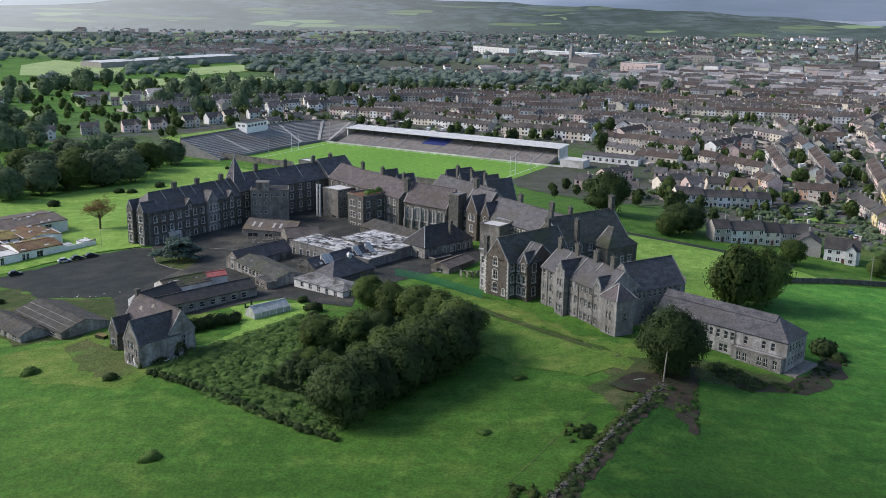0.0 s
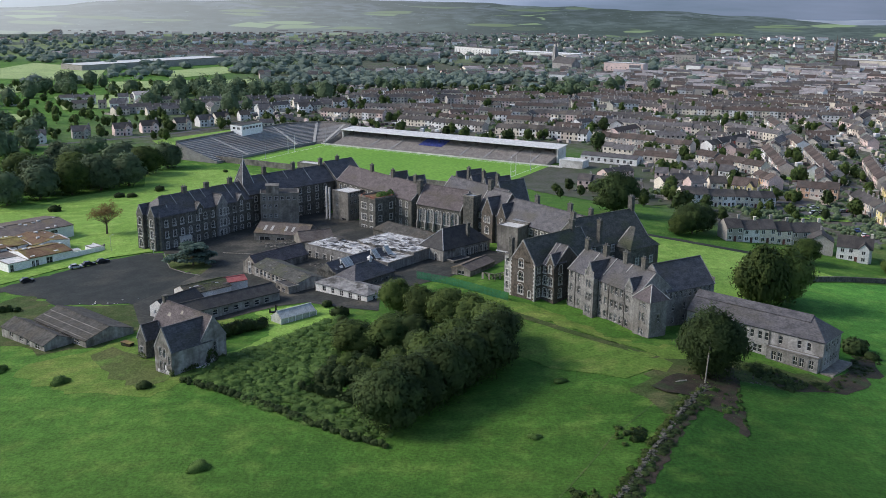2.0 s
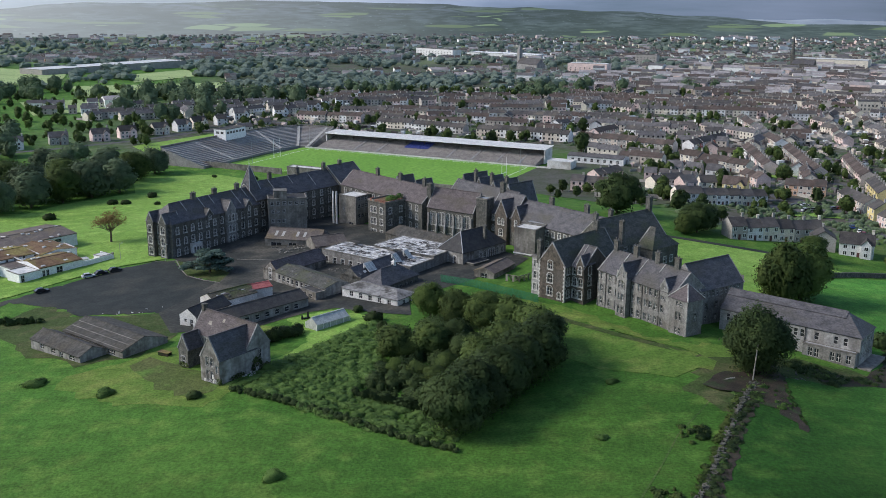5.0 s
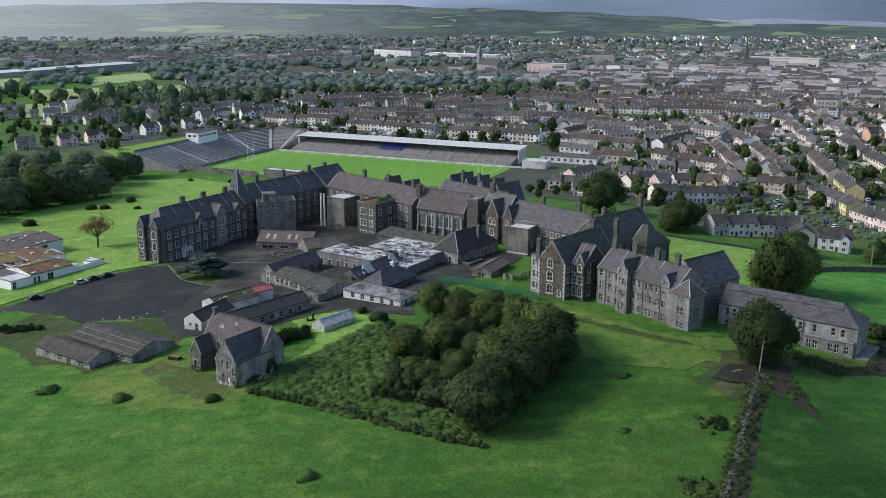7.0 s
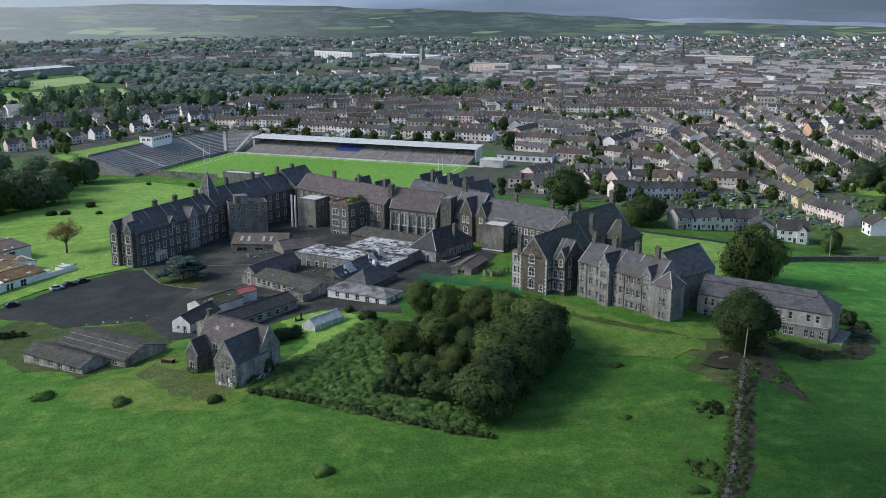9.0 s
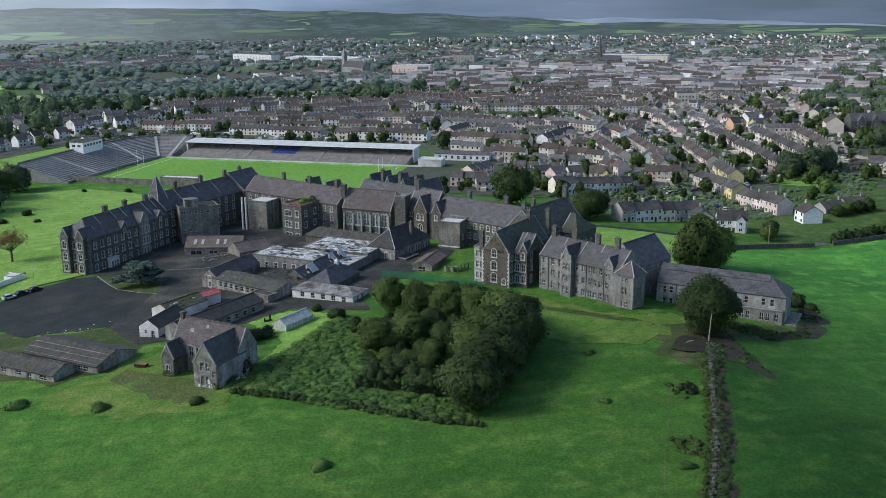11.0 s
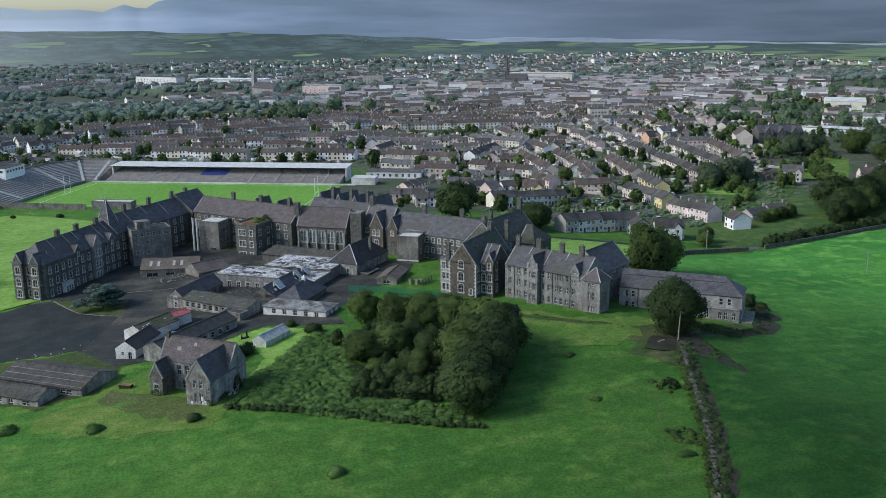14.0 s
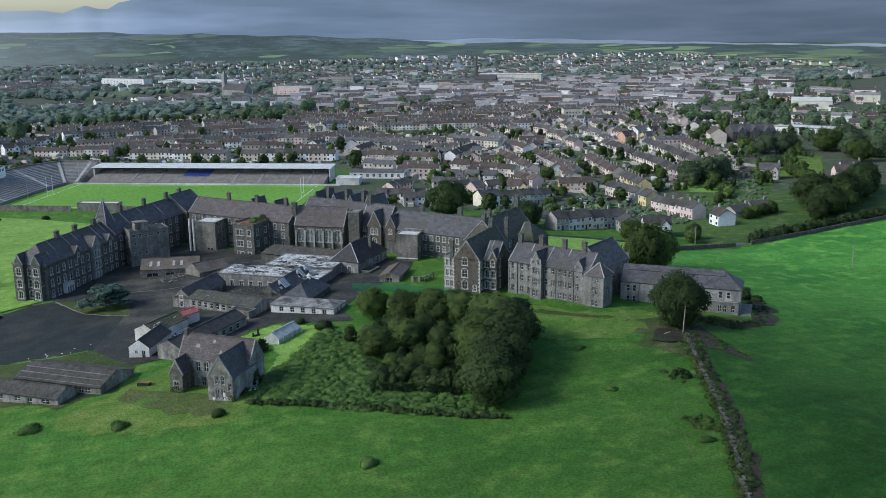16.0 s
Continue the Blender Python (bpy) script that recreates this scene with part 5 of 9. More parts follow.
    box(bm, 2.2, 6.8, 0.4, 4.6, 15.1, 17.9)
    part("tank_house", bm, DIRTY, T1, "stained tank house")
    bm = bmesh.new()
    box(bm, 2.0, 7.0, 0.2, 4.8, 17.9, 18.2)
    part("tank_roof", bm, CONCRETE, T1)
    T2 = thing("lift_tower", "grey rendered tower with pale flat roof", "tower", at(-46.6, 367.6, -42, -6), G)
    flat_block(T2, 0, 8.6, 0, 8.2, -1, 13.6, CONCRETE, PALE_METAL, {"front": [(2.5, 8, 1.0, 1.0), (6, 2, 2.4, 1.8)], "right": grid(3, 8, [5.4, 9.2, 12], 1.4, 1.6, 0.8)}, None, 0.3)
    for u in (-1.4, 0.3):
        bm = bmesh.new()
        bmesh.ops.create_cone(bm, segments=10, cap_ends=True, radius1=0.40, radius2=0.36, depth=16.5, matrix=Matrix.Translation((u, -1.8, 6.9)))
        part("flue_pipe", bm, PALE_METAL, T2, "tall metal flue")
    T3 = thing("red_roofed_tower", "stone tower with rusty red roof and weeds", "tower", at(-35.5, 351.8, -47, -5.5), G)
    flat_block(T3, 0, 9.2, 0, 11, -1, 14.2, STONE, RUST, {"front": [(u, s, 1.2, 2.1) for s in (1.8, 6.0, 10.2) for u in (2.2, 3.7, 7.0)], "right": [(u, s, 1.2, 2.1) for s in (1.8, 6.0, 10.2) for u in (2.4, 7.6)]}, TRIM, 0.6)
    rg = random.Random(6)
    for k in range(34):
        u, v = rg.choice(((rg.uniform(0.2, 8.2), rg.choice((-0.15, 10.75))), (rg.choice((-0.15, 8.95)), rg.uniform(0.2, 10.0))))
        bm = bmesh.new()
        box(bm, u, u + rg.uniform(0.4, 1.3) * (1 if v in (-0.15, 10.75) else 0.3), v, v + (0.4 if v in (-0.15, 10.75) else rg.uniform(0.4, 1.2)), 14.3, 14.85 + rg.uniform(0, 0.35))
        part("brick_rubble", bm, BRICKRED, T3, "crumbling red brick")
    link("weed_clump", leaf_cloud("weed_clump", [(6.5, 5.5, 15.0, 2.2, 2.4, 1.0), (7.6, 8.6, 15.3, 1.3, 1.4, 1.4), (4.0, 8.5, 14.8, 1.6, 1.4, 0.6)], 700, 0.3, SCRUB, 71), T3, None, "weeds on the roof")
    T4 = thing("water_tower", "blank rendered tower with pale capping", "tower", at(11.8, 305.4, -37, -3.0), G)
    flat_block(T4, 0, 7.6, 0, 6.4, -1, 12.0, CONCRETE, PALE_METAL, {"right": [(3.2, 5.8, 1.0, 1.6)]}, TRIM, 0.3)
    flat_block(T4, 0.6, 7.9, 6.5, 11.0, -1, 12.6, ASHLAR, LEAD, {"right": grid(2, 4.5, [2.2, 5.6, 9.0], 1.5, 2.2, 0.4), "front": [(6.8, 9.2, 0.6, 1.6)]}, TRIM, 0.2)
    bm = bmesh.new()
    box(bm, -0.15, 7.75, -0.25, -0.01, 3.6, 4.0)
    part("pale_band", bm, PLASTER, T4, "pale band at the base")


def lowbuildings():
    G = "low buildings of the yard"
    # lodge
    H = thing("gate_lodge", "ruined two-storey stone lodge with brown slate roof", "house", at(-76.2, 221.4, -42, -1.6), G)
    block(H, 0, 19, 0, 6.8, -1, 6.8, 11.6, LIMEWASH, SLATE_BROWN, wins={"front": [(5.2, 3.6, 1.2, 2.4), (7.4, 3.6, 1.2, 2.4), (9.6, 3.6, 1.2, 2.4), (6.5, 0.2, 1.2, 2.1)], "right": [(2.6, 3.7, 0.9, 2.0), (3.8, 3.7, 0.9, 2.0)]}, arched=True, trim=ASHLAR, over=0.2)
    block(H, 12.6, 18.98, -7.9, 3.2, -1, 6.2, 11.0, LIMEWASH, SLATE, "v", wins={"front": [(2.4, 0.8, 0.9, 2.4), (3.9, 0.8, 0.9, 2.4), (2.4, 4.4, 0.85, 1.9), (3.9, 4.4, 0.85, 1.9), (5.6, 3.2, 0.8, 1.7)], "left": [(2.5, 3.6, 0.9, 1.8)]}, arched=True, trim=ASHLAR, over=0.2)
    block(H, 0.4, 3.8, -4.6, 0, -1, 4.6, 7.6, STONE, SLATE, "v", trim=ASHLAR, wins={"front": [(1.7, 0.2, 1.2, 2.2)]})
    chimney(H, 0.6, 3.4, 10, 12.6, 0.9, 1.0, None, 0)
    rg = random.Random(23)
    for k in range(26):
        u, z = rg.choice((rg.uniform(13.0, 18.6), 19.02)), rg.uniform(-0.6, 1.6)
        v, d = (-7.96, 0.05) if u < 19 else (rg.uniform(0.4, 6.2), 0.0)
        w, h = rg.uniform(0.3, 1.0), rg.uniform(0.3, 1.3)
        bm = bmesh.new()
        if u < 19:
            box(bm, u - w / 2, u + w / 2, v, v + d, z, z + h)
        else:
            box(bm, 18.99, 19.05, v, v + w, z, z + h)
        part("plaster_patch", bm, PLASTER if k % 3 else STONE, H, "flaking plaster patch")
    link("ivy", leaf_cloud("ivy", [(18.6, -7.7, 0.6, 0.9, 0.5, 1.6), (15.6, -8.0, -0.1, 2.6, 0.5, 0.8), (19.1, -3.0, 0.4, 0.35, 2.4, 1.5), (19.1, 2.8, 1.6, 0.3, 1.6, 2.4), (19.1, 5.6, 0.6, 0.35, 1.2, 1.6), (0.2, -2.0, 0.8, 0.4, 1.8, 1.6), (2.2, -4.7, 0.2, 1.6, 0.4, 0.9)], 2600, 0.17, LEAF, 72), H, None, "ivy climbing the walls")
    for u0, v0, w, k in ((13.6, -5.2, 0.9, 0), (14.4, -1.6, 0.6, 0), (4.0, 1.4, 1.3, 1), (8.2, 2.2, 0.8, 1), (10.6, 0.8, 0.7, 1)):
        bm = bmesh.new()
        if k:
            slab(bm, [(u0, v0, 7.06 + 1.41 * v0), (u0 + w, v0, 7.06 + 1.41 * v0), (u0 + w * 0.8, v0 + 0.5, 7.06 + 1.41 * (v0 + 0.5)), (u0 + 0.1, v0 + 0.5, 7.06 + 1.41 * (v0 + 0.5))], 0.04)
        else:
            z = lambda u: 6.44 + 1.505 * (u - 12.6)
            slab(bm, [(u0, v0, z(u0)), (u0, v0 + w, z(u0)), (u0 + 0.5, v0 + w * 0.8, z(u0 + 0.5)), (u0 + 0.5, v0 + 0.1, z(u0 + 0.5))][::-1], 0.04)
        part("slipped_slate", bm, WOOD if k else LEAD, H, "bared patch of roof")
    # sheds by the field
    S = thing("large_shed", "long low shed with weathered ribbed roof", "shed", at(-112.6, 242.4, -41.5, -4.3), G)
    block(S, 0, 25, 0, 13, -1, 3.0, 5.0, LIMEWASH, CORR, wins={"front": [(14.0 + 1.8 * i, 1.2, 1.5, 1.3) for i in range(5)]}, trim=None, coping=False)
    for i in range(3):
        bm = bmesh.new()
        z = 3.28 + 0.615 * i
        slab(bm, [(0.5, 0.3 + 2.0 * i, z), (24.5, 0.3 + 2.0 * i, z), (24.5, 0.5 + 2.0 * i, z + 0.06), (0.5, 0.5 + 2.0 * i, z + 0.06)], 0.05)
        part("roof_strip", bm, CONCRETE, S, "pale flashing strip")
    S2 = thing("front_shed", "low block-built shed with ribbed roof", "shed", at(-119.6, 238.8, -41.5, -4.6), G)
    for i in range(2):
        bm = bmesh.new()
        z = 2.98 + 0.89 * i
        slab(bm, [(0.5, 0.9 + 2.0 * i, z), (21, 0.9 + 2.0 * i, z), (21, 1.2 + 2.0 * i, z + 0.13), (0.5, 1.2 + 2.0 * i, z + 0.13)], 0.05)
        part("roof_strip", bm, CONCRETE, S2, "pale flashing strip")
    block(S2, 0, 21.5, 0, 7.2, -1, 2.6, 4.2, LIMEWASH, CORR, wins={"front": [(5, 0.9, 1.8, 1.2), (10, 0.9, 1.8, 1.2), (13.5, 0.1, 1.4, 2.0), (18, 0.9, 2.2, 1.3)]}, trim=None, coping=False)
    # long low building behind the lodge
    A = thing("long_cottage_range", "long low rendered range with dark felt roof", "building", at(-73.5, 239.0, 42.5, -2.0), G)
    block(A, 0, 29.5, 0, 7, -1, 3.2, 4.9, LIMEWASH, FELT, wins={"front": [(3 + 3.2 * i, 0.9, 1.5, 1.4) for i in range(8)], "right": [(3.5, 0.9, 1.6, 1.4)]}, trim=None, bars=0, coping=False, axis="u")
    # white cottage gables
    Cc = thing("white_cottage", "small whitewashed gabled outbuilding with dark roof", "building", at(-84.8, 249.6, -32, -3.0), G)
    block(Cc, 0, 5.6, 0, 14, -0.6, 3.0, 4.9, PLASTER, FELT, "v", wins={"front": [(2.0, 1.2, 0.8, 0.9), (4.0, 0.05, 1.0, 2.1)]}, trim=None, coping=False)
    C2 = thing("collapsed_shed", "tumbledown shed with ribbed roof and rubble", "shed", at(-77, 258, 42, -2.6), G)
    block(C2, 0, 14, 0, 7, -1, 3.0, 4.6, PLASTER, MOSSROOF, wins={"front": [(4, 0.8, 1.6, 1.4)]}, trim=None, coping=False)
    rg = random.Random(13)
    for k in range(22):
        u, sd = rg.uniform(0.5, 12), rg.choice((0, 1))
        v = rg.uniform(0.3, 2.4) if sd == 0 else rg.uniform(4.4, 6.2)
        zz = 3.2 + 1.4 * (v / 3.5 if sd == 0 else (7 - v) / 3.5)
        bm = bmesh.new()
        w, d = rg.uniform(0.6, 2.0), rg.uniform(0.15, 0.7)
        dz = 0.4 * d * (1 if sd == 0 else -1)
        slab(bm, [(u, v, zz + 0.12), (u + w, v + rg.uniform(-0.2, 0.2), zz + 0.12), (u + w, v + d, zz + 0.16 + dz), (u, v + d, zz + 0.14 + dz)], 0.05)
        part("loose_sheet", bm, rg.choice((PALE_METAL, PLASTER, GREYROOF, GREYROOF, SLATE_MOSS)), C2, "loose roof sheet")
    Rr = thing("red_roofed_hut", "small hut with faded red sheet roof", "hut", at(-68.6, 267.5, 32, -2.4), G)
    block(Rr, 0, 7, 0, 4, -1, 3.4, 4.2, PLASTER, REDPAINT, trim=None, coping=False)
    # grey house and workshop
    Gh = thing("grey_house", "slated store with pale gable end", "building", at(-67.3, 290.5, -41, -3.0), G)
    block(Gh, 0, 6.4, 0, 21, -1, 3.4, 6.2, DIRTY, SLATE_BROWN, "v", wins={"front": [(3.1, 0.8, 0.9, 1.6), (3.1, 3.0, 0.8, 1.2)]}, trim=TRIM, coping=False)
    Wk = thing("workshop", "long grey workshop with mossy dark roof and porch", "building", at(-63.3, 286.3, -51, -2.4), G)
    block(Wk, 0, 25, 0, 9, -1, 3.4, 4.7, LIMEWASH, SLATE_MOSS, wins={"front": [(2.0 + 2.3 * i, 1.1, 1.3, 1.6) for i in range(8)] + [(20.4, 0.1, 1.4, 2.2)], "left": [(4.5, 1.1, 1.6, 1.6)]}, trim=None, bars=0, coping=False, over=0.4)
    flat_block(Wk, 18.8, 25.6, -3.6, -0.05, -1, 3.0, DIRTY, FELT, {"front": [(1.4, 0.1, 1.3, 2.2), (4.2, 0.9, 1.5, 1.4)], "left": [(1.6, 0.1, 1.2, 2.1)]}, None, 0.3)
    for i in range(5):
        bm = bmesh.new()
        u = 2.6 + 3.4 * i
        slab(bm, [(u, 0.3, 3.66), (u + 0.22, 0.3, 3.66), (u + 0.22, 4.3, 4.81), (u, 4.3, 4.81)], 0.05)
        part("roof_seam", bm, CORR, Wk, "grey roof seam")
    rg = random.Random(51)
    for k in range(14):
        u, v, w, d = rg.uniform(0.5, 22), rg.uniform(0.4, 3.4), rg.uniform(0.4, 1.4), rg.uniform(0.2, 0.6)
        z = 3.56 + v * 0.29
        bm = bmesh.new()
        slab(bm, [(u, v, z + 0.06), (u + w, v, z + 0.06), (u + w, v + d, z + 0.06 + d * 0.29), (u, v + d, z + 0.06 + d * 0.29)], 0.04)
        part("slipped_sheet", bm, rg.choice((GREYSHEET, CORR, MOSSROOF)), Wk)
    # white bungalow
    Wb = thing("white_bungalow", "low white rendered block with shallow pale roof", "building", at(-42.7, 267.2, -40, -1.5), G)
    block(Wb, 0, 20, 0, 8.4, -1, 2.9, 4.0, PLASTER, GREYSHEET, hips=(3.5, 3.5), wins={"front": [(3.4 + 3.4 * i, 0.9, 1.3, 1.5) for i in range(5)], "right": grid(2, 8.4, [0.9], 1.2, 1.4)}, trim=None, coping=False)
    # derelict building with torn sheeting
    D = thing("derelict_kitchens", "derelict flat-roofed stone block with torn white sheeting", "building", at(-50.3, 308.5, -40, -3.8), G)
    wn = [(2 + 3.4 * i, 1.6, 1.2, 2.0) for i in range(10)]
    flat_block(D, 0, 36, 0, 12, -1, 5.6, STONE_LIGHT, WHITEFELT, {"front": wn}, TRIM, 0.25)
    flat_block(D, 12, 36, 12, 27, -1, 6.4, STONE_LIGHT, WHITEFELT, {"left": grid(3, 15, [1.8], 1.2, 2.0)}, TRIM, 0.25)
    rng = random.Random(5)
    for i in range(330):
        bm = bmesh.new()
        u, v = rng.uniform(1.5, 33), rng.uniform(1, 24)
        if v > 11.5 and u < 13:
            continue
        z = 5.78 if v < 11.2 else 6.58
        a, w, d = rng.uniform(-0.5, 0.5), rng.uniform(0.4, 1.5), rng.uniform(0.3, 0.9)
        c, s = math.cos(a), math.sin(a)
        q = [(u + x * c - y * s, v + x * s + y * c, z + 0.25 + 0.3 * rng.random()) for x, y in ((-w, -d), (w, -d), (w, d), (-w, d))]
        if any(not (0.5 < x < 35.5 and 0.5 < y < 26.5) for x, y, _ in q):
            continue
        slab(bm, [(x, y, z + 0.02 + rng.random() * 0.22) for x, y, _ in q], 0.06)
        part("torn_sheet", bm, rng.choice((PALE_METAL, WHITEFELT, WHITEFELT, GREYSHEET, FELT)), D)
    # brown sheds at the foot of the towers
    F = thing("brown_shed", "open-sided brown sheet-roofed shed with pale rooflights", "shed", at(-71.5, 335.5, -15, -5.6), G)
    block(F, 0, 20, 0, 11, -1, 4.6, 7.2, CONCRETE, GREYROOF, wins={"front": [(4, 0.1, 4, 3.2), (10, 0.1, 3, 3.2)]}, trim=None, coping=False)
    for i in (0, 1, 3, 4):
        bm = bmesh.new()
        u = 3 + 2.6 * i
        slab(bm, [(u, 1.2, 5.42), (u + 0.9, 1.2, 5.42), (u + 0.9, 3.6, 6.56), (u, 3.6, 6.56)], 0.05)
        part("rooflight", bm, KERB, F)
    F2 = thing("lean_shed", "patched ribbed-roof shed beside the towers", "shed", at(-53.5, 322.5, 22, -5.0), G)
    block(F2, 0, 12, 0, 9, -1, 4.0, 6.4, CONCRETE, GREYROOF, trim=None, coping=False)
    # long low roof before the hall
    Lr = thing("linking_corridor", "low grey corridor building before the hall", "building", at(-29.5, 333.5, -46, -4.8), G)
    block(Lr, 0, 33, 0, 8, -1, 5.8, 8.2, STONE, CORR, hips=(3, 0), trim=None, coping=False)
    # laundry hall with steep dark roof
    B = thing("laundry_hall", "hall with steep dark hipped roof", "building", at(-9.3, 299.4, 42.5, -3.2), G)
    block(B, 0, 21, -5.2, 5.2, -1, 6.6, 11.6, LIMEWASH, FELT, "u", hips=(4.6, 6), wins={"front": [(8.6 + 2.1 * i, 1.6, 1.0, 3.6) for i in range(6)], "left": [(3.4, 1.8, 1.1, 3.0), (7.0, 1.8, 1.1, 3.0)]}, trim=TRIM, coping=False, arched=True)
    for v in (-5.5, 5.5):
        bm = bmesh.new()
        tube(bm, [(-0.3, v, 6.45), (4.6, 0, 11.8)], [0.14, 0.14], 5)
        part("hip_roll", bm, LEAD, B)
    chimney(B, 13.0, -3.0, 8, 12.6, 1.0, 1.0, None, 1)
    flat_block(B, 1.0, 8.0, -9.0, -5.24, -1, 3.4, STONE, FELT, {"front": [(1.5, 0.4, 1.0, 1.9), (4.0, 1.0, 1.4, 1.2)]}, None, 0.25)
    # slated monitor range with glazed dormers, beside the derelict block
    K = thing("kitchen_annex", "dark slate range with glazed roof dormers", "building", at(-37.5, 275.0, 50, -2.6), G)
    block(K, 0, 27, 0, 8, -1, 3.6, 6.6, STONE, SLATE, hips=(0, 3), trim=None, coping=False, wins={"left": [(4, 3.6, 1.2, 0.9)]})
    for u in (6.4, 19.0, 24.6):
        n = 3.6 if u < 8 else 2.2
        bm = bmesh.new()
        slab(bm, [(u - n / 2, 0.6, 5.0), (u + n / 2, 0.6, 5.0), (u + n / 2, 2.8, 7.3), (u - n / 2, 2.8, 7.3)], 0.1)
        box(bm, u - n / 2, u + n / 2, 2.6, 3.0, 4.6, 7.2)
        dm = part("roof_dormer", bm, PALE_METAL, K, "pale glazed roof dormer")
        for i in range(3):
            bm = bmesh.new()
            x = u - n / 2 + n * (i + 0.5) / 3
            slab(bm, [(x - n * 0.13, 0.8, 5.26), (x + n * 0.13, 0.8, 5.26), (x + n * 0.13, 2.6, 7.14), (x - n * 0.13, 2.6, 7.14)], 0.03)
            part("pane", bm, GREENHOUSE, dm)
    K2 = thing("slated_pavilion", "dark hipped slate pavilion with a vent turret", "building", at(-31.5, 266.5, 50, -2.2), G)
    block(K2, 0, 17, 0, 9, -1, 3.6, 7.0, STONE, SLATE, hips=(5, 4.5), trim=None, coping=False, wins={"front": [(9 + 2.4 * i, 0.8, 1.1, 1.5) for i in range(3)]})
    bm = bmesh.new()
    box(bm, 10.6, 11.6, 4.0, 5.0, 6.6, 7.9)
    bmesh.ops.create_cone(bm, segments=4, cap_ends=True, radius1=1.0, radius2=0.05, depth=0.8, matrix=Matrix.Translation((11.1, 4.5, 8.3)) @ Matrix.Rotation(math.pi / 4, 4, "Z"))
    part("vent_turret", bm, PALE_METAL, K2)
    rg = random.Random(31)
    for _ in range(16):
        bm = bmesh.new()
        u, v = rg.uniform(1, 26), rg.uniform(1.0, 3.0)
        z, w = 3.72 + 0.75 * v, rg.uniform(0.5, 1.4)
        slab(bm, [(u, v, z + 0.12), (u + w, v, z + 0.12), (u + w, v + 0.7, z + 0.66), (u, v + 0.7, z + 0.66)], 0.05)
        part("slipped_sheet", bm, rg.choice((GREYSHEET, SLATE, PALE_METAL, SLATE)), K)
    # huts by the blank tower
    U = thing("garden_hut", "low shed with grey-brown sheet roof", "hut", at(1.8, 277.4, 55, -0.9), G)
    block(U, 0, 14, 0, 6.6, -1, 2.7, 3.9, DIRTY, GREYROOF, wins={"left": [(3.3, 0.1, 2.2, 2.2)]}, trim=None, coping=False)
    Y = thing("board_fence", "grey weathered board fence beside the shed", "fence", at(5.0, 275.0, 0, 0.1), G)
    pts = [Vector((0, 0)), Vector((3.6, -2.2)), Vector((8.6, 1.8))]
    for a, b in zip(pts, pts[1:]):
        k = int((b - a).length / 0.62)
        for i in range(k):
            p, q = a.lerp(b, i / k), a.lerp(b, (i + 0.94) / k)
            n = Vector((-(q - p).y, (q - p).x)).normalized() * 0.03
            bm = bmesh.new()
            slab(bm, [(*(p - n), 2.2 - 0.06 * (i % 3)), (*(q - n), 2.2 - 0.06 * (i % 3)), (*(q + n), 2.2), (*(p + n), 2.2)], 2.8)
            part("board", bm, WOOD, Y)
    # greenhouse
    Q = thing("greenhouse", "dusty glass greenhouse with pale ridge", "greenhouse", at(-48.2, 236.6, 42, -0.9), G)
    for a in range(6):
        u = 11 * a / 5
        for v in (0, 4.4):
            bm = bmesh.new()
            box(bm, u - 0.08, u + 0.08, v, v + 0.1, -0.4, 1.6)
            part("post", bm, WHITE, Q)
    block(Q, 0.1, 10.9, 0.12, 4.38, -0.4, 1.6, 3.0, GREENHOUSE, GREENHOUSE, trim=None, coping=False, over=0.15, thick=0.06)
    # abandoned annex with mossy roof
    X = thing("white_annex", "derelict white single-storey annex with brown mossy roof", "building", at(-145.6, 306.3, 47.8, -7.8), G)
    low = [(1.2, 0.2, 1.2, 2.3), (8.6, 0.1, 1.0, 2.3), (10.0, 0.1, 1.0, 2.3), (14.2, 0.1, 2.2, 2.5)]
    small = [(1.5 + 2.6 * i, 2.4, 0.9, 0.9) for i in range(4)]
    block(X, 7, 22.4, 0.4, 14, -1, 3.5, 4.6, WHITE, RUST, wins={"front": [(q[0] - 7, *q[1:]) for q in low[1:]]}, trim=None, coping=False, over=0.5, thick=0.3)
    flat_block(X, 0, 7, 0, 7.5, -1, 2.9, WHITE, PALE_METAL, {"front": low[:1]}, None, 0.15)
    flat_block(X, 1.5, 7, 7.5, 16, -1, 3.1, WHITE, GREYROOF, None, None, 0.15)
    block(X, 15, 29, 14, 31, -1, 3.5, 4.5, WHITE, RUST, "v", trim=None, coping=False, over=0.5, thick=0.3)
    block(X, -14, 15, 16.4, 31, -1, 4.3, 5.2, WHITE, RUST, wins={"front": [(16 + 3.0 * i, 3.0, 0.9, 1.1) for i in range(4)]}, trim=None, coping=False, over=0.4, thick=0.3)
    block(X, 19, 40.5, 32.5, 53, -1, 3.9, 5.0, WHITE, GREYROOF, wins={"front": [(9, 1.4, 0.9, 1.3), (14, 1.8, 2.6, 1.2)], "right": small}, trim=None, coping=False, over=0.4, thick=0.3)
    block(X, -10, 19, 31, 50, -1, 3.9, 5.0, WHITE, GREYROOF, trim=None, coping=False, over=0.4, thick=0.3)
    rng = random.Random(3)
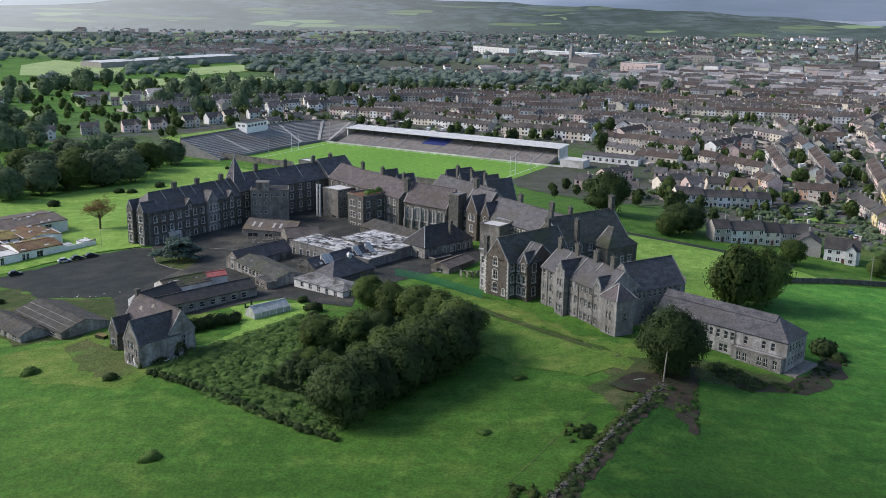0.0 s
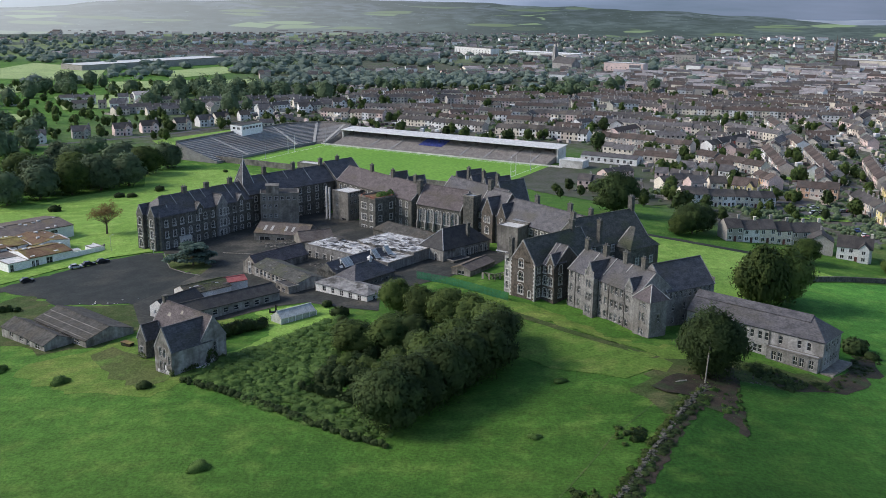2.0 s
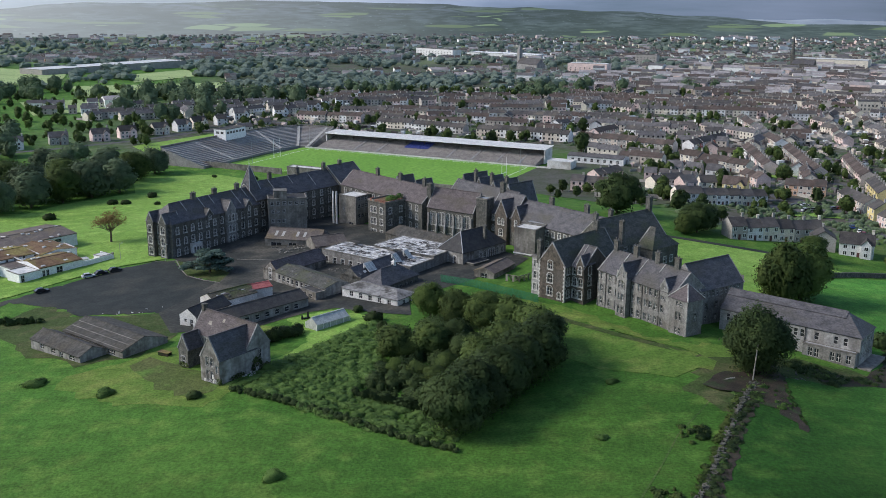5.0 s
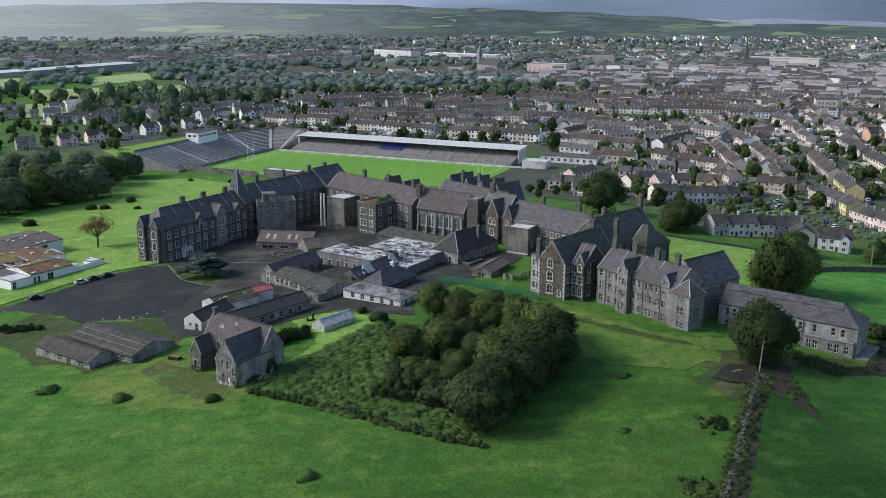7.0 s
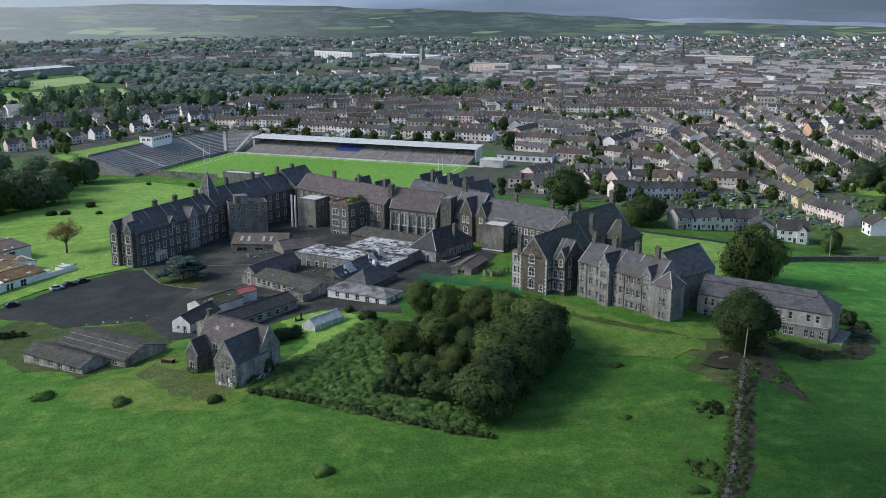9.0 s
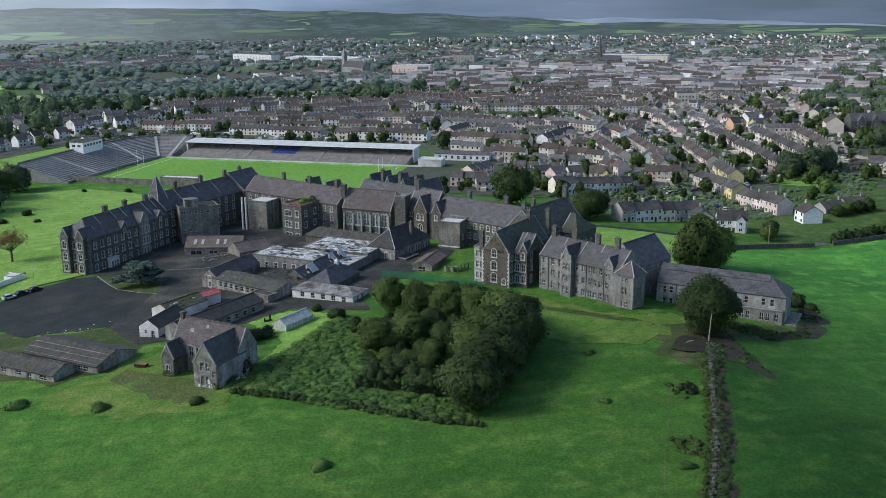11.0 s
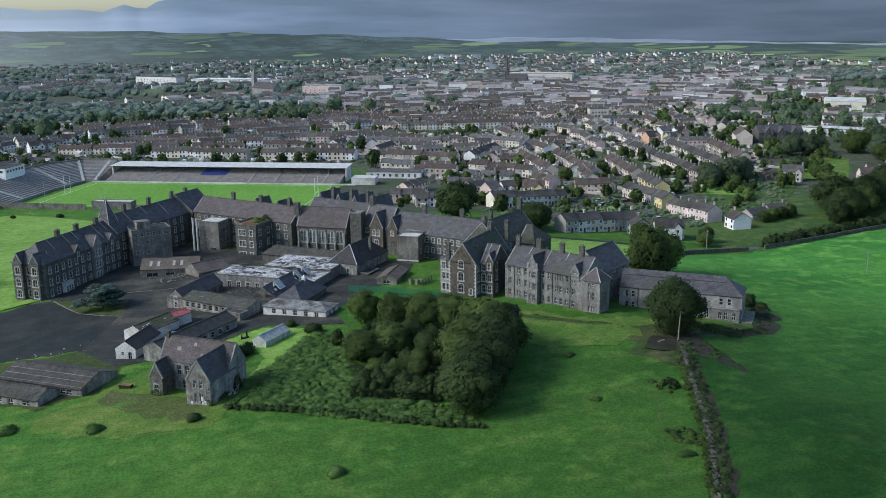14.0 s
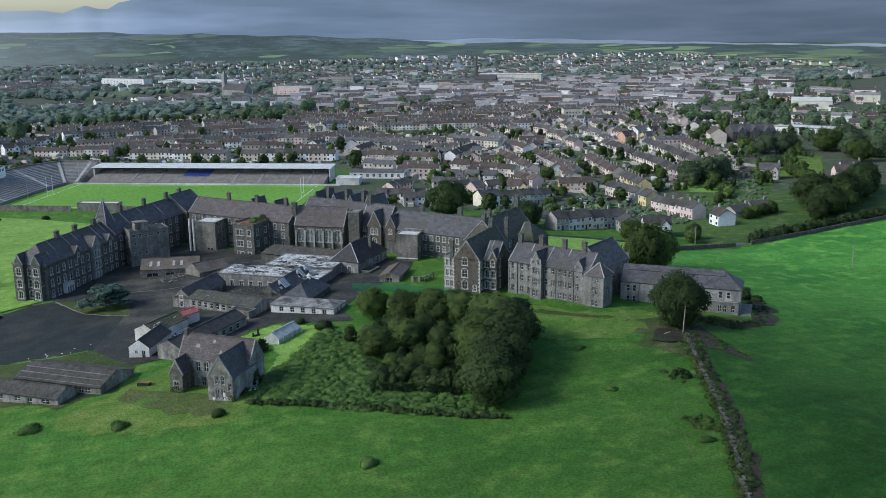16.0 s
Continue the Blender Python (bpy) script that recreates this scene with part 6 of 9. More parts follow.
    for u0, u1, v0, v1, ze, rise, axis in ((8, 22, 1, 13.5, 3.5, 1.1, 0), (16, 28, 15, 30, 3.5, 1.0, 1), (-4, 14, 17, 30, 4.3, 0.9, 0), (20, 39, 33, 52, 3.9, 1.1, 0)):
        for _ in range(7):
            u, v = rng.uniform(u0, u1), rng.uniform(v0, v1)
            q = (u - u0) / (u1 - u0) if axis else (v - v0) / (v1 - v0)
            z = ze + rise * (1 - abs(2 * q - 1))
            w, d = rng.uniform(0.3, 0.8), rng.uniform(0.3, 0.55)
            bm = bmesh.new()
            box(bm, u - w, u + w, v - d, v + d, z - 0.4, z + rng.uniform(0.3, 0.6))
            bmesh.ops.bevel(bm, geom=bm.edges[:], offset=0.06, segments=1, affect="EDGES")
            part("roof_vent", bm, PALE_METAL, X)
    for u0, u1, v0, v1, z0, z1 in ((7.2, 7.5, 7.4, 16, 4.0, 4.35), (15, 15.35, 14.2, 24, 4.3, 4.75), (22.2, 22.5, 0.2, 7.2, 3.6, 4.1), (28.9, 29.2, 14.5, 22, 3.6, 4.0)):
        bm = bmesh.new()
        slab(bm, [(u0, v0, z0), (u1, v0, z0), (u1, v1, z1 + 0.25), (u0, v1, z1 + 0.25)], 0.3)
        part("verge_board", bm, PALE_METAL, X)
    for u0, u1, v0, v1, z1 in ((22.4, 34.2, 0, 0.4, 2.6), (33.8, 34.2, 0.4, 7.5, 2.4)):
        bm = bmesh.new()
        box(bm, u0, u1, v0, v1, -1.5, z1)
        part("yard_wall", bm, WHITE, X, "white yard wall")
    flat_block(X, 29.4, 33.6, 0.5, 4.6, -1, 2.7, WHITE, PALE_METAL, None, None, 0.1)
    bm = bmesh.new()
    slab(bm, [(25.2, 5.0, 1.6), (28.0, 5.0, 1.6), (28.0, 7.0, 1.9), (25.2, 7.0, 1.9)], 0.15)
    box(bm, 25.3, 27.9, 5.1, 6.9, -1, 1.5)
    part("yard_store", bm, PALE_METAL, X, "pale low yard store")
    bm = bmesh.new()
    box(bm, 33.7, 34.3, -0.1, 0.5, 2.6, 3.3)
    part("gate_pier_cap", bm, DIRTY, X)


hospital()
lowbuildings()


# ---- trees and hedges ----
tree_proto("oak_a", 11, 6.4, 12000, 0.29, LEAF, 11, 0.0, 24)
tree_proto("oak_b", 11, 6.0, 12000, 0.29, LEAF, 12, 0.0, 24)
tree_proto("oak_c", 11, 5.6, 11000, 0.29, LEAF_BRIGHT, 13, 0.0, 24)
tree_proto("dark_a", 12, 6.4, 12500, 0.29, LEAF_DARK, 14, 0.0, 24)
tree_proto("dark_b", 12, 5.6, 11500, 0.29, LEAF_DARK, 15, 0.0, 24)
tree_proto("field_tree", 15.6, 6.4, 26000, 0.25, LEAF_DARK, 14, -0.04, 30)
tree_proto("belt_a", 12, 6.4, 6000, 0.44, LEAF_MID, 24, 0.0, 30)
tree_proto("belt_b", 12, 5.8, 5600, 0.44, LEAF_MID, 25, 0.0, 28)
tree_proto("town_a", 8, 3.4, 420, 0.75, LEAF, 16, 0.1, 9)
tree_proto("town_b", 8, 3.0, 420, 0.75, LEAF_DARK, 17, 0.1, 9)
tree_proto("town_c", 8, 3.2, 420, 0.75, LEAF_BRIGHT, 18, 0.1, 9)
bush_proto("shrub", [(0, 0, 0.7, 1.3, 1.3, 0.9), (0.8, 0.4, 0.6, 0.9, 0.9, 0.7), (-0.8, -0.3, 0.6, 0.9, 0.9, 0.7)], 1100, 0.2, LEAF_DARK, 21)
bush_proto("bramble", [(0, 0, 0.4, 1.8, 1.5, 0.7), (1.2, 0.5, 0.35, 1.2, 1.2, 0.6), (-1.1, 0.4, 0.3, 1.3, 1.0, 0.55), (0.2, -1.0, 0.3, 1.2, 1.0, 0.5)], 1500, 0.17, SCRUB, 22)

GT = "trees of the overgrown thicket"
for kind, x, y, s, w in (
    ("dark_a", -18.5, 171, 1.05, 0.95), ("dark_b", -13.5, 177.5, 1.02, 1.0), ("dark_a", -9, 184, 1.06, 0.95), ("dark_b", -5, 190.5, 1.06, 1.0), ("dark_a", -0.5, 196, 1.08, 0.95), ("dark_b", 3.0, 202, 1.06, 1.0),
    ("oak_a", 3.5, 209, 1.05, 0.95), ("oak_a", -11, 193, 1.0, 1.0), ("oak_b", -5, 203, 0.98, 1.0), ("oak_c", -19, 244, 0.86, 0.9), ("oak_a", -12.5, 236, 0.84, 1.0), ("oak_b", -6, 231.5, 0.86, 1.05), ("oak_a", 0, 226, 0.88, 1.0), ("oak_b", 4.5, 218.5, 0.9, 1.0),
    ("oak_b", -28.5, 215, 0.66, 1.35), ("oak_a", -20.5, 216, 0.7, 1.35), ("dark_b", -14, 219, 0.6, 1.1), ("dark_a", -13, 209, 0.55, 1.1),
    ("oak_c", -29, 203.5, 0.36, 1.1), ("oak_a", -24.5, 200, 0.36, 1.2), ("oak_b", -21, 195.5, 0.40, 1.1), ("oak_a", -18, 203, 0.42, 1.2), ("dark_b", -31.5, 227, 0.42, 0.75),
):
    plant(kind, x, y, "leafy broadleaved tree crowded in a thicket", s, None, GT, sxy=w)
plant("field_tree", 49.6, 196.4, "dark round tree beside the low wing", 1.0, 40, sxy=1.12)
plant("oak_a", 81.2, 256.8, "large spreading green tree on the lawn", 1.58, 70, sxy=0.82)
plant("oak_c", 89.5, 263.5, "pale green tree behind the lawn", 1.5, 20, sxy=0.9)
for i, (x, y, s) in enumerate(((-197, 430, 1.3), (-188, 445, 1.4), (-178, 458, 1.5), (-168, 470, 1.5), (-158, 482, 1.4), (-182, 480, 1.6), (-196, 462, 1.5), (-170, 500, 1.5), (-158, 515, 1.4), (-152, 535, 1.2), (-190, 500, 1.5), (-210, 480, 1.5), (-214, 444, 1.4), (-205, 520, 1.4), (-226, 466, 1.5), (-176, 530, 1.3))):
    plant(("belt_a", "belt_b", "oak_b")[i % 3], x, y, "tall dark tree at the lawn's edge", s, None, "belt of trees beside the lawn")
for x, y, s in ((-139, 467, 1.7), (-153, 449, 1.5), (-147, 449, 1.4), (-171, 416, 1.8), (-118, 522, 1.0), (-96, 515, 1.2), (-132, 445, 1.0)):
    plant("shrub", x, y, "rounded dark shrub on the lawn", s, None, "lawn shrubs", None, "shrub", "shrub")


def leafy_line(name, pts, width, height, size, material, per, seed, label, category, kind="", lumps=1.6):
    """A hedge or bank of growth along points, uneven in width and height."""
    rng = random.Random(seed)
    blobs = []
    P = [Vector(p) for p in pts]
    for a, b in zip(P, P[1:]):
        k = max(1, int((b - a).length / lumps))
        for i in range(k):
            p = a.lerp(b, (i + rng.random() * 0.6) / k)
            w, h = width * rng.uniform(0.6, 1.2) / 2, height * rng.uniform(0.6, 1.15)
            x, y = p.x + rng.uniform(-0.3, 0.3) * width, p.y + rng.uniform(-0.3, 0.3) * width
            blobs.append((x, y, gh(x, y) + h * 0.42, w, w, h * 0.58))
    me = leaf_cloud(name, blobs, int(len(blobs) * per), size, material, seed, core=0.8)
    return tagged(link(name, me), label, category, "", kind)


def growth(name, outline, n, r, h, size, material, per, seed, label, category="scrub"):
    """Low growth inside an outline."""
    rng = random.Random(seed)
    P = outline
    xs, ys = [p[0] for p in P], [p[1] for p in P]
    blobs = []
    while len(blobs) < n:
        x, y = rng.uniform(min(xs), max(xs)), rng.uniform(min(ys), max(ys))
        inside = False
        for (x1, y1), (x2, y2) in zip(P, P[1:] + P[:1]):
            if (y1 > y) != (y2 > y) and x < (x2 - x1) * (y - y1) / (y2 - y1) + x1:
                inside = not inside
        if inside:
            q, k = r * rng.uniform(0.4, 1.4), h * rng.uniform(0.4, 1.7)
            blobs.append((x, y, gh(x, y) + k * 0.3, q, q, k))
    me = leaf_cloud(name, blobs, n * per, size, material, seed, core=0.85)
    return tagged(link(name, me), label, category, "", "stuff")


# scrub bank and boundary hedges round the thicket
growth("bramble_bank", [(-64, 201), (-45, 184), (-38, 192), (-34, 205), (-31, 220), (-30, 232), (-34, 243), (-46, 226), (-58, 212)], 820, 1.7, 0.62, 0.22, SCRUB, 66, 31, "dense green bramble scrub on a bank")
growth("shaded_scrub", [(-45, 184), (-36, 176), (-20, 164.5), (-18, 172), (-22, 179), (-37, 191)], 190, 1.5, 0.45, 0.2, SCRUB, 80, 43, "shaded green scrub before the thicket hedge")
growth("understory", [(-37, 193), (-21, 181), (-12, 178), (-4, 196), (-2, 214), (-8, 230), (-20, 238), (-29, 227), (-33, 207)], 230, 1.9, 1.6, 0.26, LEAF_DARK, 190, 37, "dark shaded shrubs under the thicket trees")
growth("trampled_scrub", [(59, 206.5), (63.5, 206), (69, 199), (71.5, 196), (75, 196), (76, 192), (70.3, 193.1), (65, 189.5), (60.5, 197)], 120, 1.0, 0.6, 0.2, LEAF_DARK, 70, 39, "dark low scrub below the low wing")
growth("margin_scrub", [(77, 193), (90, 206.8), (97, 217), (94, 222), (90, 217), (80, 201), (77, 197.5)], 80, 0.9, 0.4, 0.18, LEAF_DARK, 55, 47, "dark weeds on churned soil beside the wing")
growth("pole_scrub", [(44, 188), (50, 186), (52, 178), (46, 174), (42, 181)], 34, 0.8, 0.5, 0.18, SCRUB, 70, 40, "ragged weeds round the field wall end")
leafy_line("boundary_hedge", [(-65, 200), (-50, 189), (-36, 176.5), (-25, 167), (-19, 163)], 1.6, 1.3, 0.17, LEAF_DARK, 140, 32, "dark overgrown hedge bank along the field", "hedge", "", 0.7)
leafy_line("thicket_hedge", [(-37.5, 192.8), (-33, 188.6), (-27, 184.4), (-21, 180)], 2.2, 1.8, 0.24, LEAF_DARK, 130, 38, "dark old hedge inside the thicket", "hedge", "", 0.8)
leafy_line("clipped_hedge", [(-63, 227.5), (-59, 231), (-53.5, 236.5)], 4.0, 3.3, 0.2, LEAF_DARK, 520, 33, "thick dark rounded hedge beside the lodge", "hedge", "", 0.8)
leafy_line("field_hedge", [(44, 186), (38.5, 178), (29.6, 161.8), (22.8, 149.6), (15.8, 138), (7, 124.6), (-2, 111)], 1.9, 0.9, 0.18, LEAF, 90, 34, "ragged bramble hedge along a field wall", "hedge")
leafy_line("field_hedge_dark", [(44, 182), (36.5, 170), (31.2, 160.6), (24.6, 148.6), (18.6, 137.4), (10, 124.6), (2, 113)], 2.6, 0.95, 0.18, LEAF_DARK, 95, 35, "dark brambles along a tumbled wall", "hedge", "", 1.2)
leafy_line("yard_hedge", [(-146, 268), (-134, 262), (-124, 261)], 3.0, 2.0, 0.32, LEAF_DARK, 150, 36, "dark hedge beside the yard lane", "hedge")
for x, y, s in ((-51.5, 157, 1.0), (16.5, 192, 0.7), (-92, 203, 1.1), (8, 165, 0.6), (26, 152, 0.6), (9, 134, 0.8), (-110, 212, 1.2), (66, 196, 0.7)):
    plant("bramble", x, y, "low green bramble clump in the field", s, None, "field brambles", None, "bramble", "bramble")
for x, y, s in ((-72, 197, 1.0), (-34, 243, 1.5), (-38, 252, 1.0), (92.5, 222, 2.3), (94.6, 217.5, 1.2)):
    plant("shrub", x, y, "dark rounded bush at the field edge", s, None, "field bushes", None, "shrub", "shrub")
draped("rough_ground", [(-104, 216), (-94, 222), (-84, 231), (-74, 238), (-64, 246), (-58, 240), (-62, 228), (-64, 214), (-62, 202), (-70, 192), (-88, 196), (-104, 208)], ROUGHGRASS, 0.06, 5, "rough yellowed grass round the lodge", "grass", ragged=1.2)
draped("lodge_earth", [(-91, 219), (-86, 225), (-79, 219), (-72, 210), (-66, 202), (-70, 197), (-76, 199), (-84, 207)], WORNEARTH, 0.12, 2.5, "bare brown earth and weeds before the lodge", "soil", ragged=1.6)
draped("lodge_lawn", [(-60, 214), (-54, 221), (-50, 229), (-52, 237), (-57, 248), (-46, 254), (-34, 247), (-30, 244), (-36, 240), (-46, 226), (-57, 211)], LAWN, 0.10, 5, "bright lawn beside the greenhouse", "lawn", ragged=0.5)
draped("bare_soil", [(35.2, 187), (38, 191), (42.5, 195), (46.5, 195.5), (47, 190), (45, 186), (41.4, 182.6), (37.2, 183)], SOIL, 0.40, 2, "trampled bare earth beside the log", "soil", ragged=0.8)
draped("wall_margin", [(44.5, 186), (47.5, 181), (43, 178.5), (36.5, 167), (33.2, 160.6), (26, 147), (20.6, 137.6), (12, 124), (2, 110), (-2, 110), (8.4, 124), (17.2, 137.6), (23.6, 148.7), (30.4, 160.7), (39.2, 176.8)], SOIL, 0.36, 3, "dark bare margin along the field wall", "soil", ragged=0.7)
growth("soil_weeds", [(36, 187), (44, 196), (57, 200), (57, 190), (51, 177), (46, 169), (45, 178), (38, 182)], 90, 0.8, 0.22, 0.18, SCRUB, 28, 44, "weeds scattered over bare soil")
growth("bramble_patch", [(24, 168), (28.4, 167.4), (28, 163.4), (25, 159.6), (21.8, 161)], 30, 0.9, 0.4, 0.18, LEAF, 60, 45, "dark bramble patch beside the field wall")
growth("bramble_patch", [(12, 145), (15.6, 144), (15.4, 140), (12.6, 137.6), (10.6, 140)], 24, 0.8, 0.4, 0.18, LEAF, 60, 46, "dark bramble patch beside the field wall")
# Worn grass whose dark colour also stands for the tree's shade.
draped("worn_grass", [(30, 184), (40, 203), (58, 210), (76, 200), (88, 186), (76, 178), (60, 180), (52, 170), (44, 166), (38, 172)], DULLGRASS, 0.07, 4, "worn rough grass round bare earth", "grass", ragged=2.0)
draped("soil_track", [(48, 199), (57, 202), (55.4, 195), (53, 187), (50.8, 180.3), (48.7, 171.3), (47.4, 164), (46.2, 165.5), (45.2, 174), (42.6, 178), (43.6, 182), (46.5, 187)], SOIL, 0.41, 2, "muddy cattle track below the tree", "track", ragged=0.9)
leafy_line("track_hedge", [(55.2, 195), (52.8, 187), (51.0, 180.3), (49.0, 171.3), (48.2, 166)], 0.9, 0.6, 0.18, LEAF_DARK, 55, 48, "low dark growth beside the muddy track", "hedge", "", 0.9)
growth("track_weeds", [(46, 197), (54, 195), (51, 183), (48, 172), (45.6, 172), (43.6, 180)], 46, 0.7, 0.25, 0.17, SCRUB, 30, 49, "sparse weeds on bare soil")
draped("churned_soil", [(62, 196), (66, 200), (72, 195), (77, 197.5), (81, 202), (91, 218), (96, 219), (91, 206), (84, 197), (77, 191.5), (70, 191.5), (64, 191)], SOIL, 0.36, 3, "dark churned soil round the wing end", "soil", ragged=1.2)
strip("wheel_track", [(36, 183), (30.8, 175.8), (22.4, 164.7), (15.5, 152.4), (8.3, 140.5), (1, 127)], 0.35, FALLOW, 0.05, "worn wheel track in grass", "track")
draped("tussock_meadow", [(-8, 249), (6, 244), (22, 226), (34, 211), (43, 204), (40, 198), (30, 193.5), (19, 196), (12, 205), (9, 216), (4, 228), (-6, 240)], TUSSOCK, 0.10, 3, "yellowed tussocky grass below the wing", "grass", ragged=2.4)
draped("meadow_strip", [(-20, 262), (0, 262), (10, 254), (25, 240), (42, 214), (50, 216), (58, 204), (46, 200), (20, 232), (8, 246), (-12, 252)], ROUGHGRASS, 0.06, 6, "rough strip of grass below the east wing", "grass", ragged=1.2)
strip("sunken_fence", [(-6, 258), (8, 244), (22, 226), (34, 212), (40, 205)], 2.4, DULLGRASS, 0.16, "sunken strip of dark rough growth", "ditch")


def cedar(x, y):
    rng = random.Random(4)
    t = thing("cedar_tree", "blue-green cedar with flat layered boughs", "tree", at(x, y, 20))
    bm = bmesh.new()
    tube(bm, [(0, 0, -0.3), (0, 0, 3), (0.2, 0, 6.5)], [0.45, 0.35, 0.12])
    blobs = []
    for i in range(60):
        a, k = rng.random() * 6.28, rng.random()
        z = 1.6 + 5.6 * k
        d = (8.6 - 5.6 * k) * (0.4 + 0.6 * rng.random())
        blobs.append((d * math.cos(a), d * math.sin(a), z, 1.7, 1.7, 0.45))
        tube(bm, [(0, 0, z - 0.3), (d * math.cos(a), d * math.sin(a), z)], [0.12, 0.05], 5)
    part("trunk", bm, BARK, t)
    link("crown", leaf_cloud("crown", blobs, 6500, 0.40, LEAF_BLUE, 41), t)


cedar(-85.5, 303)


def autumn_tree(x, y):
    rng = random.Random(9)
    t = thing("autumn_tree", "small tree with thin turning leaves", "tree", at(x, y, 0))
    bm = bmesh.new()
    tube(bm, [(0, 0, -0.3), (0.1, 0, 3.0), (0, 0.2, 6.0)], [0.48, 0.38, 0.25])
    blobs = []
    for i in range(26):
        a, e = 2.4 * i + rng.uniform(-0.4, 0.4), rng.uniform(0.35, 1.5)
        p = Vector((0, 0, 3.6 + 2 * rng.random()))
        d = Vector((math.cos(a) * math.cos(e), math.sin(a) * math.cos(e), math.sin(e)))
        ln = rng.uniform(4.6, 6.2) + 2.2 * math.sin(e)
        q = p + d * ln * 0.55
        tip = p + d * ln + Vector((0, 0, -0.3))
        tube(bm, [p, q, tip], [0.12, 0.07, 0.02], 5)
        for _ in range(3):
            s = q + Vector((rng.uniform(-1, 1), rng.uniform(-1, 1), rng.uniform(0.2, 1.2))) * 2.0
            tube(bm, [q, s], [0.05, 0.015], 4)
            blobs.append((*s, 1.3, 1.3, 1.0))
        blobs.append((*tip, 1.3, 1.3, 1.0))
    part("trunk", bm, BARK, t)
    link("crown", leaf_cloud("crown", blobs, 3200, 0.2, LEAF_RUST, 43), t)


autumn_tree(-130.5, 359)


def utility_pole(x, y, h, lean, label):
    t = thing("utility_pole", label, "pole", at(x, y, 0))
    bm = bmesh.new()
    tube(bm, [(0, 0, -0.5), (lean, 0, h)], [0.17, 0.12], 8)
    part("pole", bm, WOOD, t)
    bm = bmesh.new()
    box(bm, lean - 0.7, lean + 0.7, -0.06, 0.06, h - 0.9, h - 0.75)
    part("crossarm", bm, WOOD, t)


utility_pole(46.6, 190.5, 9.4, 0.5, "leaning grey timber pole beside the tree")
utility_pole(139, 303, 8.5, 0, "thin timber pole at the field boundary")
utility_pole(168, 250, 9, 0, "thin timber pole standing in the field")
for i, (x, y) in enumerate(((-120, 330), (-103.5, 323), (-98, 372))):
    t = thing("lamp_post", "thin grey lamp post on the lawn", "lamp", at(x, y, 0), "lamp posts")
    bm = bmesh.new()
    tube(bm, [(0, 0, -0.2), (0, 0, 5.5), (0.7, 0, 5.9)], [0.08, 0.06, 0.05], 6)
    part("pole", bm, LEAD, t)
    bm = bmesh.new()
    box(bm, 0.6, 1.2, -0.12, 0.12, 5.82, 5.98)
    part("lamp_head", bm, LEAD, t)

# tumbled field wall, log, boundary walls


def tumbled_wall(name, pts, width, height, seed, label):
    """Loose stones heaped along a line, fallen lower and wider in places."""
    rng = np.random.default_rng(seed)
    P = [Vector(p) for p in pts]
    cube = np.array([(a, b, c) for a in (-1, 1) for b in (-1, 1) for c in (-1, 1)], float)
    quads = np.array([(0, 1, 3, 2), (4, 6, 7, 5), (0, 4, 5, 1), (2, 3, 7, 6), (0, 2, 6, 4), (1, 5, 7, 3)])
    V, Q = [], []
    for a, b in zip(P, P[1:]):
        d = (b - a).normalized()
        n = Vector((-d.y, d.x))
        for _ in range(int((b - a).length * 6)):
            p = a.lerp(b, rng.random())
            fall = 0.45 + 0.55 * noise.noise(Vector((p.x * 0.16, p.y * 0.16, 2)))
            up = rng.random()
            side = rng.normal() * width * (0.30 + 0.55 * (1 - fall)) * (1.1 - up * 0.8)
            x, y = p.x + n.x * side, p.y + n.y * side
            k = rng.uniform(0.12, 0.30, 3) * (1.2, 1.0, 0.75)
            turn = rng.random() * 6.28
            c, e = math.cos(turn), math.sin(turn)
            v = cube * k * rng.uniform(0.75, 1.1, (8, 3))
            z = gh(x, y) + 0.33 + up * height * max(fall, 0.25)
            Q.append(quads + 8 * len(V))
            V.append(np.stack([v[:, 0] * c - v[:, 1] * e + x, v[:, 0] * e + v[:, 1] * c + y, v[:, 2] + z], 1))
    me = bpy.data.meshes.new(name)
    me.from_pydata(np.concatenate(V).tolist(), [], np.concatenate(Q).tolist())
    me.materials.append(FIELDSTONE)
    return tagged(link(name, me), label, "wall", "", "stuff")


FIELDSTONE = mat("lichened_field_stone", (0.046, 0.048, 0.038), (0.135, 0.130, 0.108), 0.9, c=(0.030, 0.038, 0.018), bump=0.5, cscale=0.3)
tumbled_wall("field_wall", [(46.6, 189.5), (38.9, 176.8), (30.0, 160.7), (23.2, 148.7), (16.7, 137.6), (8, 124), (-2, 109)], 0.9, 0.75, 77, "tumbled dry stone field wall with brambles")
strip("yard_kerb", [(-107, 323.4), (-99.6, 322.2), (-95.5, 309), (-92.4, 301.1), (-86, 294), (-80.6, 289.8)], 0.3, CONCRETE, 0, "pale kerb stones round the car park", "kerb", 0.22)
t = thing("log", "bleached fallen log on bare soil", "log", at(41.3, 190.3, 25))
bm = bmesh.new()
tube(bm, [(-1.6, 0, 0.3), (0, 0.1, 0.35), (1.7, 0, 0.3)], [0.22, 0.26, 0.2], 8)
part("trunk", bm, WOOD, t)
t = thing("garden_pump", "black iron garden machine on gravel", "machine", at(-51.5, 247.5, 30))
bm = bmesh.new()
box(bm, -0.9, 0.9, -0.3, 0.3, 0, 0.5)
bmesh.ops.create_cone(bm, segments=10, cap_ends=True, radius1=0.3, radius2=0.22, depth=1.8, matrix=Matrix.Translation((0.4, 0, 1.2)))
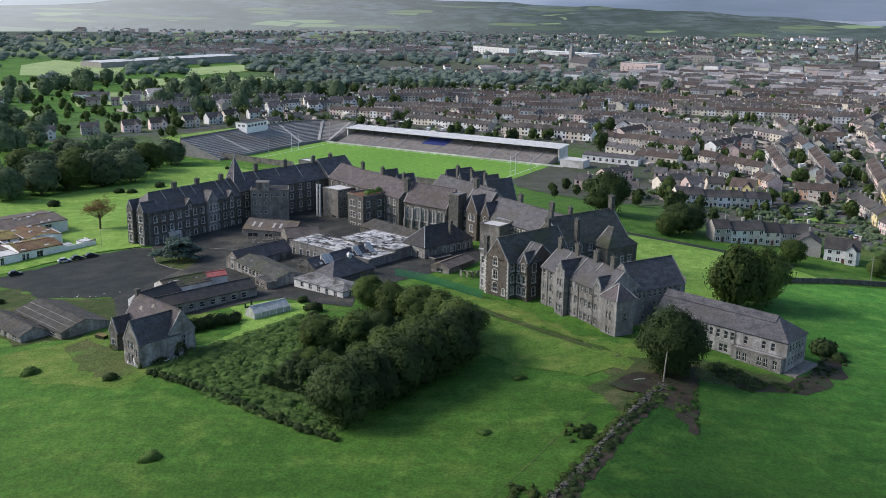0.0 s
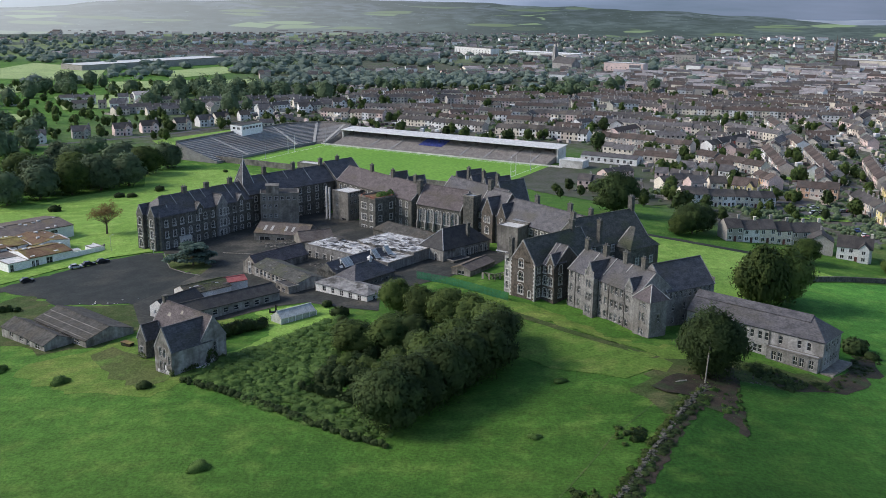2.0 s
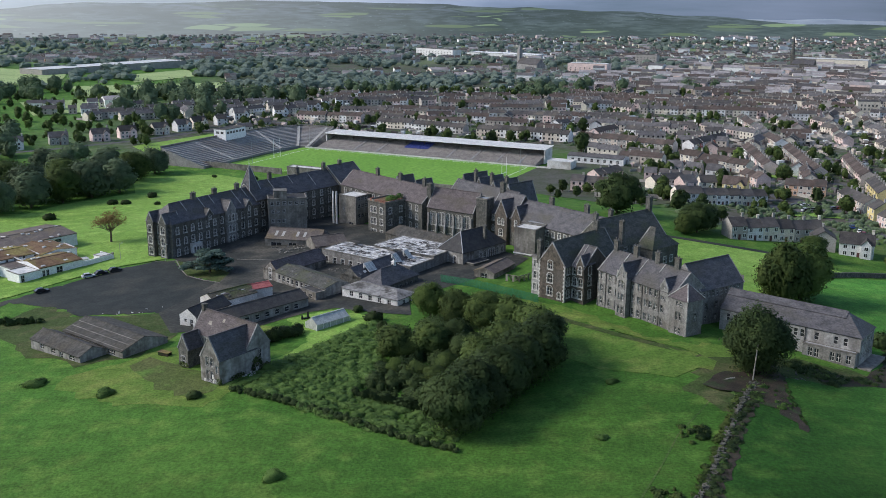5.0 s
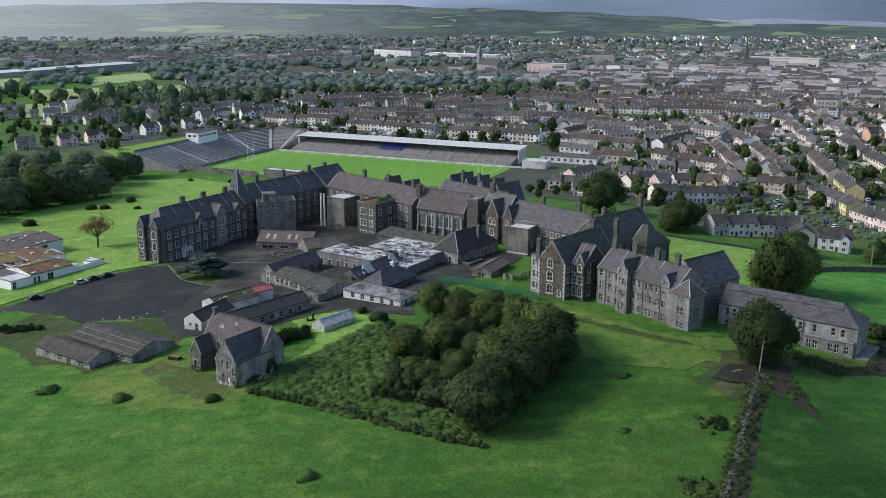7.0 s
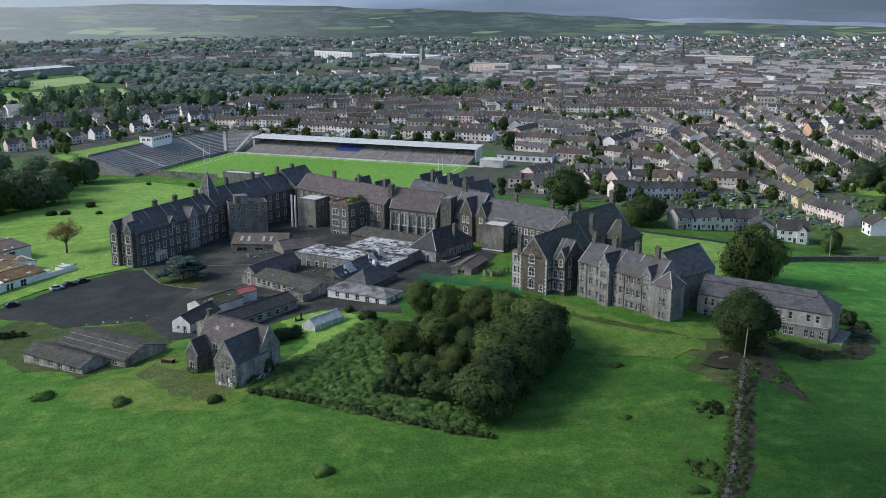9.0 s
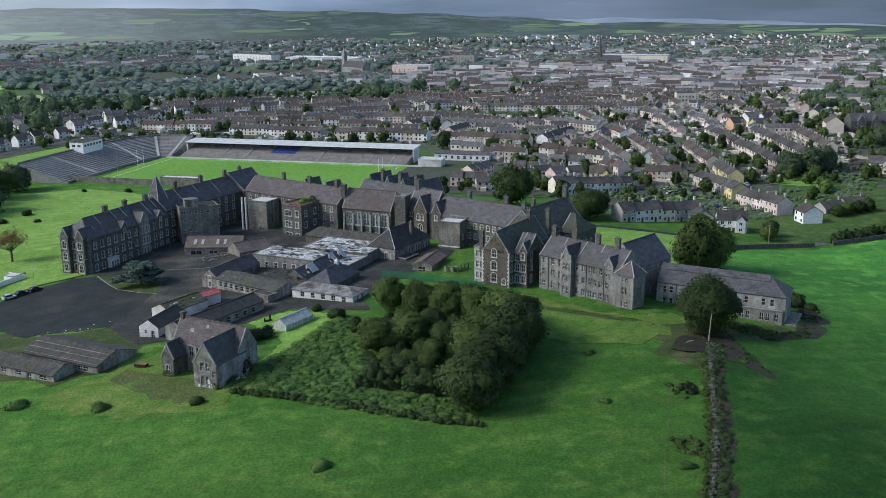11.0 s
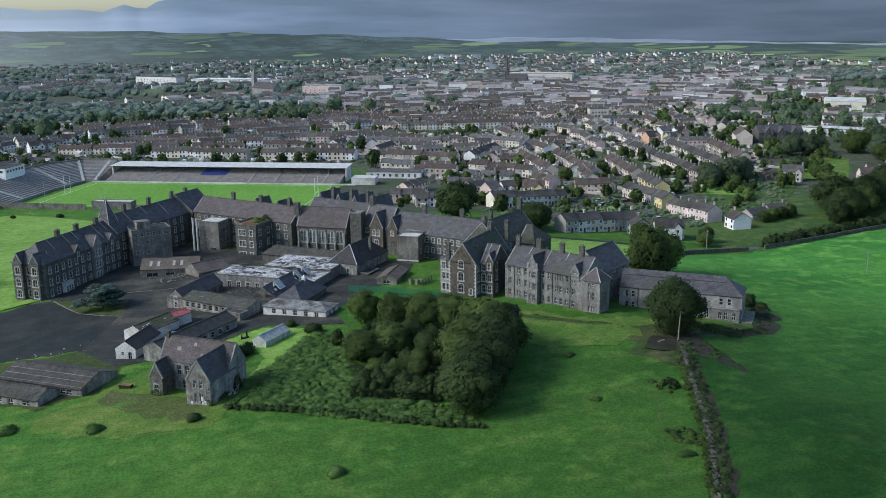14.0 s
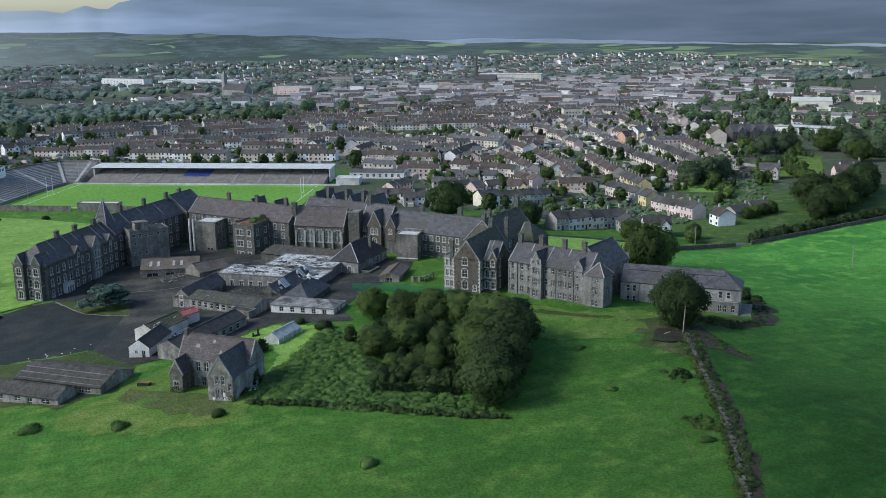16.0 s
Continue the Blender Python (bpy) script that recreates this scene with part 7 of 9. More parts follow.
bmesh.ops.create_cone(bm, segments=10, cap_ends=True, radius1=0.25, radius2=0.2, depth=1.2, matrix=Matrix.Translation((-1.2, 0.2, 0.6)))
part("body", bm, IRON, t)
t = thing("water_trough", "rusty box trough beside the shed", "trough", at(-84, 226, -30))
bm = bmesh.new()
box(bm, -1.5, 1.5, -0.7, 0.7, 0, 0.9)
part("tank", bm, SOIL, t)
bm = bmesh.new()
box(bm, -1.6, 1.6, -0.8, 0.8, 0.9, 1.0)
part("lid", bm, RUST, t)


def mesh_fence():
    """Green security fence on the slope below the service hall."""
    t = thing("security_fence", "green mesh security fence with posts", "fence", at(-18, 262, 0, 0))
    pts = [Vector((-14, 277)), Vector((-10, 273.5)), Vector((-5.5, 270.1)), Vector((0.5, 263.7)), Vector((4.7, 258.6)), Vector((10.8, 251.3))]
    green = mat("green_fence_paint", (0.025, 0.14, 0.07), (0.04, 0.18, 0.09), 1.0, rough=0.5)
    for a, b in zip(pts, pts[1:]):
        k = int((b - a).length / 2.5)
        for i in range(k):
            p, q = a.lerp(b, i / k), a.lerp(b, (i + 1) / k)
            bm = bmesh.new()
            o = Vector((18, -262))
            zp, zq = gh(p.x, p.y), gh(q.x, q.y)
            tube(bm, [(*(p + o), zp - 0.2), (*(p + o), zp + 2.4)], [0.05, 0.05], 4)
            part("post", bm, green, t)
            bm = bmesh.new()
            for j in range(9):
                z = 0.1 + 0.275 * j
                tube(bm, [(*(p + o), zp + z), (*(q + o), zq + z)], [0.025, 0.025], 3)
            for j in range(1, 18):
                r = p.lerp(q, j / 18)
                zr = zp + (zq - zp) * j / 18
                tube(bm, [(*(r + o), zr + 0.1), (*(r + o), zr + 2.3)], [0.045, 0.045], 3)
            part("mesh_panel", bm, green, t)


mesh_fence()


# ---- cars ----
_cars = {}


def car(x, y, deg, colour, label, group="parked cars"):
    key = colour
    if key not in _cars:
        cols = {"silver": (0.45, 0.46, 0.48), "black": (0.02, 0.02, 0.022), "red": (0.30, 0.03, 0.03), "blue": (0.04, 0.07, 0.2), "white": (0.75, 0.75, 0.75), "grey": (0.12, 0.125, 0.13)}
        c = cols[colour]
        paint = mat("car_paint_" + colour, c, tuple(v * 0.92 for v in c), 0.5, rough=0.25, bump=0.0, spec=0.5)
        bm = bmesh.new()
        prof = [(-2.1, 0.35), (-2.1, 0.85), (-1.9, 1.0), (2.0, 0.82), (2.1, 0.6), (2.1, 0.35)]
        v0 = [bm.verts.new((a, -0.86, b)) for a, b in prof]
        v1 = [bm.verts.new((a, 0.86, b)) for a, b in prof]
        bm.faces.new(v0)
        bm.faces.new(v1[::-1])
        for i in range(6):
            bm.faces.new((v0[i], v1[i], v1[(i + 1) % 6], v0[(i + 1) % 6]))
        body = mesh_of("body", bm, paint)
        bm = bmesh.new()
        prof = [(-1.75, 0.95), (-1.3, 1.45), (0.35, 1.47), (1.1, 0.88)]
        v0 = [bm.verts.new((a, -0.72, b)) for a, b in prof]
        v1 = [bm.verts.new((a, 0.72, b)) for a, b in prof]
        bm.faces.new(v0)
        bm.faces.new(v1[::-1])
        for i in range(4):
            bm.faces.new((v0[i], v1[i], v1[(i + 1) % 4], v0[(i + 1) % 4]))
        cab = mesh_of("cabin_glass", bm, GLASS)
        bm = bmesh.new()
        box(bm, -1.25, 0.3, -0.70, 0.70, 1.46, 1.52)
        top = mesh_of("roof", bm, paint)
        bm = bmesh.new()
        bmesh.ops.create_cone(bm, segments=12, cap_ends=True, radius1=0.32, radius2=0.32, depth=0.2, matrix=Matrix.Rotation(math.pi / 2, 4, "X"))
        _cars[key] = (body, cab, top, mesh_of("wheel", bm, IRON))
    b, c, r, w = _cars[key]
    t = thing("car", label, "car", at(x, y, deg, gh(x, y) + 0.12), group)
    link("body", b, t)
    link("cabin_glass", c, t)
    link("roof", r, t)
    for i, (a, s) in enumerate(((-1.3, -0.8), (1.3, -0.8), (-1.3, 0.8), (1.3, 0.8))):
        link("wheel", w, t, Matrix.Translation((a, s, 0.32)))


car(-124.5, 307.5, 35, "silver", "silver hatchback parked at the tarmac edge")
car(-121.3, 310.5, 40, "black", "black car parked at the tarmac edge")
car(-117.6, 313.2, 40, "black", "black car parked at the tarmac edge")
car(-134.5, 293, 35, "black", "black estate car on the car park")


def rubble(name, x, y, rx, ry, n, seed, material, label, big=0.5):
    """A heap of small broken pieces."""
    rng = random.Random(seed)
    bm = bmesh.new()
    for _ in range(n):
        a, d = rng.random() * 6.28, math.sqrt(rng.random())
        p, q = x + rx * d * math.cos(a), y + ry * d * math.sin(a)
        w, h, k = big * rng.uniform(0.3, 1.2), big * rng.uniform(0.15, 0.5), rng.random() * 3.14
        m = Matrix.Translation((p, q, gh(p, q) + 0.12 + h * 0.3)) @ Matrix.Rotation(k, 4, "Z") @ Matrix.Rotation(rng.uniform(-0.4, 0.4), 4, "X") @ Matrix.Diagonal((w, w * rng.uniform(0.3, 1), h, 1))
        bmesh.ops.create_cube(bm, size=1.0, matrix=m)
    tagged(link(name, mesh_of(name, bm, material)), label, "rubble", "", "stuff")


rubble("rubble", -61.5, 208.5, 3.2, 1.6, 70, 1, PLASTER, "pale broken masonry at the lodge wall")
rubble("rubble", -70, 262, 3.5, 2.5, 60, 2, PLASTER, "white broken boards beside the tumbledown shed", 1.0)
rubble("rubble", -60, 330, 9.0, 8.0, 60, 5, CONCRETE, "scattered debris on the courtyard", 0.9)
rubble("rubble", -101, 266, 10.0, 3.0, 9, 6, PLASTER, "pale litter along the tarmac edge", 0.5)
rubble("rubble", -40, 296, 9.0, 3.0, 50, 7, CONCRETE, "debris beside the derelict block", 0.7)
rubble("rubble", 62, 196, 9.0, 4.0, 40, 8, STONE, "loose stones on bare soil", 0.6)
for pts in ([(-70, 330), (-60, 327), (-52, 331)], [(-79, 318), (-66, 313), (-58, 313)]):
    strip("kerb", pts, 0.35, CONCRETE, 0, "worn pale kerb line in the yard", "kerb", 0.25)


# ---- town ----
def wallmat(name, c):
    return mat(name, c, tuple(min(1, v * 1.12) for v in c), 0.4, c=tuple(v * 0.85 for v in c), bump=0.1, cscale=0.2, rand=0.12)


TW = {
    "white": wallmat("white_house_render", (0.66, 0.655, 0.64)),
    "cream": wallmat("cream_house_render", (0.61, 0.56, 0.47)),
    "grey": wallmat("grey_pebbledash", (0.33, 0.31, 0.285)),
    "pink": wallmat("pink_house_render", (0.64, 0.50, 0.46)),
    "yellow": wallmat("yellow_house_render", (0.60, 0.50, 0.24)),
    "buff": wallmat("buff_house_render", (0.52, 0.45, 0.385)),
    "red": wallmat("red_house_render", (0.42, 0.14, 0.12)),
    "orange": wallmat("orange_house_render", (0.52, 0.33, 0.22)),
}
TR = {
    "dark": mat("dark_roof_tiles", (0.045, 0.042, 0.042), (0.075, 0.069, 0.066), 0.4, c=(0.09, 0.08, 0.068), bump=0.3, rand=0.3),
    "brown": mat("brown_roof_tiles", (0.066, 0.050, 0.043), (0.108, 0.083, 0.072), 0.4, c=(0.062, 0.055, 0.050), bump=0.3, rand=0.3),
    "grey": mat("grey_slate_roof", (0.078, 0.075, 0.077), (0.128, 0.122, 0.124), 0.4, c=(0.078, 0.072, 0.068), bump=0.3, rand=0.3),
}
DOORM = mat("painted_doors", (0.08, 0.05, 0.05), (0.16, 0.06, 0.05), 0.3, rand=0.3)
_house = {}


def house_meshes(kind, wall, roof):
    """Meshes of one kind of house: w wide along x, front to -y."""
    key = (kind, wall, roof)
    if key in _house:
        return _house[key]
    w, d, e, r = {"terrace": (6.4, 8.0, 5.2, 7.8), "semi": (8.0, 8.5, 5.3, 8.2), "detached": (11.5, 8.5, 5.4, 8.8), "bungalow": (11.0, 8.0, 2.9, 5.4), "shop": (8.5, 12.0, 8.2, 11.2)}[kind]
    bm = bmesh.new()
    box(bm, -w / 2, w / 2, -d / 2, d / 2, -1.2, e)
    for s in (-1, 1):
        face(bm, (s * w / 2, -d / 2, e), (s * w / 2, d / 2, e), (s * w / 2, 0, r))
    if kind == "detached":
        box(bm, 1.2, 4.8, -d / 2 - 1.6, -d / 2 - 0.01, -1.2, e)
        face(bm, (1.2, -d / 2 - 1.6, e), (4.8, -d / 2 - 1.6, e), (3.0, -d / 2 - 1.6, e + 2.2))
    wl = mesh_of("wall", bm, TW[wall])
    bm = bmesh.new()
    o = 0.3 if kind != "terrace" else 0.0
    z = (r - e) / (d / 2) * 0.3
    for s in (-1, 1):
        slab(bm, [(-w / 2 - o, s * (d / 2 + 0.3), e - z + 0.1), (w / 2 + o, s * (d / 2 + 0.3), e - z + 0.1), (w / 2 + o, 0, r + 0.1), (-w / 2 - o, 0, r + 0.1)], 0.2)
    if kind == "detached":
        for s in (-1, 1):
            slab(bm, [(3.0 + s * 2.0, -d / 2 - 1.8, e), (3.0 + s * 2.0, 0, e), (3.0, -0.5, e + 2.35), (3.0, -d / 2 - 1.8, e + 2.35)], 0.18)
    rf = mesh_of("roof", bm, TR[roof])
    bm = bmesh.new()
    box(bm, -0.45, 0.45, -0.3, 0.3, r - 1.0, r + 1.3)
    box(bm, -0.55, 0.55, -0.4, 0.4, r + 1.3, r + 1.45)
    ch = mesh_of("chimney", bm, TW["grey" if wall != "white" else "cream"])
    _house[key] = (wl, rf, ch, w, d, e, r)
    return _house[key]


def house_openings():
    bm = bmesh.new()
    box(bm, -0.6, 0.6, -0.06, -0.004, 0, 1.3)
    win = mesh_of("window", bm, GLASS)
    bm = bmesh.new()
    for a, b, c, d in ((-0.7, 0.7, -0.12, 0.0), (-0.7, 0.7, 1.3, 1.4), (-0.7, -0.58, 0, 1.3), (0.58, 0.7, 0, 1.3), (-0.05, 0.05, 0, 1.3)):
        box(bm, a, b, -0.10, -0.004, c, d)
    fr = mesh_of("frame", bm, WHITE)
    bm = bmesh.new()
    box(bm, -0.48, 0.48, -0.06, -0.004, 0, 2.05)
    return win, fr, mesh_of("door", bm, DOORM)


HWIN, HFRAME, HDOOR = house_openings()
LAB = {"white": "white rendered", "cream": "cream rendered", "grey": "grey pebbledashed", "pink": "pink rendered", "yellow": "yellow rendered", "buff": "buff rendered", "red": "red painted", "orange": "orange painted"}
RLAB = {"dark": "dark tiled roof", "brown": "brown tiled roof", "grey": "grey slate roof"}
KLAB = {"terrace": "terraced house", "semi": "semi-detached house", "detached": "detached house", "bungalow": "bungalow", "shop": "town building"}
HOUSES = []
STEP = [1.0]


def house(kind, x, y, deg, wall, roof, detail=2, group=""):
    wl, rf, ch, w, d, e, r = house_meshes(kind, wall, roof)
    t = thing("house", f"{LAB[wall]} {KLAB[kind]} with {RLAB[roof]}", "house", at(x, y, deg) @ Matrix.Diagonal((1, 1, STEP[0], 1)), group)
    if rw.random() < 0.4:
        STEP[0] = rw.uniform(0.92, 1.08)
    link("wall", wl, t)
    link("roof", rf, t)
    link("chimney", ch, t, Matrix.Translation((w / 2 - 0.6, 0, 0)))
    HOUSES.append((x, y, max(w, d) * 0.75))
    if detail == 0:
        return
    fy = -d / 2 - (1.6 if kind == "detached" else 0)
    rows = [0.9] if kind == "bungalow" else ([0.9, 3.5] if kind != "shop" else [3.6, 6.2])
    xs = [-w * 0.3, w * 0.3] if w < 10 else [-w * 0.34, -w * 0.1, w * 0.26]
    for z in rows:
        for u in xs:
            y0 = fy if (kind == "detached" and u > 1.2) else -d / 2
            wi = link("window", HWIN, t, Matrix.Translation((u, y0, z)))
            if detail > 1:
                link("frame", HFRAME, wi)
            if kind != "shop":
                link("window", HWIN, t, Matrix.Translation((u, d / 2, z)) @ Matrix.Rotation(math.pi, 4, "Z"))
    if detail > 1:
        link("door", HDOOR, t, Matrix.Translation((0.0 if w < 10 else 0.6, -d / 2, 0.0)))


rw = random.Random(77)


def terrace(x0, y0, x1, y1, walls, roof, detail=2, kind="terrace", gap=0.0, flip=False, group="terraced houses"):
    a, b = Vector((x0, y0)), Vector((x1, y1))
    d = (b - a).normalized()
    w = house_meshes(kind, walls[0], roof)[3] + gap
    n = max(1, int((b - a).length / w))
    deg = math.degrees(math.atan2(d.y, d.x)) + (180 if flip else 0)
    for i in range(n):
        p = a + d * w * (i + 0.5)
        house(kind, p.x, p.y, deg, walls[i % len(walls)] if len(walls) < 3 else rw.choice(walls), roof, detail, group)


# streets nearest the old hospital
FILL = []


def row(x0, y0, x1, y1, walls, roofs, wob=0.5):
    """A terrace farther off, as small houses."""
    a, b = Vector((x0, y0)), Vector((x1, y1))
    d = (b - a).normalized()
    deg = math.degrees(math.atan2(d.y, d.x))
    rf = rw.choice(roofs)
    for i in range(max(1, int((b - a).length / 6.5))):
        if rw.random() < 0.12:
            rf = rw.choice(roofs)
            if rw.random() < 0.5:
                continue
        p = a + d * 6.5 * (i + 0.5)
        HOUSES.append((p.x, p.y, 6.0))
        FILL.append((p.x, p.y + rw.uniform(-wob, wob), deg, rw.choice(walls), rf))


terrace(98, 347, 137, 352, ["white", "grey", "cream"], "dark")
terrace(104, 431, 152, 437, ["cream", "white", "grey"], "dark")
house("detached", 141, 332, -25, "white", "dark")
house("semi", 131, 338, 70, "grey", "dark")
terrace(180.5, 353, 180.5, 391, ["buff", "cream", "pink"], "dark", flip=True)
house("semi", 181.5, 338, 80, "white", "brown")
house("semi", 185, 398, 262, "yellow", "dark")
terrace(187, 408, 190, 440, ["cream", "buff", "grey"], "dark", flip=True)
terrace(171, 465, 192, 454, ["orange", "buff"], "brown")
terrace(163, 497, 166, 472, ["buff", "orange", "pink"], "brown")
house("semi", 122, 470, 20, "pink", "grey")
house("semi", 134, 474, 0, "cream", "dark")
house("detached", 146, 466, -30, "yellow", "brown")
house("bungalow", 203, 353, 6, "grey", "dark")
house("bungalow", 216, 355, 6, "grey", "dark")
house("detached", 302, 442, -40, "cream", "grey")
house("detached", 331, 413, -25, "pink", "brown")
house("detached", 348, 425, -25, "buff", "dark")
terrace(206, 432, 219, 470, ["yellow", "buff", "cream"], "dark", 2)
terrace(223, 482, 246, 552, ["pink", "buff", "cream", "grey"], "brown", 2)
terrace(254, 455, 297, 612, ["pink", "buff", "cream", "buff", "grey"], "dark", 2)
terrace(290, 485, 325, 600, ["grey", "white", "cream"], "dark", 1, flip=True)
terrace(322, 510, 350, 585, ["buff", "grey"], "brown", 1)
terrace(205, 500, 226, 590, ["grey", "buff"], "brown", 2, flip=True)
terrace(186, 520, 200, 590, ["grey", "white", "pink"], "brown", 2)
terrace(108, 640, 157, 597, ["grey", "buff"], "brown", 2)
terrace(165, 600, 205, 640, ["white", "grey", "red"], "dark", 2)
terrace(150, 560, 178, 520, ["cream", "grey"], "brown", 2)
terrace(128, 525, 158, 505, ["white", "buff"], "grey", 2, "semi", 3)
terrace(-28, 742, 36, 694, ["cream", "grey", "white"], "dark", 1)
terrace(42, 690, 104, 648, ["white", "cream", "buff"], "dark", 1)
for x, y, deg, w, r, k in ((-258, 626, 20, "white", "grey", "detached"), (-238, 650, 25, "grey", "grey", "detached"), (-216, 667, 30, "pink", "dark", "detached"), (-202, 683, 30, "pink", "dark", "detached"), (-184, 702, 40, "cream", "dark", "detached"),
                           (-172, 722, 40, "white", "grey", "detached"), (-164, 742, 40, "cream", "dark", "detached"), (-150, 760, 30, "white", "dark", "semi"), (-139, 797, 20, "white", "grey", "detached"), (-118, 760, 25, "grey", "grey", "bungalow"),
                           (-110, 824, 20, "white", "dark", "detached"), (-94, 850, 10, "cream", "grey", "semi"), (-85, 874, 10, "white", "dark", "detached"), (-222, 690, 30, "white", "dark", "bungalow"), (-128, 726, 30, "cream", "grey", "bungalow"),
                           (-272, 604, 20, "white", "grey", "bungalow"), (331, 632, 10, "orange", "dark", "detached"), (346, 626, 10, "yellow", "grey", "detached"), (352, 647, 0, "white", "grey", "shop"), (372, 654, 10, "white", "dark", "detached"),
                           
):
    house(k, x, y, deg, w, r, 2 if y < 720 else 1)
G3, DK = ["white", "cream", "cream", "grey", "buff", "pink"], ["dark", "dark", "brown", "brown", "brown", "grey"]
for q in ((226, 600, 262, 765), (-92, 796, -30, 762), (36, 798, 100, 786), (108, 790, 170, 768), (120, 730, 190, 690), (-60, 838, 40, 822), (50, 850, 150, 836), (-80, 910, 20, 930), (30, 900, 120, 880),
          (200, 840, 300, 800), (210, 700, 232, 650), (190, 478, 202, 512), (100, 590, 140, 560), (112, 560, 140, 540), (82, 500, 104, 516), (100, 474, 124, 484), (66, 478, 86, 470), (118, 500, 136, 488), (72, 452, 92, 446)):
    row(*q, G3, DK)
# filled streets farther in, in terraces with gaps
BLOCKED = [(-60, 590, 95), (30, 520, 85), (-110, 560, 60)]


CELLS = [0, {}]


def open_spot(x, y, r=9):
    while CELLS[0] < len(HOUSES):
        h = HOUSES[CELLS[0]]
        CELLS[1].setdefault((int(h[0] // 24), int(h[1] // 24)), []).append(h)
        CELLS[0] += 1
    i, j = int(x // 24), int(y // 24)
    for di in (-1, 0, 1):
        for dj in (-1, 0, 1):
            for a, b, c in CELLS[1].get((i + di, j + dj), ()):
                if (x - a) ** 2 + (y - b) ** 2 < (r + c) ** 2:
                    return False
    return not any((x - a) ** 2 + (y - b) ** 2 < c * c for a, b, c in BLOCKED)


for cx, cy, deg, lu, lv, kinds, roofs in (
    (60, 940, -12, 260, 90, G3, DK), (250, 900, -30, 240, 150, G3 + ["pink"], DK), (330, 720, 70, 220, 130, G3 + ["pink"], DK), (-190, 860, 20, 170, 90, ["white", "cream", "grey"], ["grey", "dark"]),
    (170, 690, -40, 130, 90, G3, DK), (180, 560, 70, 150, 60, G3, DK), (430, 800, 60, 200, 120, G3 + ["pink"], DK), (60, 770, -20, 200, 60, G3, DK), (380, 950, -35, 160, 160, G3 + ["pink"], DK),
):
    c, s = math.cos(radians(deg)), math.sin(radians(deg))
    v = -lv / 2
    while v < lv / 2:
        u = -lu / 2
        while u < lu / 2:
            run, wl, rf = rw.randint(2, 6), rw.choice(kinds), rw.choice(roofs)
            dg = deg + rw.choice((0, 0, 0, 90, 10, -12, 28))
            dx, dy = math.cos(radians(dg)) * 6.4, math.sin(radians(dg)) * 6.4
            ox, oy = cx + c * u - s * v + rw.uniform(-5, 5), cy + s * u + c * v + rw.uniform(-5, 5)
            run_of = []
            for i in range(run):
                x, y = ox + dx * i, oy + dy * i
                if open_spot(x, y, 3):
                    run_of.append((x, y))
                    FILL.append((x, y, dg, wl if rw.random() < 0.5 else rw.choice(kinds), rf))
            HOUSES.extend((x, y, 6.0) for x, y in run_of)
            u += 6.4 * run + rw.uniform(5, 18)
        v += rw.uniform(20, 29)


TRP = dict(TR, pale=mat("pale_flat_roofs", (0.22, 0.205, 0.205), (0.35, 0.325, 0.32), 0.2, c=(0.20, 0.18, 0.175), bump=0.1, cscale=0.05))


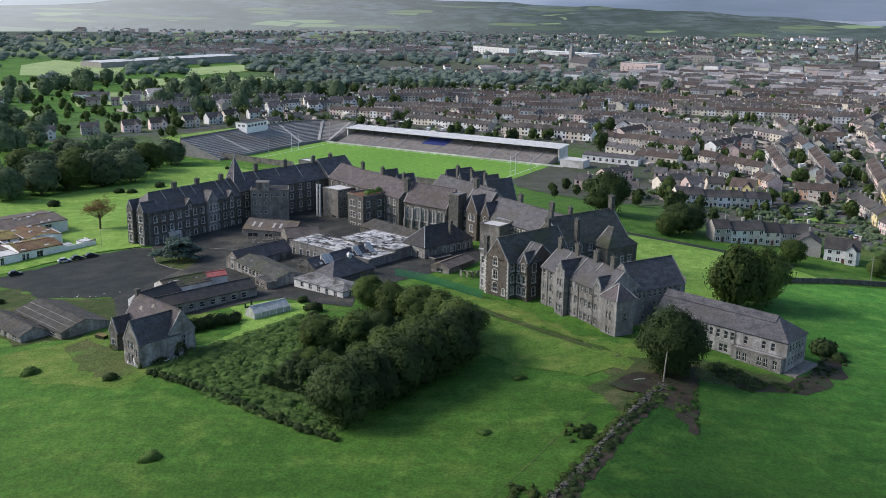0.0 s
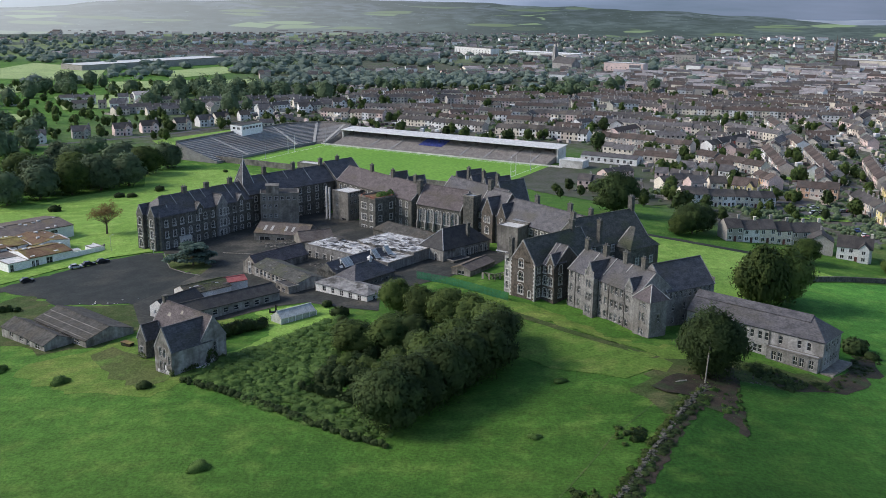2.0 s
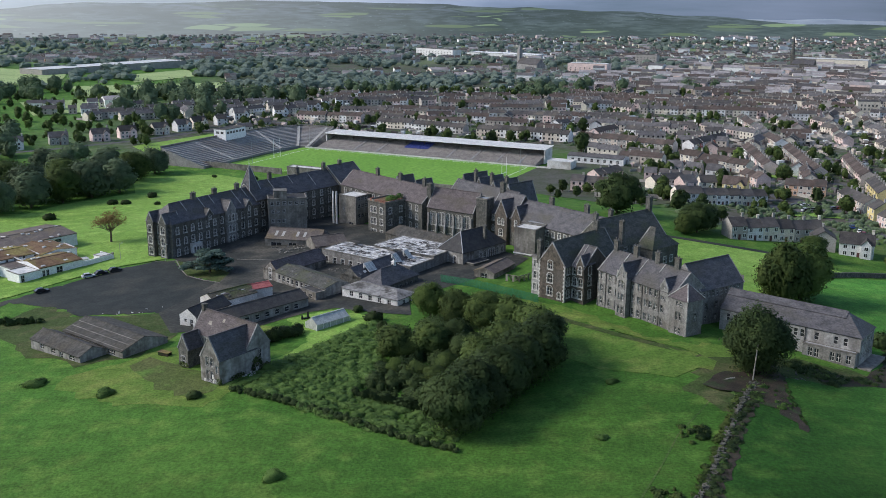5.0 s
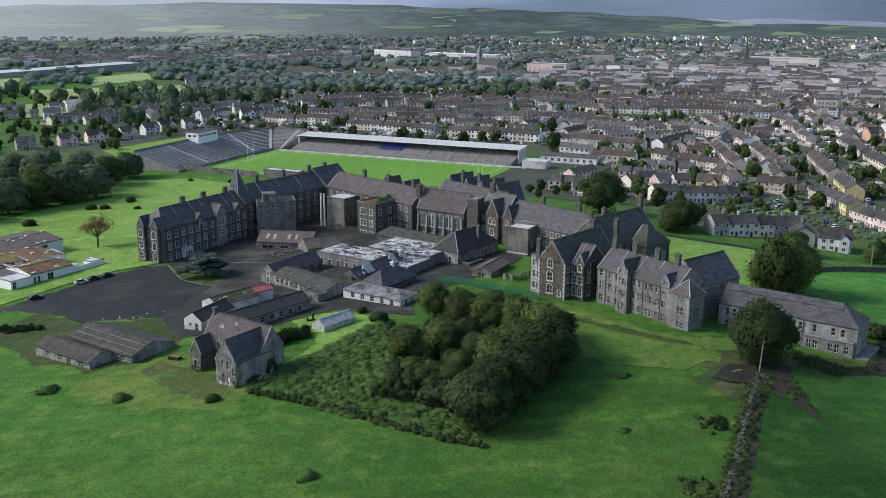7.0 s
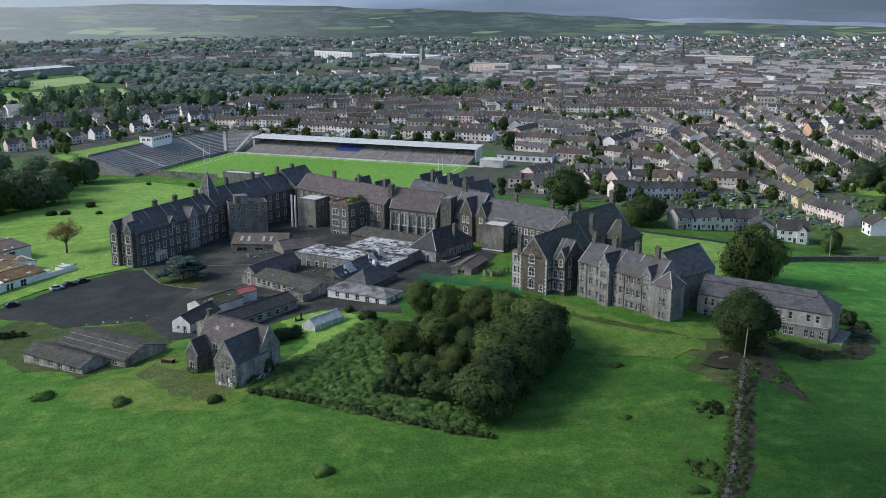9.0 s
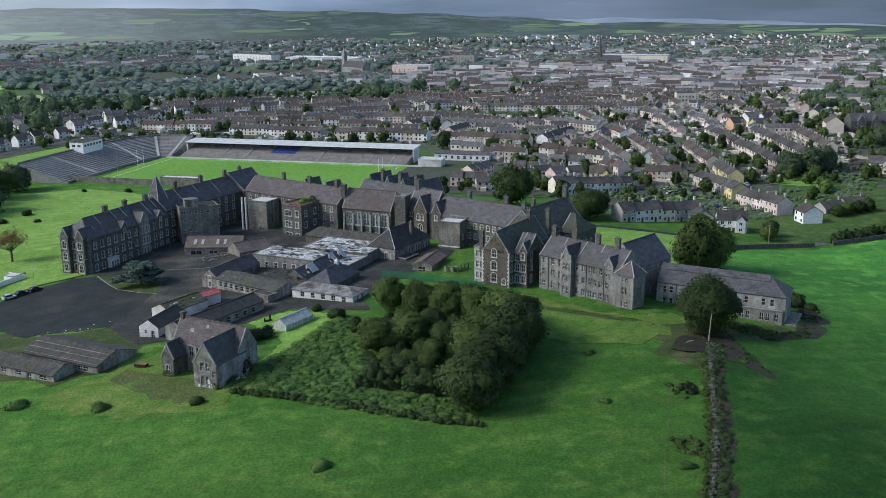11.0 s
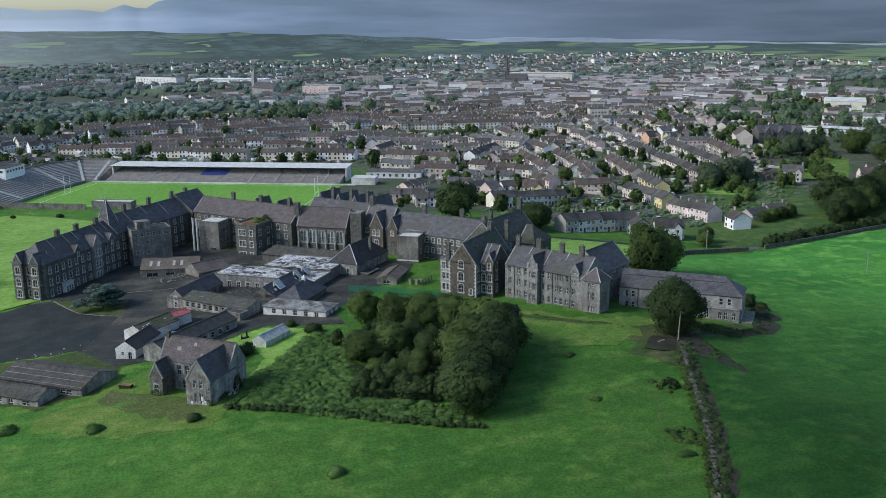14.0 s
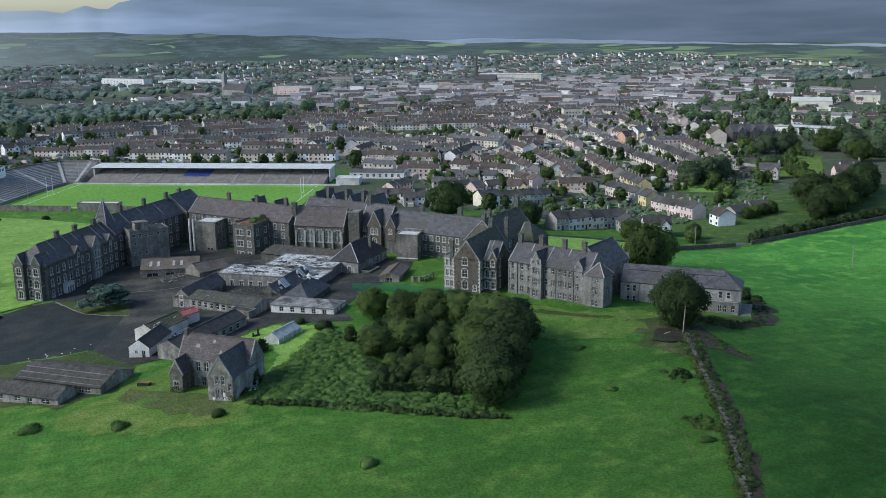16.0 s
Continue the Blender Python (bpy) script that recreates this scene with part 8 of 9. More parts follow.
def far_town():
    """The town's roofs farther off, each a small house, too many to count."""
    rng = random.Random(21)
    walls, roofs = {k: ([], []) for k in ("white", "cream", "grey", "pink", "buff")}, {k: ([], []) for k in TRP}

    panes = ([], [])

    def add(store, verts, faces):
        v, f = store
        n = len(v)
        v.extend(verts)
        f.extend([tuple(i + n for i in q) for q in faces])

    def put(x, y, deg, w, d, e, r, wc, rc):
        z = gh(x, y)
        c, s = math.cos(radians(deg)), math.sin(radians(deg))
        T = lambda p: (x + c * p[0] - s * p[1], y + s * p[0] + c * p[1], z + p[2])
        a, b = w / 2, d / 2
        pts = [(-a, -b, -2), (a, -b, -2), (a, b, -2), (-a, b, -2), (-a, -b, e), (a, -b, e), (a, b, e), (-a, b, e), (-a, 0, r), (a, 0, r)]
        add(walls[wc], [T(p) for p in pts], [(0, 1, 5, 4), (2, 3, 7, 6), (1, 2, 6, 9, 5), (3, 0, 4, 8, 7)])
        q = [(sx * 0.45 + a - 0.7, sy * 0.3, zz) for zz in (r - 0.8, r + 1.3) for sx, sy in ((-1, -1), (1, -1), (1, 1), (-1, 1))]
        add(walls["grey"], [T(p) for p in q], [(0, 1, 5, 4), (1, 2, 6, 5), (2, 3, 7, 6), (3, 0, 4, 7), (4, 5, 6, 7)])
        if y < 1150:
            for ux in (-a * 0.5, a * 0.5):
                for uz in (1.0, 3.5):
                    for sy in (-1, 1):
                        add(panes, [T((ux + du, sy * (b + 0.05), uz + dz)) for du, dz in ((-0.55, 0), (0.55, 0), (0.55, 1.25), (-0.55, 1.25))], [(0, 1, 2, 3)])
        o = 0.25
        add(roofs[rc], [T(p) for p in ((-a - o, -b - o, e), (a + o, -b - o, e), (a + o, 0, r + 0.15), (-a - o, 0, r + 0.15), (a + o, b + o, e), (-a - o, b + o, e))], [(0, 1, 2, 3), (3, 2, 4, 5)])

    def lump(store, x, y, deg, u0, u1, v0, v1, z1):
        z = gh(x, y)
        c, s = math.cos(radians(deg)), math.sin(radians(deg))
        q = [(x + c * u - s * v, y + s * u + c * v, z + h) for h in (-1, z1) for u, v in ((u0, v0), (u1, v0), (u1, v1), (u0, v1))]
        add(store, q, [(0, 1, 5, 4), (1, 2, 6, 5), (2, 3, 7, 6), (3, 0, 4, 7), (4, 5, 6, 7)])

    lift, deep = 0.0, 8.0
    for x, y, deg, wc, rc in FILL:
        if rng.random() < 0.4:
            lift, deep = rng.uniform(-0.7, 0.7), rng.uniform(6.8, 8.6)
        put(x, y, deg, 6.4, deep, 5.2 + lift, 7.7 + lift + rng.uniform(-0.1, 0.1), wc, rc)
    for x, y, deg, *_ in FILL:
        k, sd = rng.random(), rng.choice((-1, 1))
        if k < 0.55:
            a, b = rng.uniform(-3, -1), rng.uniform(0.5, 3)
            v0 = 4.05 if sd > 0 else -4.05 - rng.uniform(2, 4)
            lump(rng.choice((walls["grey"], walls["white"], walls["cream"])), x, y, deg, a, b, v0, v0 + (rng.uniform(2, 4) if sd > 0 else -4.07 - v0), rng.uniform(2.3, 3.0))
        if k > 0.25:
            lump(walls["grey"], x, y, deg, -3.3, -3.1, 4.1, 13 + 2 * rng.random(), 1.5)
            lump(walls["grey"], x, y, deg, -3.3, -3.1, -9, -4.1, 1.0)
        if k > 0.55:
            a, b = rng.uniform(-2.5, 0), rng.uniform(8, 11)
            lump(rng.choice((walls["grey"], walls["white"], walls["buff"], roofs["brown"], roofs["dark"])), x, y, deg, a, a + rng.uniform(1.8, 3), b, b + rng.uniform(2, 3), rng.uniform(1.9, 2.4))
    n = 0
    while n < 2300:
        y = 440 + 700 * rng.random() ** 0.8
        x = rng.uniform(max(98, -0.2 * y) if y < 640 else -0.2 * y, -40 + 0.75 * y)
        if not open_spot(x, y, 0.4):
            continue
        n += 1
        k, dg = rng.random(), rng.choice((20, 75, -30, 110))
        a, b = rng.uniform(1.0, 2.4), rng.uniform(0.8, 1.4)
        lump((walls["white"], walls["cream"], walls["buff"], walls["grey"], walls["pink"], roofs["dark"], roofs["grey"], roofs["brown"])[int(k * 8)], x, y, dg, -a, a, -b, b, rng.uniform(1.2, 2.6))
        if k < 0.3:
            lump(walls["grey"], x, y, dg, -a - 6, a + 6, b + 1, b + 1.25, 1.6)
    for cx, cy, deg, lu, lv, gap, p, big in (
        (520, 1100, -35, 420, 330, 24, 0.85, 0.4), (350, 1150, -20, 260, 300, 27, 0.8, 0.25), (700, 1150, -50, 300, 300, 28, 0.8, 0.3), (250, 1330, -20, 330, 220, 34, 0.6, 0.3),
        (620, 1450, -30, 460, 260, 34, 0.7, 0.35), (-60, 1330, 10, 330, 140, 40, 0.5, 0.1), (-330, 1950, 5, 620, 420, 42, 0.6, 0.05), (200, 1900, 0, 800, 460, 50, 0.5, 0.1),
        (800, 1850, -20, 900, 500, 48, 0.55, 0.12), (1200, 1500, -40, 420, 420, 70, 0.45, 0.1), (1300, 2100, -20, 900, 500, 70, 0.5, 0.1), (560, 900, -40, 200, 120, 30, 0.6, 0.3), (1050, 2500, 0, 1500, 600, 80, 0.4, 0.1), (-300, 2600, 0, 1400, 700, 90, 0.4, 0.1), (700, 700, -40, 160, 160, 50, 0.4, 0.2), (-330, 880, 20, 150, 90, 40, 0.4, 0.1),
        (860, 1290, -45, 380, 240, 30, 0.75, 0.35), (760, 960, -45, 260, 200, 34, 0.6, 0.3), (560, 690, -40, 150, 120, 36, 0.5, 0.3), (1560, 1980, -40, 220, 60, 26, 0.8, 0.0), (-360, 1800, 5, 560, 200, 30, 0.75, 0.1),
    ):
        c, s = math.cos(radians(deg)), math.sin(radians(deg))
        v = -lv / 2
        while v < lv / 2:
            u = -lu / 2
            rc, wc = rng.choice(list(TR)), rng.choice(["white", "white", "cream", "grey", "pink", "buff"])
            while u < lu / 2:
                w = rng.choice((6.5, 7, 9, 12)) if rng.random() > big else rng.uniform(14, 30)
                x, y = cx + c * u - s * v, cy + s * u + c * v
                if rng.random() < p and open_spot(x, y, 4):
                    if rng.random() < 0.4:
                        rc, wc = rng.choice(list(TR)), rng.choice(["white", "white", "cream", "grey", "pink", "buff"])
                    e = rng.uniform(4.5, 6.0) if w < 13 else rng.uniform(5, 9)
                    if w > 13 and rng.random() < 0.5:
                        rc, wc = "pale", rng.choice(("white", "cream", "pink", "white"))
                    elif rc == "pale":
                        rc = "grey"
                    put(x, y + rng.uniform(-2, 2), deg + rng.uniform(-8, 8), w, rng.uniform(7, 10) if w < 13 else rng.uniform(10, 20), e, e + rng.uniform(2, 3.2), wc, rc)
                u += w + (0.1 if rng.random() < 0.6 else rng.uniform(3, 12))
            v += gap * rng.uniform(0.8, 1.2)
    me = bpy.data.meshes.new('town_windows')
    me.from_pydata(panes[0], [], panes[1])
    me.materials.append(GLASS)
    tagged(link('town_windows', me), 'dark windows across the far town', 'windows', '', 'stuff')
    for group, mats, nm in ((walls, TW, "town_walls"), (roofs, TRP, "town_roofs")):
        for k, (v, f) in group.items():
            if v:
                me = bpy.data.meshes.new(nm)
                me.from_pydata(v, [], f)
                me.materials.append(mats[k])
                tagged(link(nm, me), f"{k} house walls across the far town" if nm == "town_walls" else f"{k} roofs across the far town", "houses", "", "stuff")


far_town()


def big(name, label, x, y, deg, w, d, h, wall, roof, rows=0, cols=0, r=None):
    t = thing(name, label, "building", at(x, y, deg))
    holes = grid(cols, w, [1.2 + 3.3 * i for i in range(rows)], 1.6, 1.8, 1.5) if rows else []
    if r:
        block(t, -w / 2, w / 2, -d / 2, d / 2, -2, h, r, wall, roof, wins={"front": holes} if holes else None, trim=None, coping=False)
    else:
        flat_block(t, -w / 2, w / 2, -d / 2, d / 2, -2, h, wall, roof, {"front": holes} if holes else None, None, 0.5)
    return t


big("shopping_block", "large cream flat-roofed block in the town", 690, 1510, -35, 110, 40, 16, TW["cream"], PALE_METAL, 3, 14)
big("office_block", "cream rounded office block in town", 395, 820, -20, 18, 14, 12, TW["cream"], FELT, 3, 5)
big("apartment_block", "white apartment block among far trees", 93, 1880, -50, 100, 22, 17, TW["white"], TR["grey"], 4, 12)
big("retail_hall", "long low hall with a white roof", 220, 1852, -38, 150, 40, 10, TW["white"], WHITE)
big("blue_office", "blue-grey office building in the town", 428, 1632, -30, 36, 20, 17, TW["grey"], FELT, 4, 6)
big("red_store", "red-fronted shop building in the town", 290, 1452, -30, 60, 24, 12, TW["pink"], PALE_METAL, 2, 8)
big("factory", "long white factory sheds beyond the fields", -415, 1465, 52, 250, 50, 9, TW["grey"], PALE_METAL)
big("market_wall_block", "long pale block with a flat roof", 345, 912, -45, 70, 20, 7, TW["cream"], FELT)
big("convent", "grey stone mansion with many gables", 412, 585, -20, 34, 16, 9, STONE, SLATE, 2, 8, 14)
for u in (-10, 0, 10):
    gablet(bpy.data.objects["convent"], u, 6, -9.2, -1, 9.5, 13.6, STONE, SLATE, 9, {"front": [(3, 2, 1.4, 1.8), (3, 5.4, 1.4, 1.8)]}, False, ASHLAR)
for u in (-14, -5, 5, 14):
    chimney(bpy.data.objects["convent"], u, 1, 12, 16.5, 1.4, 1.0)
big("chapel_house", "brown-roofed stone house beside the mansion", 385, 592, 60, 20, 12, 8, TW["buff"], TR["brown"], 2, 4, 12.5)
big("school_hall", "white flat-roofed school buildings", 487, 606, -60, 70, 22, 6, TW["white"], PALE_METAL, 1, 8)
big("warehouse", "pale warehouse beside a green field", 680, 798, -40, 40, 26, 9, TW["cream"], PALE_METAL, 0, 0, 12)
big("clubhouse", "pale clubhouse beside the stand", 98, 560, -30, 34, 10, 4.2, TW["white"], TR["grey"], 1, 8, 5.4)
big("dressing_rooms", "low white building behind the stand", 74, 545, -30, 14, 10, 4, PLASTER, PALE_METAL)
cth = big("cathedral", "pale grey stone church with a slim tower", 198, 1430, -60, 46, 15, 12, ASHLAR, TR["grey"], 0, 0, 20)
bm = bmesh.new()
box(bm, -29, -23, -3, 3, -2, 30)
bmesh.ops.create_cone(bm, segments=4, cap_ends=True, radius1=4.2, radius2=0.2, depth=9, matrix=Matrix.Translation((-26, 0, 34.5)) @ Matrix.Rotation(math.pi / 4, 4, "Z"))
part("tower", bm, ASHLAR, cth)
chu = big("parish_church", "grey stone church with slender spire", 640, 1500, -40, 34, 14, 9, STONE, SLATE, 0, 0, 16)
bm = bmesh.new()
box(bm, -21, -16, -2.5, 2.5, -2, 22)
bmesh.ops.create_cone(bm, segments=8, cap_ends=True, radius1=3.0, radius2=0.12, depth=32, matrix=Matrix.Translation((-18.5, 0, 38)))
part("spire", bm, STONE, chu)

# fields and greens beyond
FIELDS = []
for nm, pts in (
    ("pasture", [(-596, 1383), (-606, 1530), (-455, 1403), (-396, 1172), (-515, 1188)]), ("pasture", [(-358, 1364), (-304, 1482), (-266, 1327), (-320, 1211)]),
    ("pasture", [(-375, 1147), (-217, 1213), (-176, 1075), (-324, 1002)]), ("pasture", [(-365, 950), (-290, 990), (-240, 880), (-312, 826)]),
    ("pasture", [(-419, 3508), (-288, 3559), (-232, 2833), (-330, 2803)]), ("practice_field", [(-188, 637), (-143, 708), (-131, 669), (-165, 592)]),
    ("pasture", [(-350, 792), (-328, 793), (-319, 756), (-329, 740)]), ("pasture", [(651, 817), (653, 732), (609, 688), (615, 757)]),
    ("paddock", [(341, 497), (372, 482), (342, 454), (327, 476)]), ("pasture", [(2070, 2865), (2451, 2999), (1876, 2329), (1716, 2367)]),
    ("pasture", [(1810, 2150), (1918, 2003), (1556, 1640), (1543, 1808)]), ("paddock", [(236, 450), (280, 462), (244, 409), (224, 428)]),
    ("pasture", [(1700, 2060), (1790, 2150), (1860, 1960), (1720, 1760), (1640, 1830)]), ("green", [(610, 740), (650, 790), (690, 752), (648, 706)]), ("green", [(140, 409), (170, 400), (172, 412), (150, 418)]), ("green", [(152, 480), (160, 476), (158, 500), (148, 500)]), ("green", [(176, 520), (190, 500), (204, 512), (196, 545)]), ("pasture", [(-560, 1010), (-430, 1100), (-400, 1010), (-500, 930)]),
):
    FIELDS.append(pts)
    # Fields past 720 m take the haze-paled green.
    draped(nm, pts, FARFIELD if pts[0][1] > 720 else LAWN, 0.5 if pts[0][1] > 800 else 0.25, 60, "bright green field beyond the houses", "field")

draped("back_yards", [(30, 505), (66, 552), (112, 575), (128, 540), (124, 480), (112, 440), (92, 420), (64, 424), (44, 462)], BACKYARD, 0.2, 8, "worn yards and gardens behind the stand", "yard", ragged=1.5)
draped("wild_garden", [(194, 364), (226, 362), (290, 425), (284, 436), (250, 440), (228, 424), (200, 385)], FALLOW, 0.22, 8, "overgrown green garden behind the terrace", "garden", ragged=1.0)
draped("verge_near", [(150, 304), (171, 304), (196, 345), (226, 359), (198, 372), (172, 364), (150, 346)], FALLOW, 0.18, 8, "unkempt verge beside the terrace", "grass", ragged=1.0)
draped("verge", [(170, 303), (292, 326), (345, 352), (330, 400), (262, 398), (226, 358), (196, 344), (176, 328)], FALLOW, 0.2, 9, "dark shaded grass beside the lane", "grass", ragged=1.0)
draped("mansion_field", [(300, 450), (330, 428), (372, 470), (400, 500), (372, 520), (340, 500)], ROUGHGRASS, 0.24, 9, "rough yellow-green field before the mansion", "field", ragged=1.0)
# streets
GREYROAD = mat("worn_street", (0.075, 0.075, 0.078), (0.105, 0.104, 0.102), 0.2, c=(0.125, 0.12, 0.115), bump=0.1, cscale=0.05)
for pts, w in (
    ([(160, 300), (158, 326), (164, 350), (168.5, 379), (178, 412), (168, 445), (158, 478), (150, 530), (131, 590), (112, 632)], 8), ([(160, 312), (190, 322), (230, 320), (290, 330), (340, 345)], 5), ([(172, 395), (196, 402), (214, 456), (238, 545), (264, 640), (300, 760)], 6),
    ([(96, 388), (168, 386)], 5), ([(147, 424), (178, 428)], 18), ([(158, 510), (206, 492), (236, 474)], 5), ([(268, 452), (312, 620), (340, 760), (420, 960), (560, 1250)], 8), ([(110, 632), (206, 655), (262, 640)], 7), ([(-110, 775), (110, 665), (200, 660)], 7),
    ([(-90, 815), (170, 800)], 6), ([(118, 455), (165, 446)], 6), ([(-280, 590), (-235, 625), (-190, 668), (-150, 728), (-100, 800)], 6),
):
    strip("street", pts, w, GREYROAD, 0.16, "grey tarmac street between houses", "street")
strip("field_boundary_wall", [(104, 290), (122, 296), (147, 300), (156, 299)], 0.6, STONE, 0, "long stone wall along the field", "wall", 1.6)
strip("field_boundary_wall", [(164, 299), (194, 303), (222, 308), (290, 318)], 0.6, STONE, 0, "long stone wall along the field", "wall", 1.6)
leafy_line("field_boundary_hedge", [(166, 302), (194, 307), (222, 312), (290, 325)], 4.5, 4.0, 0.55, LEAF_DARK, 110, 51, "dark hedge along the field wall", "hedge")

# cars along the streets
cr = random.Random(12)
for i in range(34):
    f = cr.random()
    a, b = ((164, 350), (168.5, 379)) if i < 6 else ((160, 424), (178, 428)) if i < 16 else ((196, 402), (214, 456)) if i < 26 else ((158, 478), (131, 590))
    p = Vector(a).lerp(Vector(b), f)
    d = (Vector(b) - Vector(a)).normalized()
    n = Vector((-d.y, d.x)) * (5.2 if i % 2 else -5.2)
    c = cr.choice(["silver", "black", "red", "blue", "white", "grey"])
    car(p.x + n.x, p.y + n.y, math.degrees(math.atan2(d.y, d.x)), c, f"{c} car parked beside the street", "street cars")

# town trees
tr = random.Random(31)
for x, y, k, sc in ((64.5, 380, "dark_a", 1.42), (88, 351, "dark_a", 1.0), (94, 357, "dark_b", 0.85), (82, 346, "oak_a", 0.7), (226, 326, "dark_b", 0.9), (236, 331, "dark_a", 1.25), (246, 335, "oak_a", 1.35), (243, 347, "dark_a", 1.5), (256, 342, "dark_b", 1.5), (252, 354, "oak_a", 1.4), (206, 345, "oak_c", 0.55), (213, 347, "dark_a", 0.5), (220, 349, "oak_a", 0.55), (200, 343, "oak_b", 0.5),
                    (254, 346, "oak_a", 1.2), (264, 344, "dark_a", 1.3), (278, 352, "oak_b", 1.2), (290, 362, "dark_a", 1.4), (304, 372, "dark_b", 1.4), (316, 386, "dark_a", 1.2), (246, 446, "dark_a", 1.1), (252, 452, "oak_a", 1.2), (262, 448, "dark_b", 1.3), (272, 452, "dark_a", 1.3), (280, 462, "oak_a", 1.2),
                    (376, 530, "dark_a", 1.2), (388, 526, "dark_b", 1.3), (400, 534, "dark_a", 1.1), (424, 520, "oak_a", 1.5), (438, 516, "dark_a", 1.6), (450, 528, "oak_b", 1.5), (418, 490, "dark_b", 1.5), (432, 480, "dark_a", 1.5), (404, 470, "oak_a", 1.3), (145, 312, "oak_c", 0.55), (150, 318, "dark_b", 0.6), (118, 318, "oak_b", 0.8), (330, 470, "dark_b", 0.8)):
    k = {"dark_a": "belt_a", "dark_b": "belt_b"}.get(k, k) if y > 400 else k
    plant(k, x, y, "tall leafy tree standing among houses", sc, None, "large trees of the town edge")
for x, y, s, k in ((116, 515, 1.3, "town_a"), (119, 700, 1.4, "town_b"), (160, 404, 0.7, "town_b"), (148, 412, 0.8, "town_a"), (96, 400, 1.2, "town_b"), (60, 470, 0.8, "town_b"), (70, 460, 0.75, "town_a"), (80, 450, 0.7, "town_b"), (62, 446, 0.7, "town_b"), (52, 460, 0.6, "town_a"), (90, 440, 0.7, "town_a"), (76, 430, 0.6, "town_b"), (50, 430, 0.6, "town_b"), (84, 414, 0.8, "town_a"), (97, 600, 1.6, "town_b"), (104, 420, 1.0, "town_a"), (112, 416, 0.9, "town_b"), (98, 376, 1.0, "town_a"), (108, 380, 0.8, "town_b"), (126, 392, 0.7, "town_a"), (214, 380, 0.9, "town_a"), (230, 392, 1.0, "town_c"), (240, 408, 0.9, "town_a"), (256, 420, 0.8, "town_b")):
    plant(k, x, y, "leafy green tree among the houses", s, None, "town trees")
n = 0
while n < 190:
    y = tr.uniform(400, 1050)
    x = tr.uniform(-0.45 * y, -60 + 0.9 * y)
    if y < 560 and x < 100 or not open_spot(x, y, 2):
        continue
    plant(tr.choice(["town_a", "town_b", "town_a", "town_c"]), x, y, "leafy green tree among the houses", tr.uniform(0.4, 1.2), None, "town trees")
    n += 1


def garden_growth():
    """Hedges and bushes in the gardens between the houses."""
    rng = random.Random(14)
    blobs = []
    crowns = []
    while len(crowns) < 1550:
        y = rng.uniform(420, 1100)
        x = rng.uniform(-0.45 * y, -60 + 0.9 * y)
        if y < 640 and x < 100 or not open_spot(x, y, 1.5):
            continue
        for _ in range(rng.randint(1, 3)):
            r = rng.uniform(1.2, 3.4)
            p, q = x + rng.uniform(-3, 3), y + rng.uniform(-3, 3)
            crowns.append((p, q, gh(p, q) + r * 1.3, r, r, r * 1.25))
    me = clump_mesh("garden_tree_crowns", [(*c[:3], c[3] * 0.85, c[4] * 0.85, c[5] * 0.95) for c in crowns], LEAF, 62, 1)
    tagged(link("garden_tree_crowns", me), "small garden trees across the town", "trees", "", "stuff")
    tagged(link("garden_tree_leaves", leaf_cloud("garden_tree_leaves", crowns, len(crowns) * 48, 0.66, LEAF, 63)), "leaves of small garden trees across town", "trees", "", "stuff")
    while len(blobs) < 5200:
        y = rng.uniform(345, 1000)
        x = rng.uniform(max(95, -0.2 * y), -40 + 0.75 * y) if y < 640 else rng.uniform(-0.2 * y, -40 + 0.75 * y)
        if noise.noise(Vector((x * 0.03, y * 0.03, 1))) < -0.15 or not open_spot(x, y, 0.2):
            continue
        a, k = rng.choice((0.3, 1.87, -0.6, 1.0)), rng.randint(1, 5)
        for i in range(k):
            p, q = x + math.cos(a) * 1.7 * i, y + math.sin(a) * 1.7 * i
            r = rng.uniform(0.7, 1.5)
            blobs.append((p, q, gh(p, q) + r * 0.5, r, r, r * rng.uniform(0.7, 1.2)))
    me = clump_mesh("garden_growth", blobs, LEAF_MID, 61, 1)
    tagged(link("garden_growth", me), "hedges and bushes in the town gardens", "hedges", "", "stuff")


garden_growth()


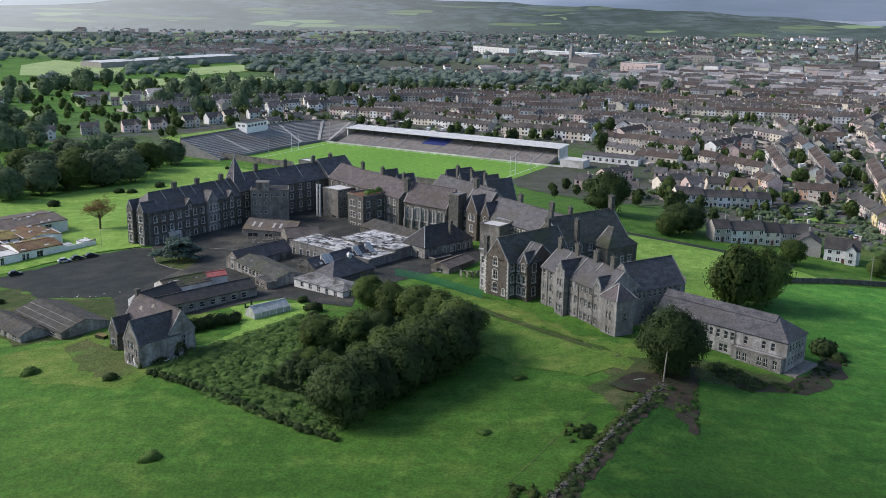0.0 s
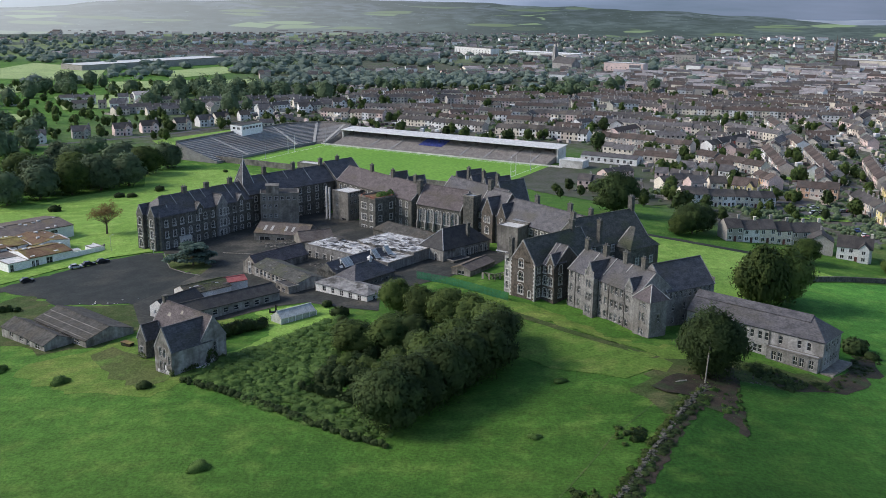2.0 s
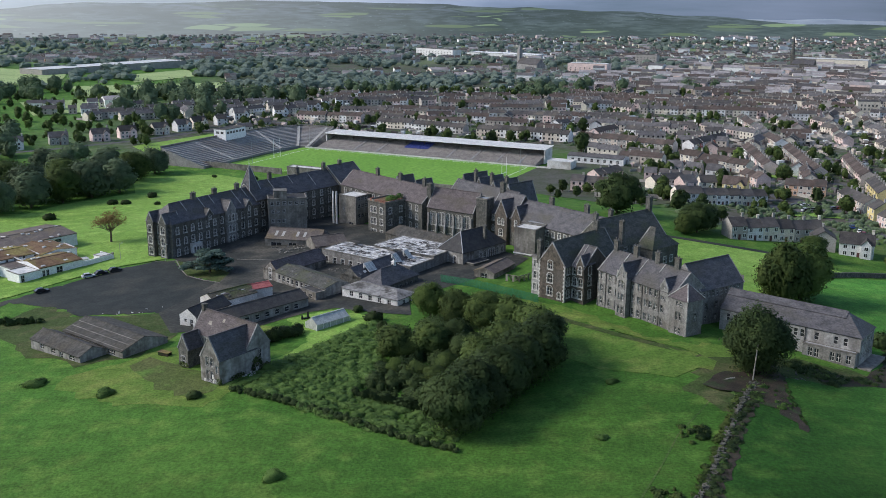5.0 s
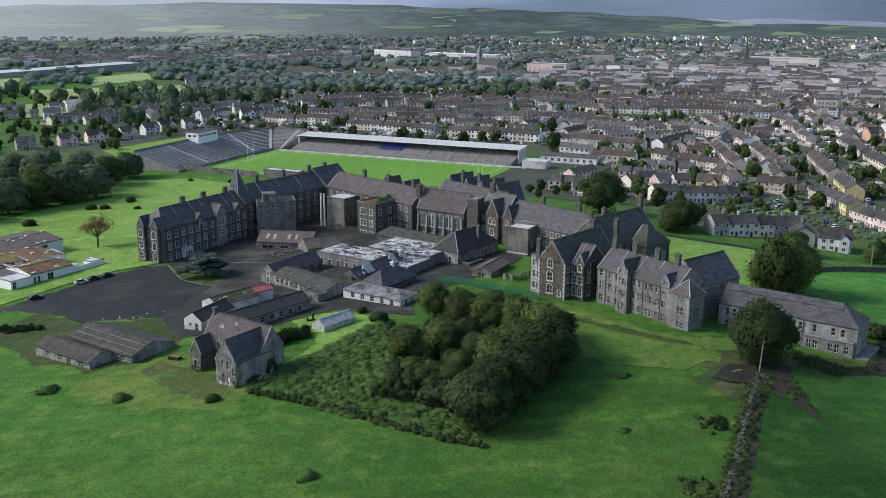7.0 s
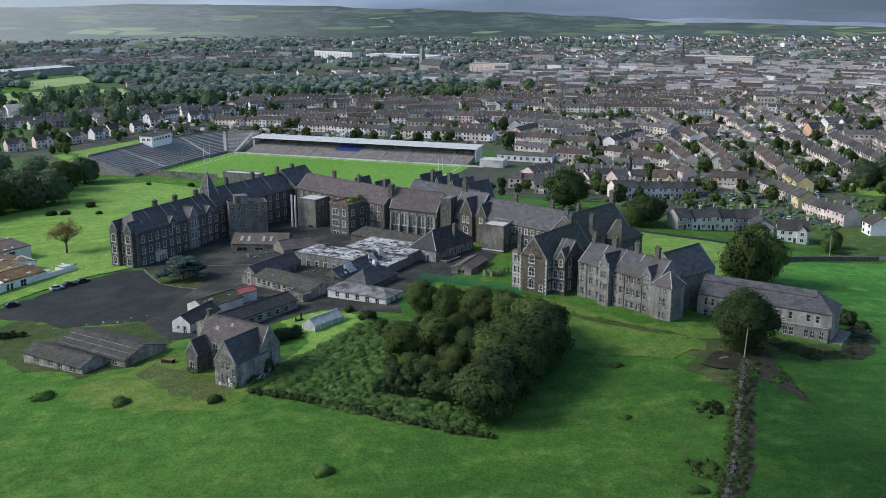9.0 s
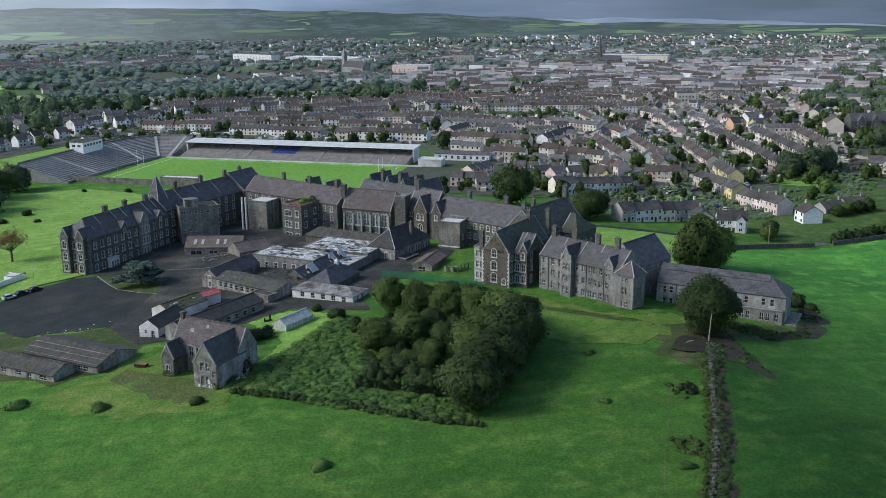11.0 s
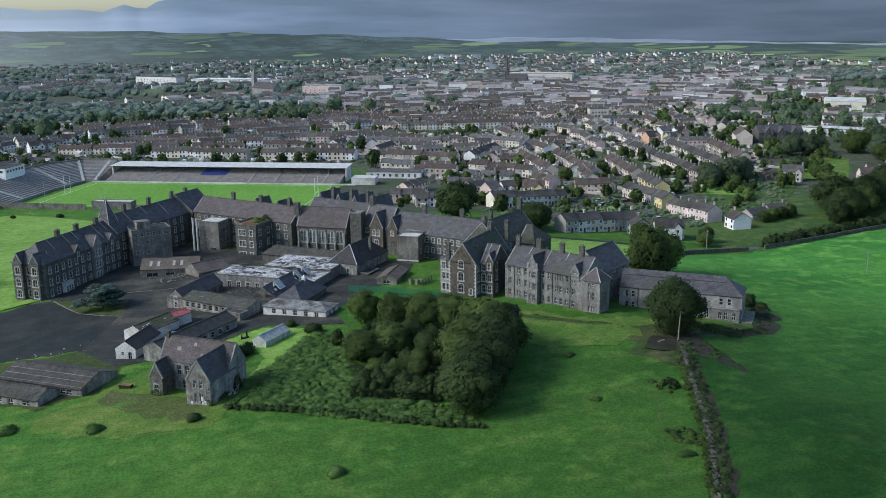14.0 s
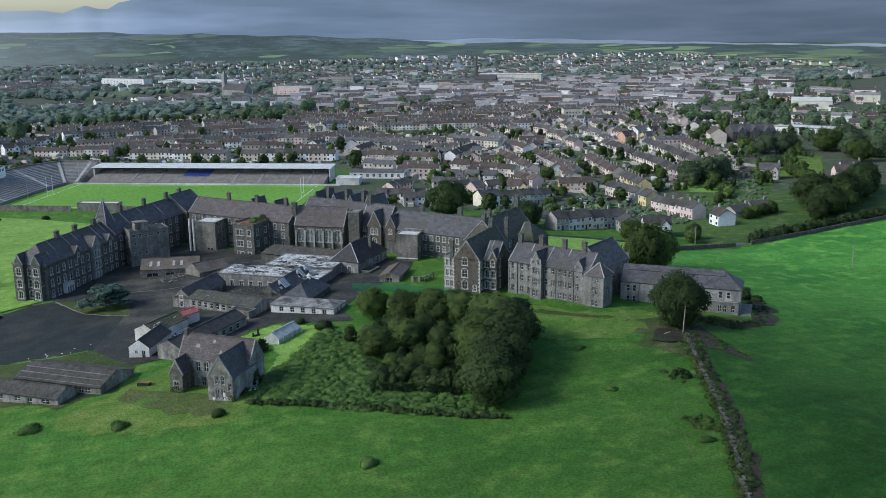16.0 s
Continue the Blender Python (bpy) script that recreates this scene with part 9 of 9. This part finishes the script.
def woods():
    """Woods and hedgerows beyond the town, in leaf colours paled for haze."""
    rng = random.Random(5)
    sets = {"a": [], "b": []}

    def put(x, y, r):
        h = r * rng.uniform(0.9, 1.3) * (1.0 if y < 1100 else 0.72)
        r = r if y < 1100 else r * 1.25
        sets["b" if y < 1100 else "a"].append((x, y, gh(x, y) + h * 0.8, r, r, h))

    def in_field(x, y):
        for P in FIELDS:
            inside = False
            for (x1, y1), (x2, y2) in zip(P, P[1:] + P[:1]):
                if (y1 > y) != (y2 > y) and x < (x2 - x1) * (y - y1) / (y2 - y1) + x1:
                    inside = not inside
            if inside:
                return True
        return False

    belts = [(-297, 1005, 70), (-206, 979, 60), (-198, 830, 40), (-395, 830, 40), (-233, 1463, 60), (-154, 1341, 90), (-45, 1243, 90), (63, 1256, 90), (-129, 1641, 120), (172, 1037, 40), (134, 1000, 40), (-106, 1180, 80), (-12, 1150, 70), (554, 836, 50), (517, 745, 45), (560, 790, 35), (1147, 1764, 120), (1080, 1300, 90), (1300, 1350, 130), (850, 1500, 80), (330, 1500, 50), (-420, 1080, 50), (-390, 740, 40), (-350, 690, 50), (-300, 690, 40), (-430, 960, 50), (-250, 590, 40), (-300, 620, 50), (150, 1330, 80), (600, 640, 60), (520, 660, 40), (690, 930, 30), (600, 800, 25), (760, 850, 35), (700, 700, 35), (590, 720, 40), (480, 540, 40), (800, 980, 40), (470, 470, 40), (-230, 900, 50), (-140, 950, 50)]
    for x, y, r in belts:
        for _ in range(int(r * r / (190 if x < -120 else 75))):
            a, d = rng.random() * 6.28, r * math.sqrt(rng.random())
            p, q = x + d * math.cos(a) * 1.3, y + d * math.sin(a)
            if open_spot(p, q, 2) and not in_field(p, q):
                put(p, q, rng.uniform(5.0, 9.0) if x < -120 else rng.uniform(3.5, 6.5))
    for _ in range(6800):
        y = 1000 + 2900 * rng.random() ** 0.8
        x = rng.uniform(-0.5 * y, -60 + 1.05 * y)
        k = noise.noise(Vector((x * 0.004, y * 0.004, 3)))
        if in_field(x, y) or math.hypot(x, y) > 2730:
            continue
        if k > (-0.2 if y > 1500 else 0.05 if x > -150 else 0.18) and open_spot(x, y, 2):
            put(x, y, rng.uniform(4, 9))
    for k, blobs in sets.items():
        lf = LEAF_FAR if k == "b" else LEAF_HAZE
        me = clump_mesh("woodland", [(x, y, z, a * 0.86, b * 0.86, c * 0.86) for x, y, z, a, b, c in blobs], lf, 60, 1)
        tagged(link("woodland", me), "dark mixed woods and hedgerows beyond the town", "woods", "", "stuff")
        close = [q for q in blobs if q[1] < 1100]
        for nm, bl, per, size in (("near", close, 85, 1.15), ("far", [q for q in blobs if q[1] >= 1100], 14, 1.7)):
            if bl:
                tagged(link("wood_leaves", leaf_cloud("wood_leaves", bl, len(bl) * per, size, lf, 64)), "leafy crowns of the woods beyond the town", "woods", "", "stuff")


woods()
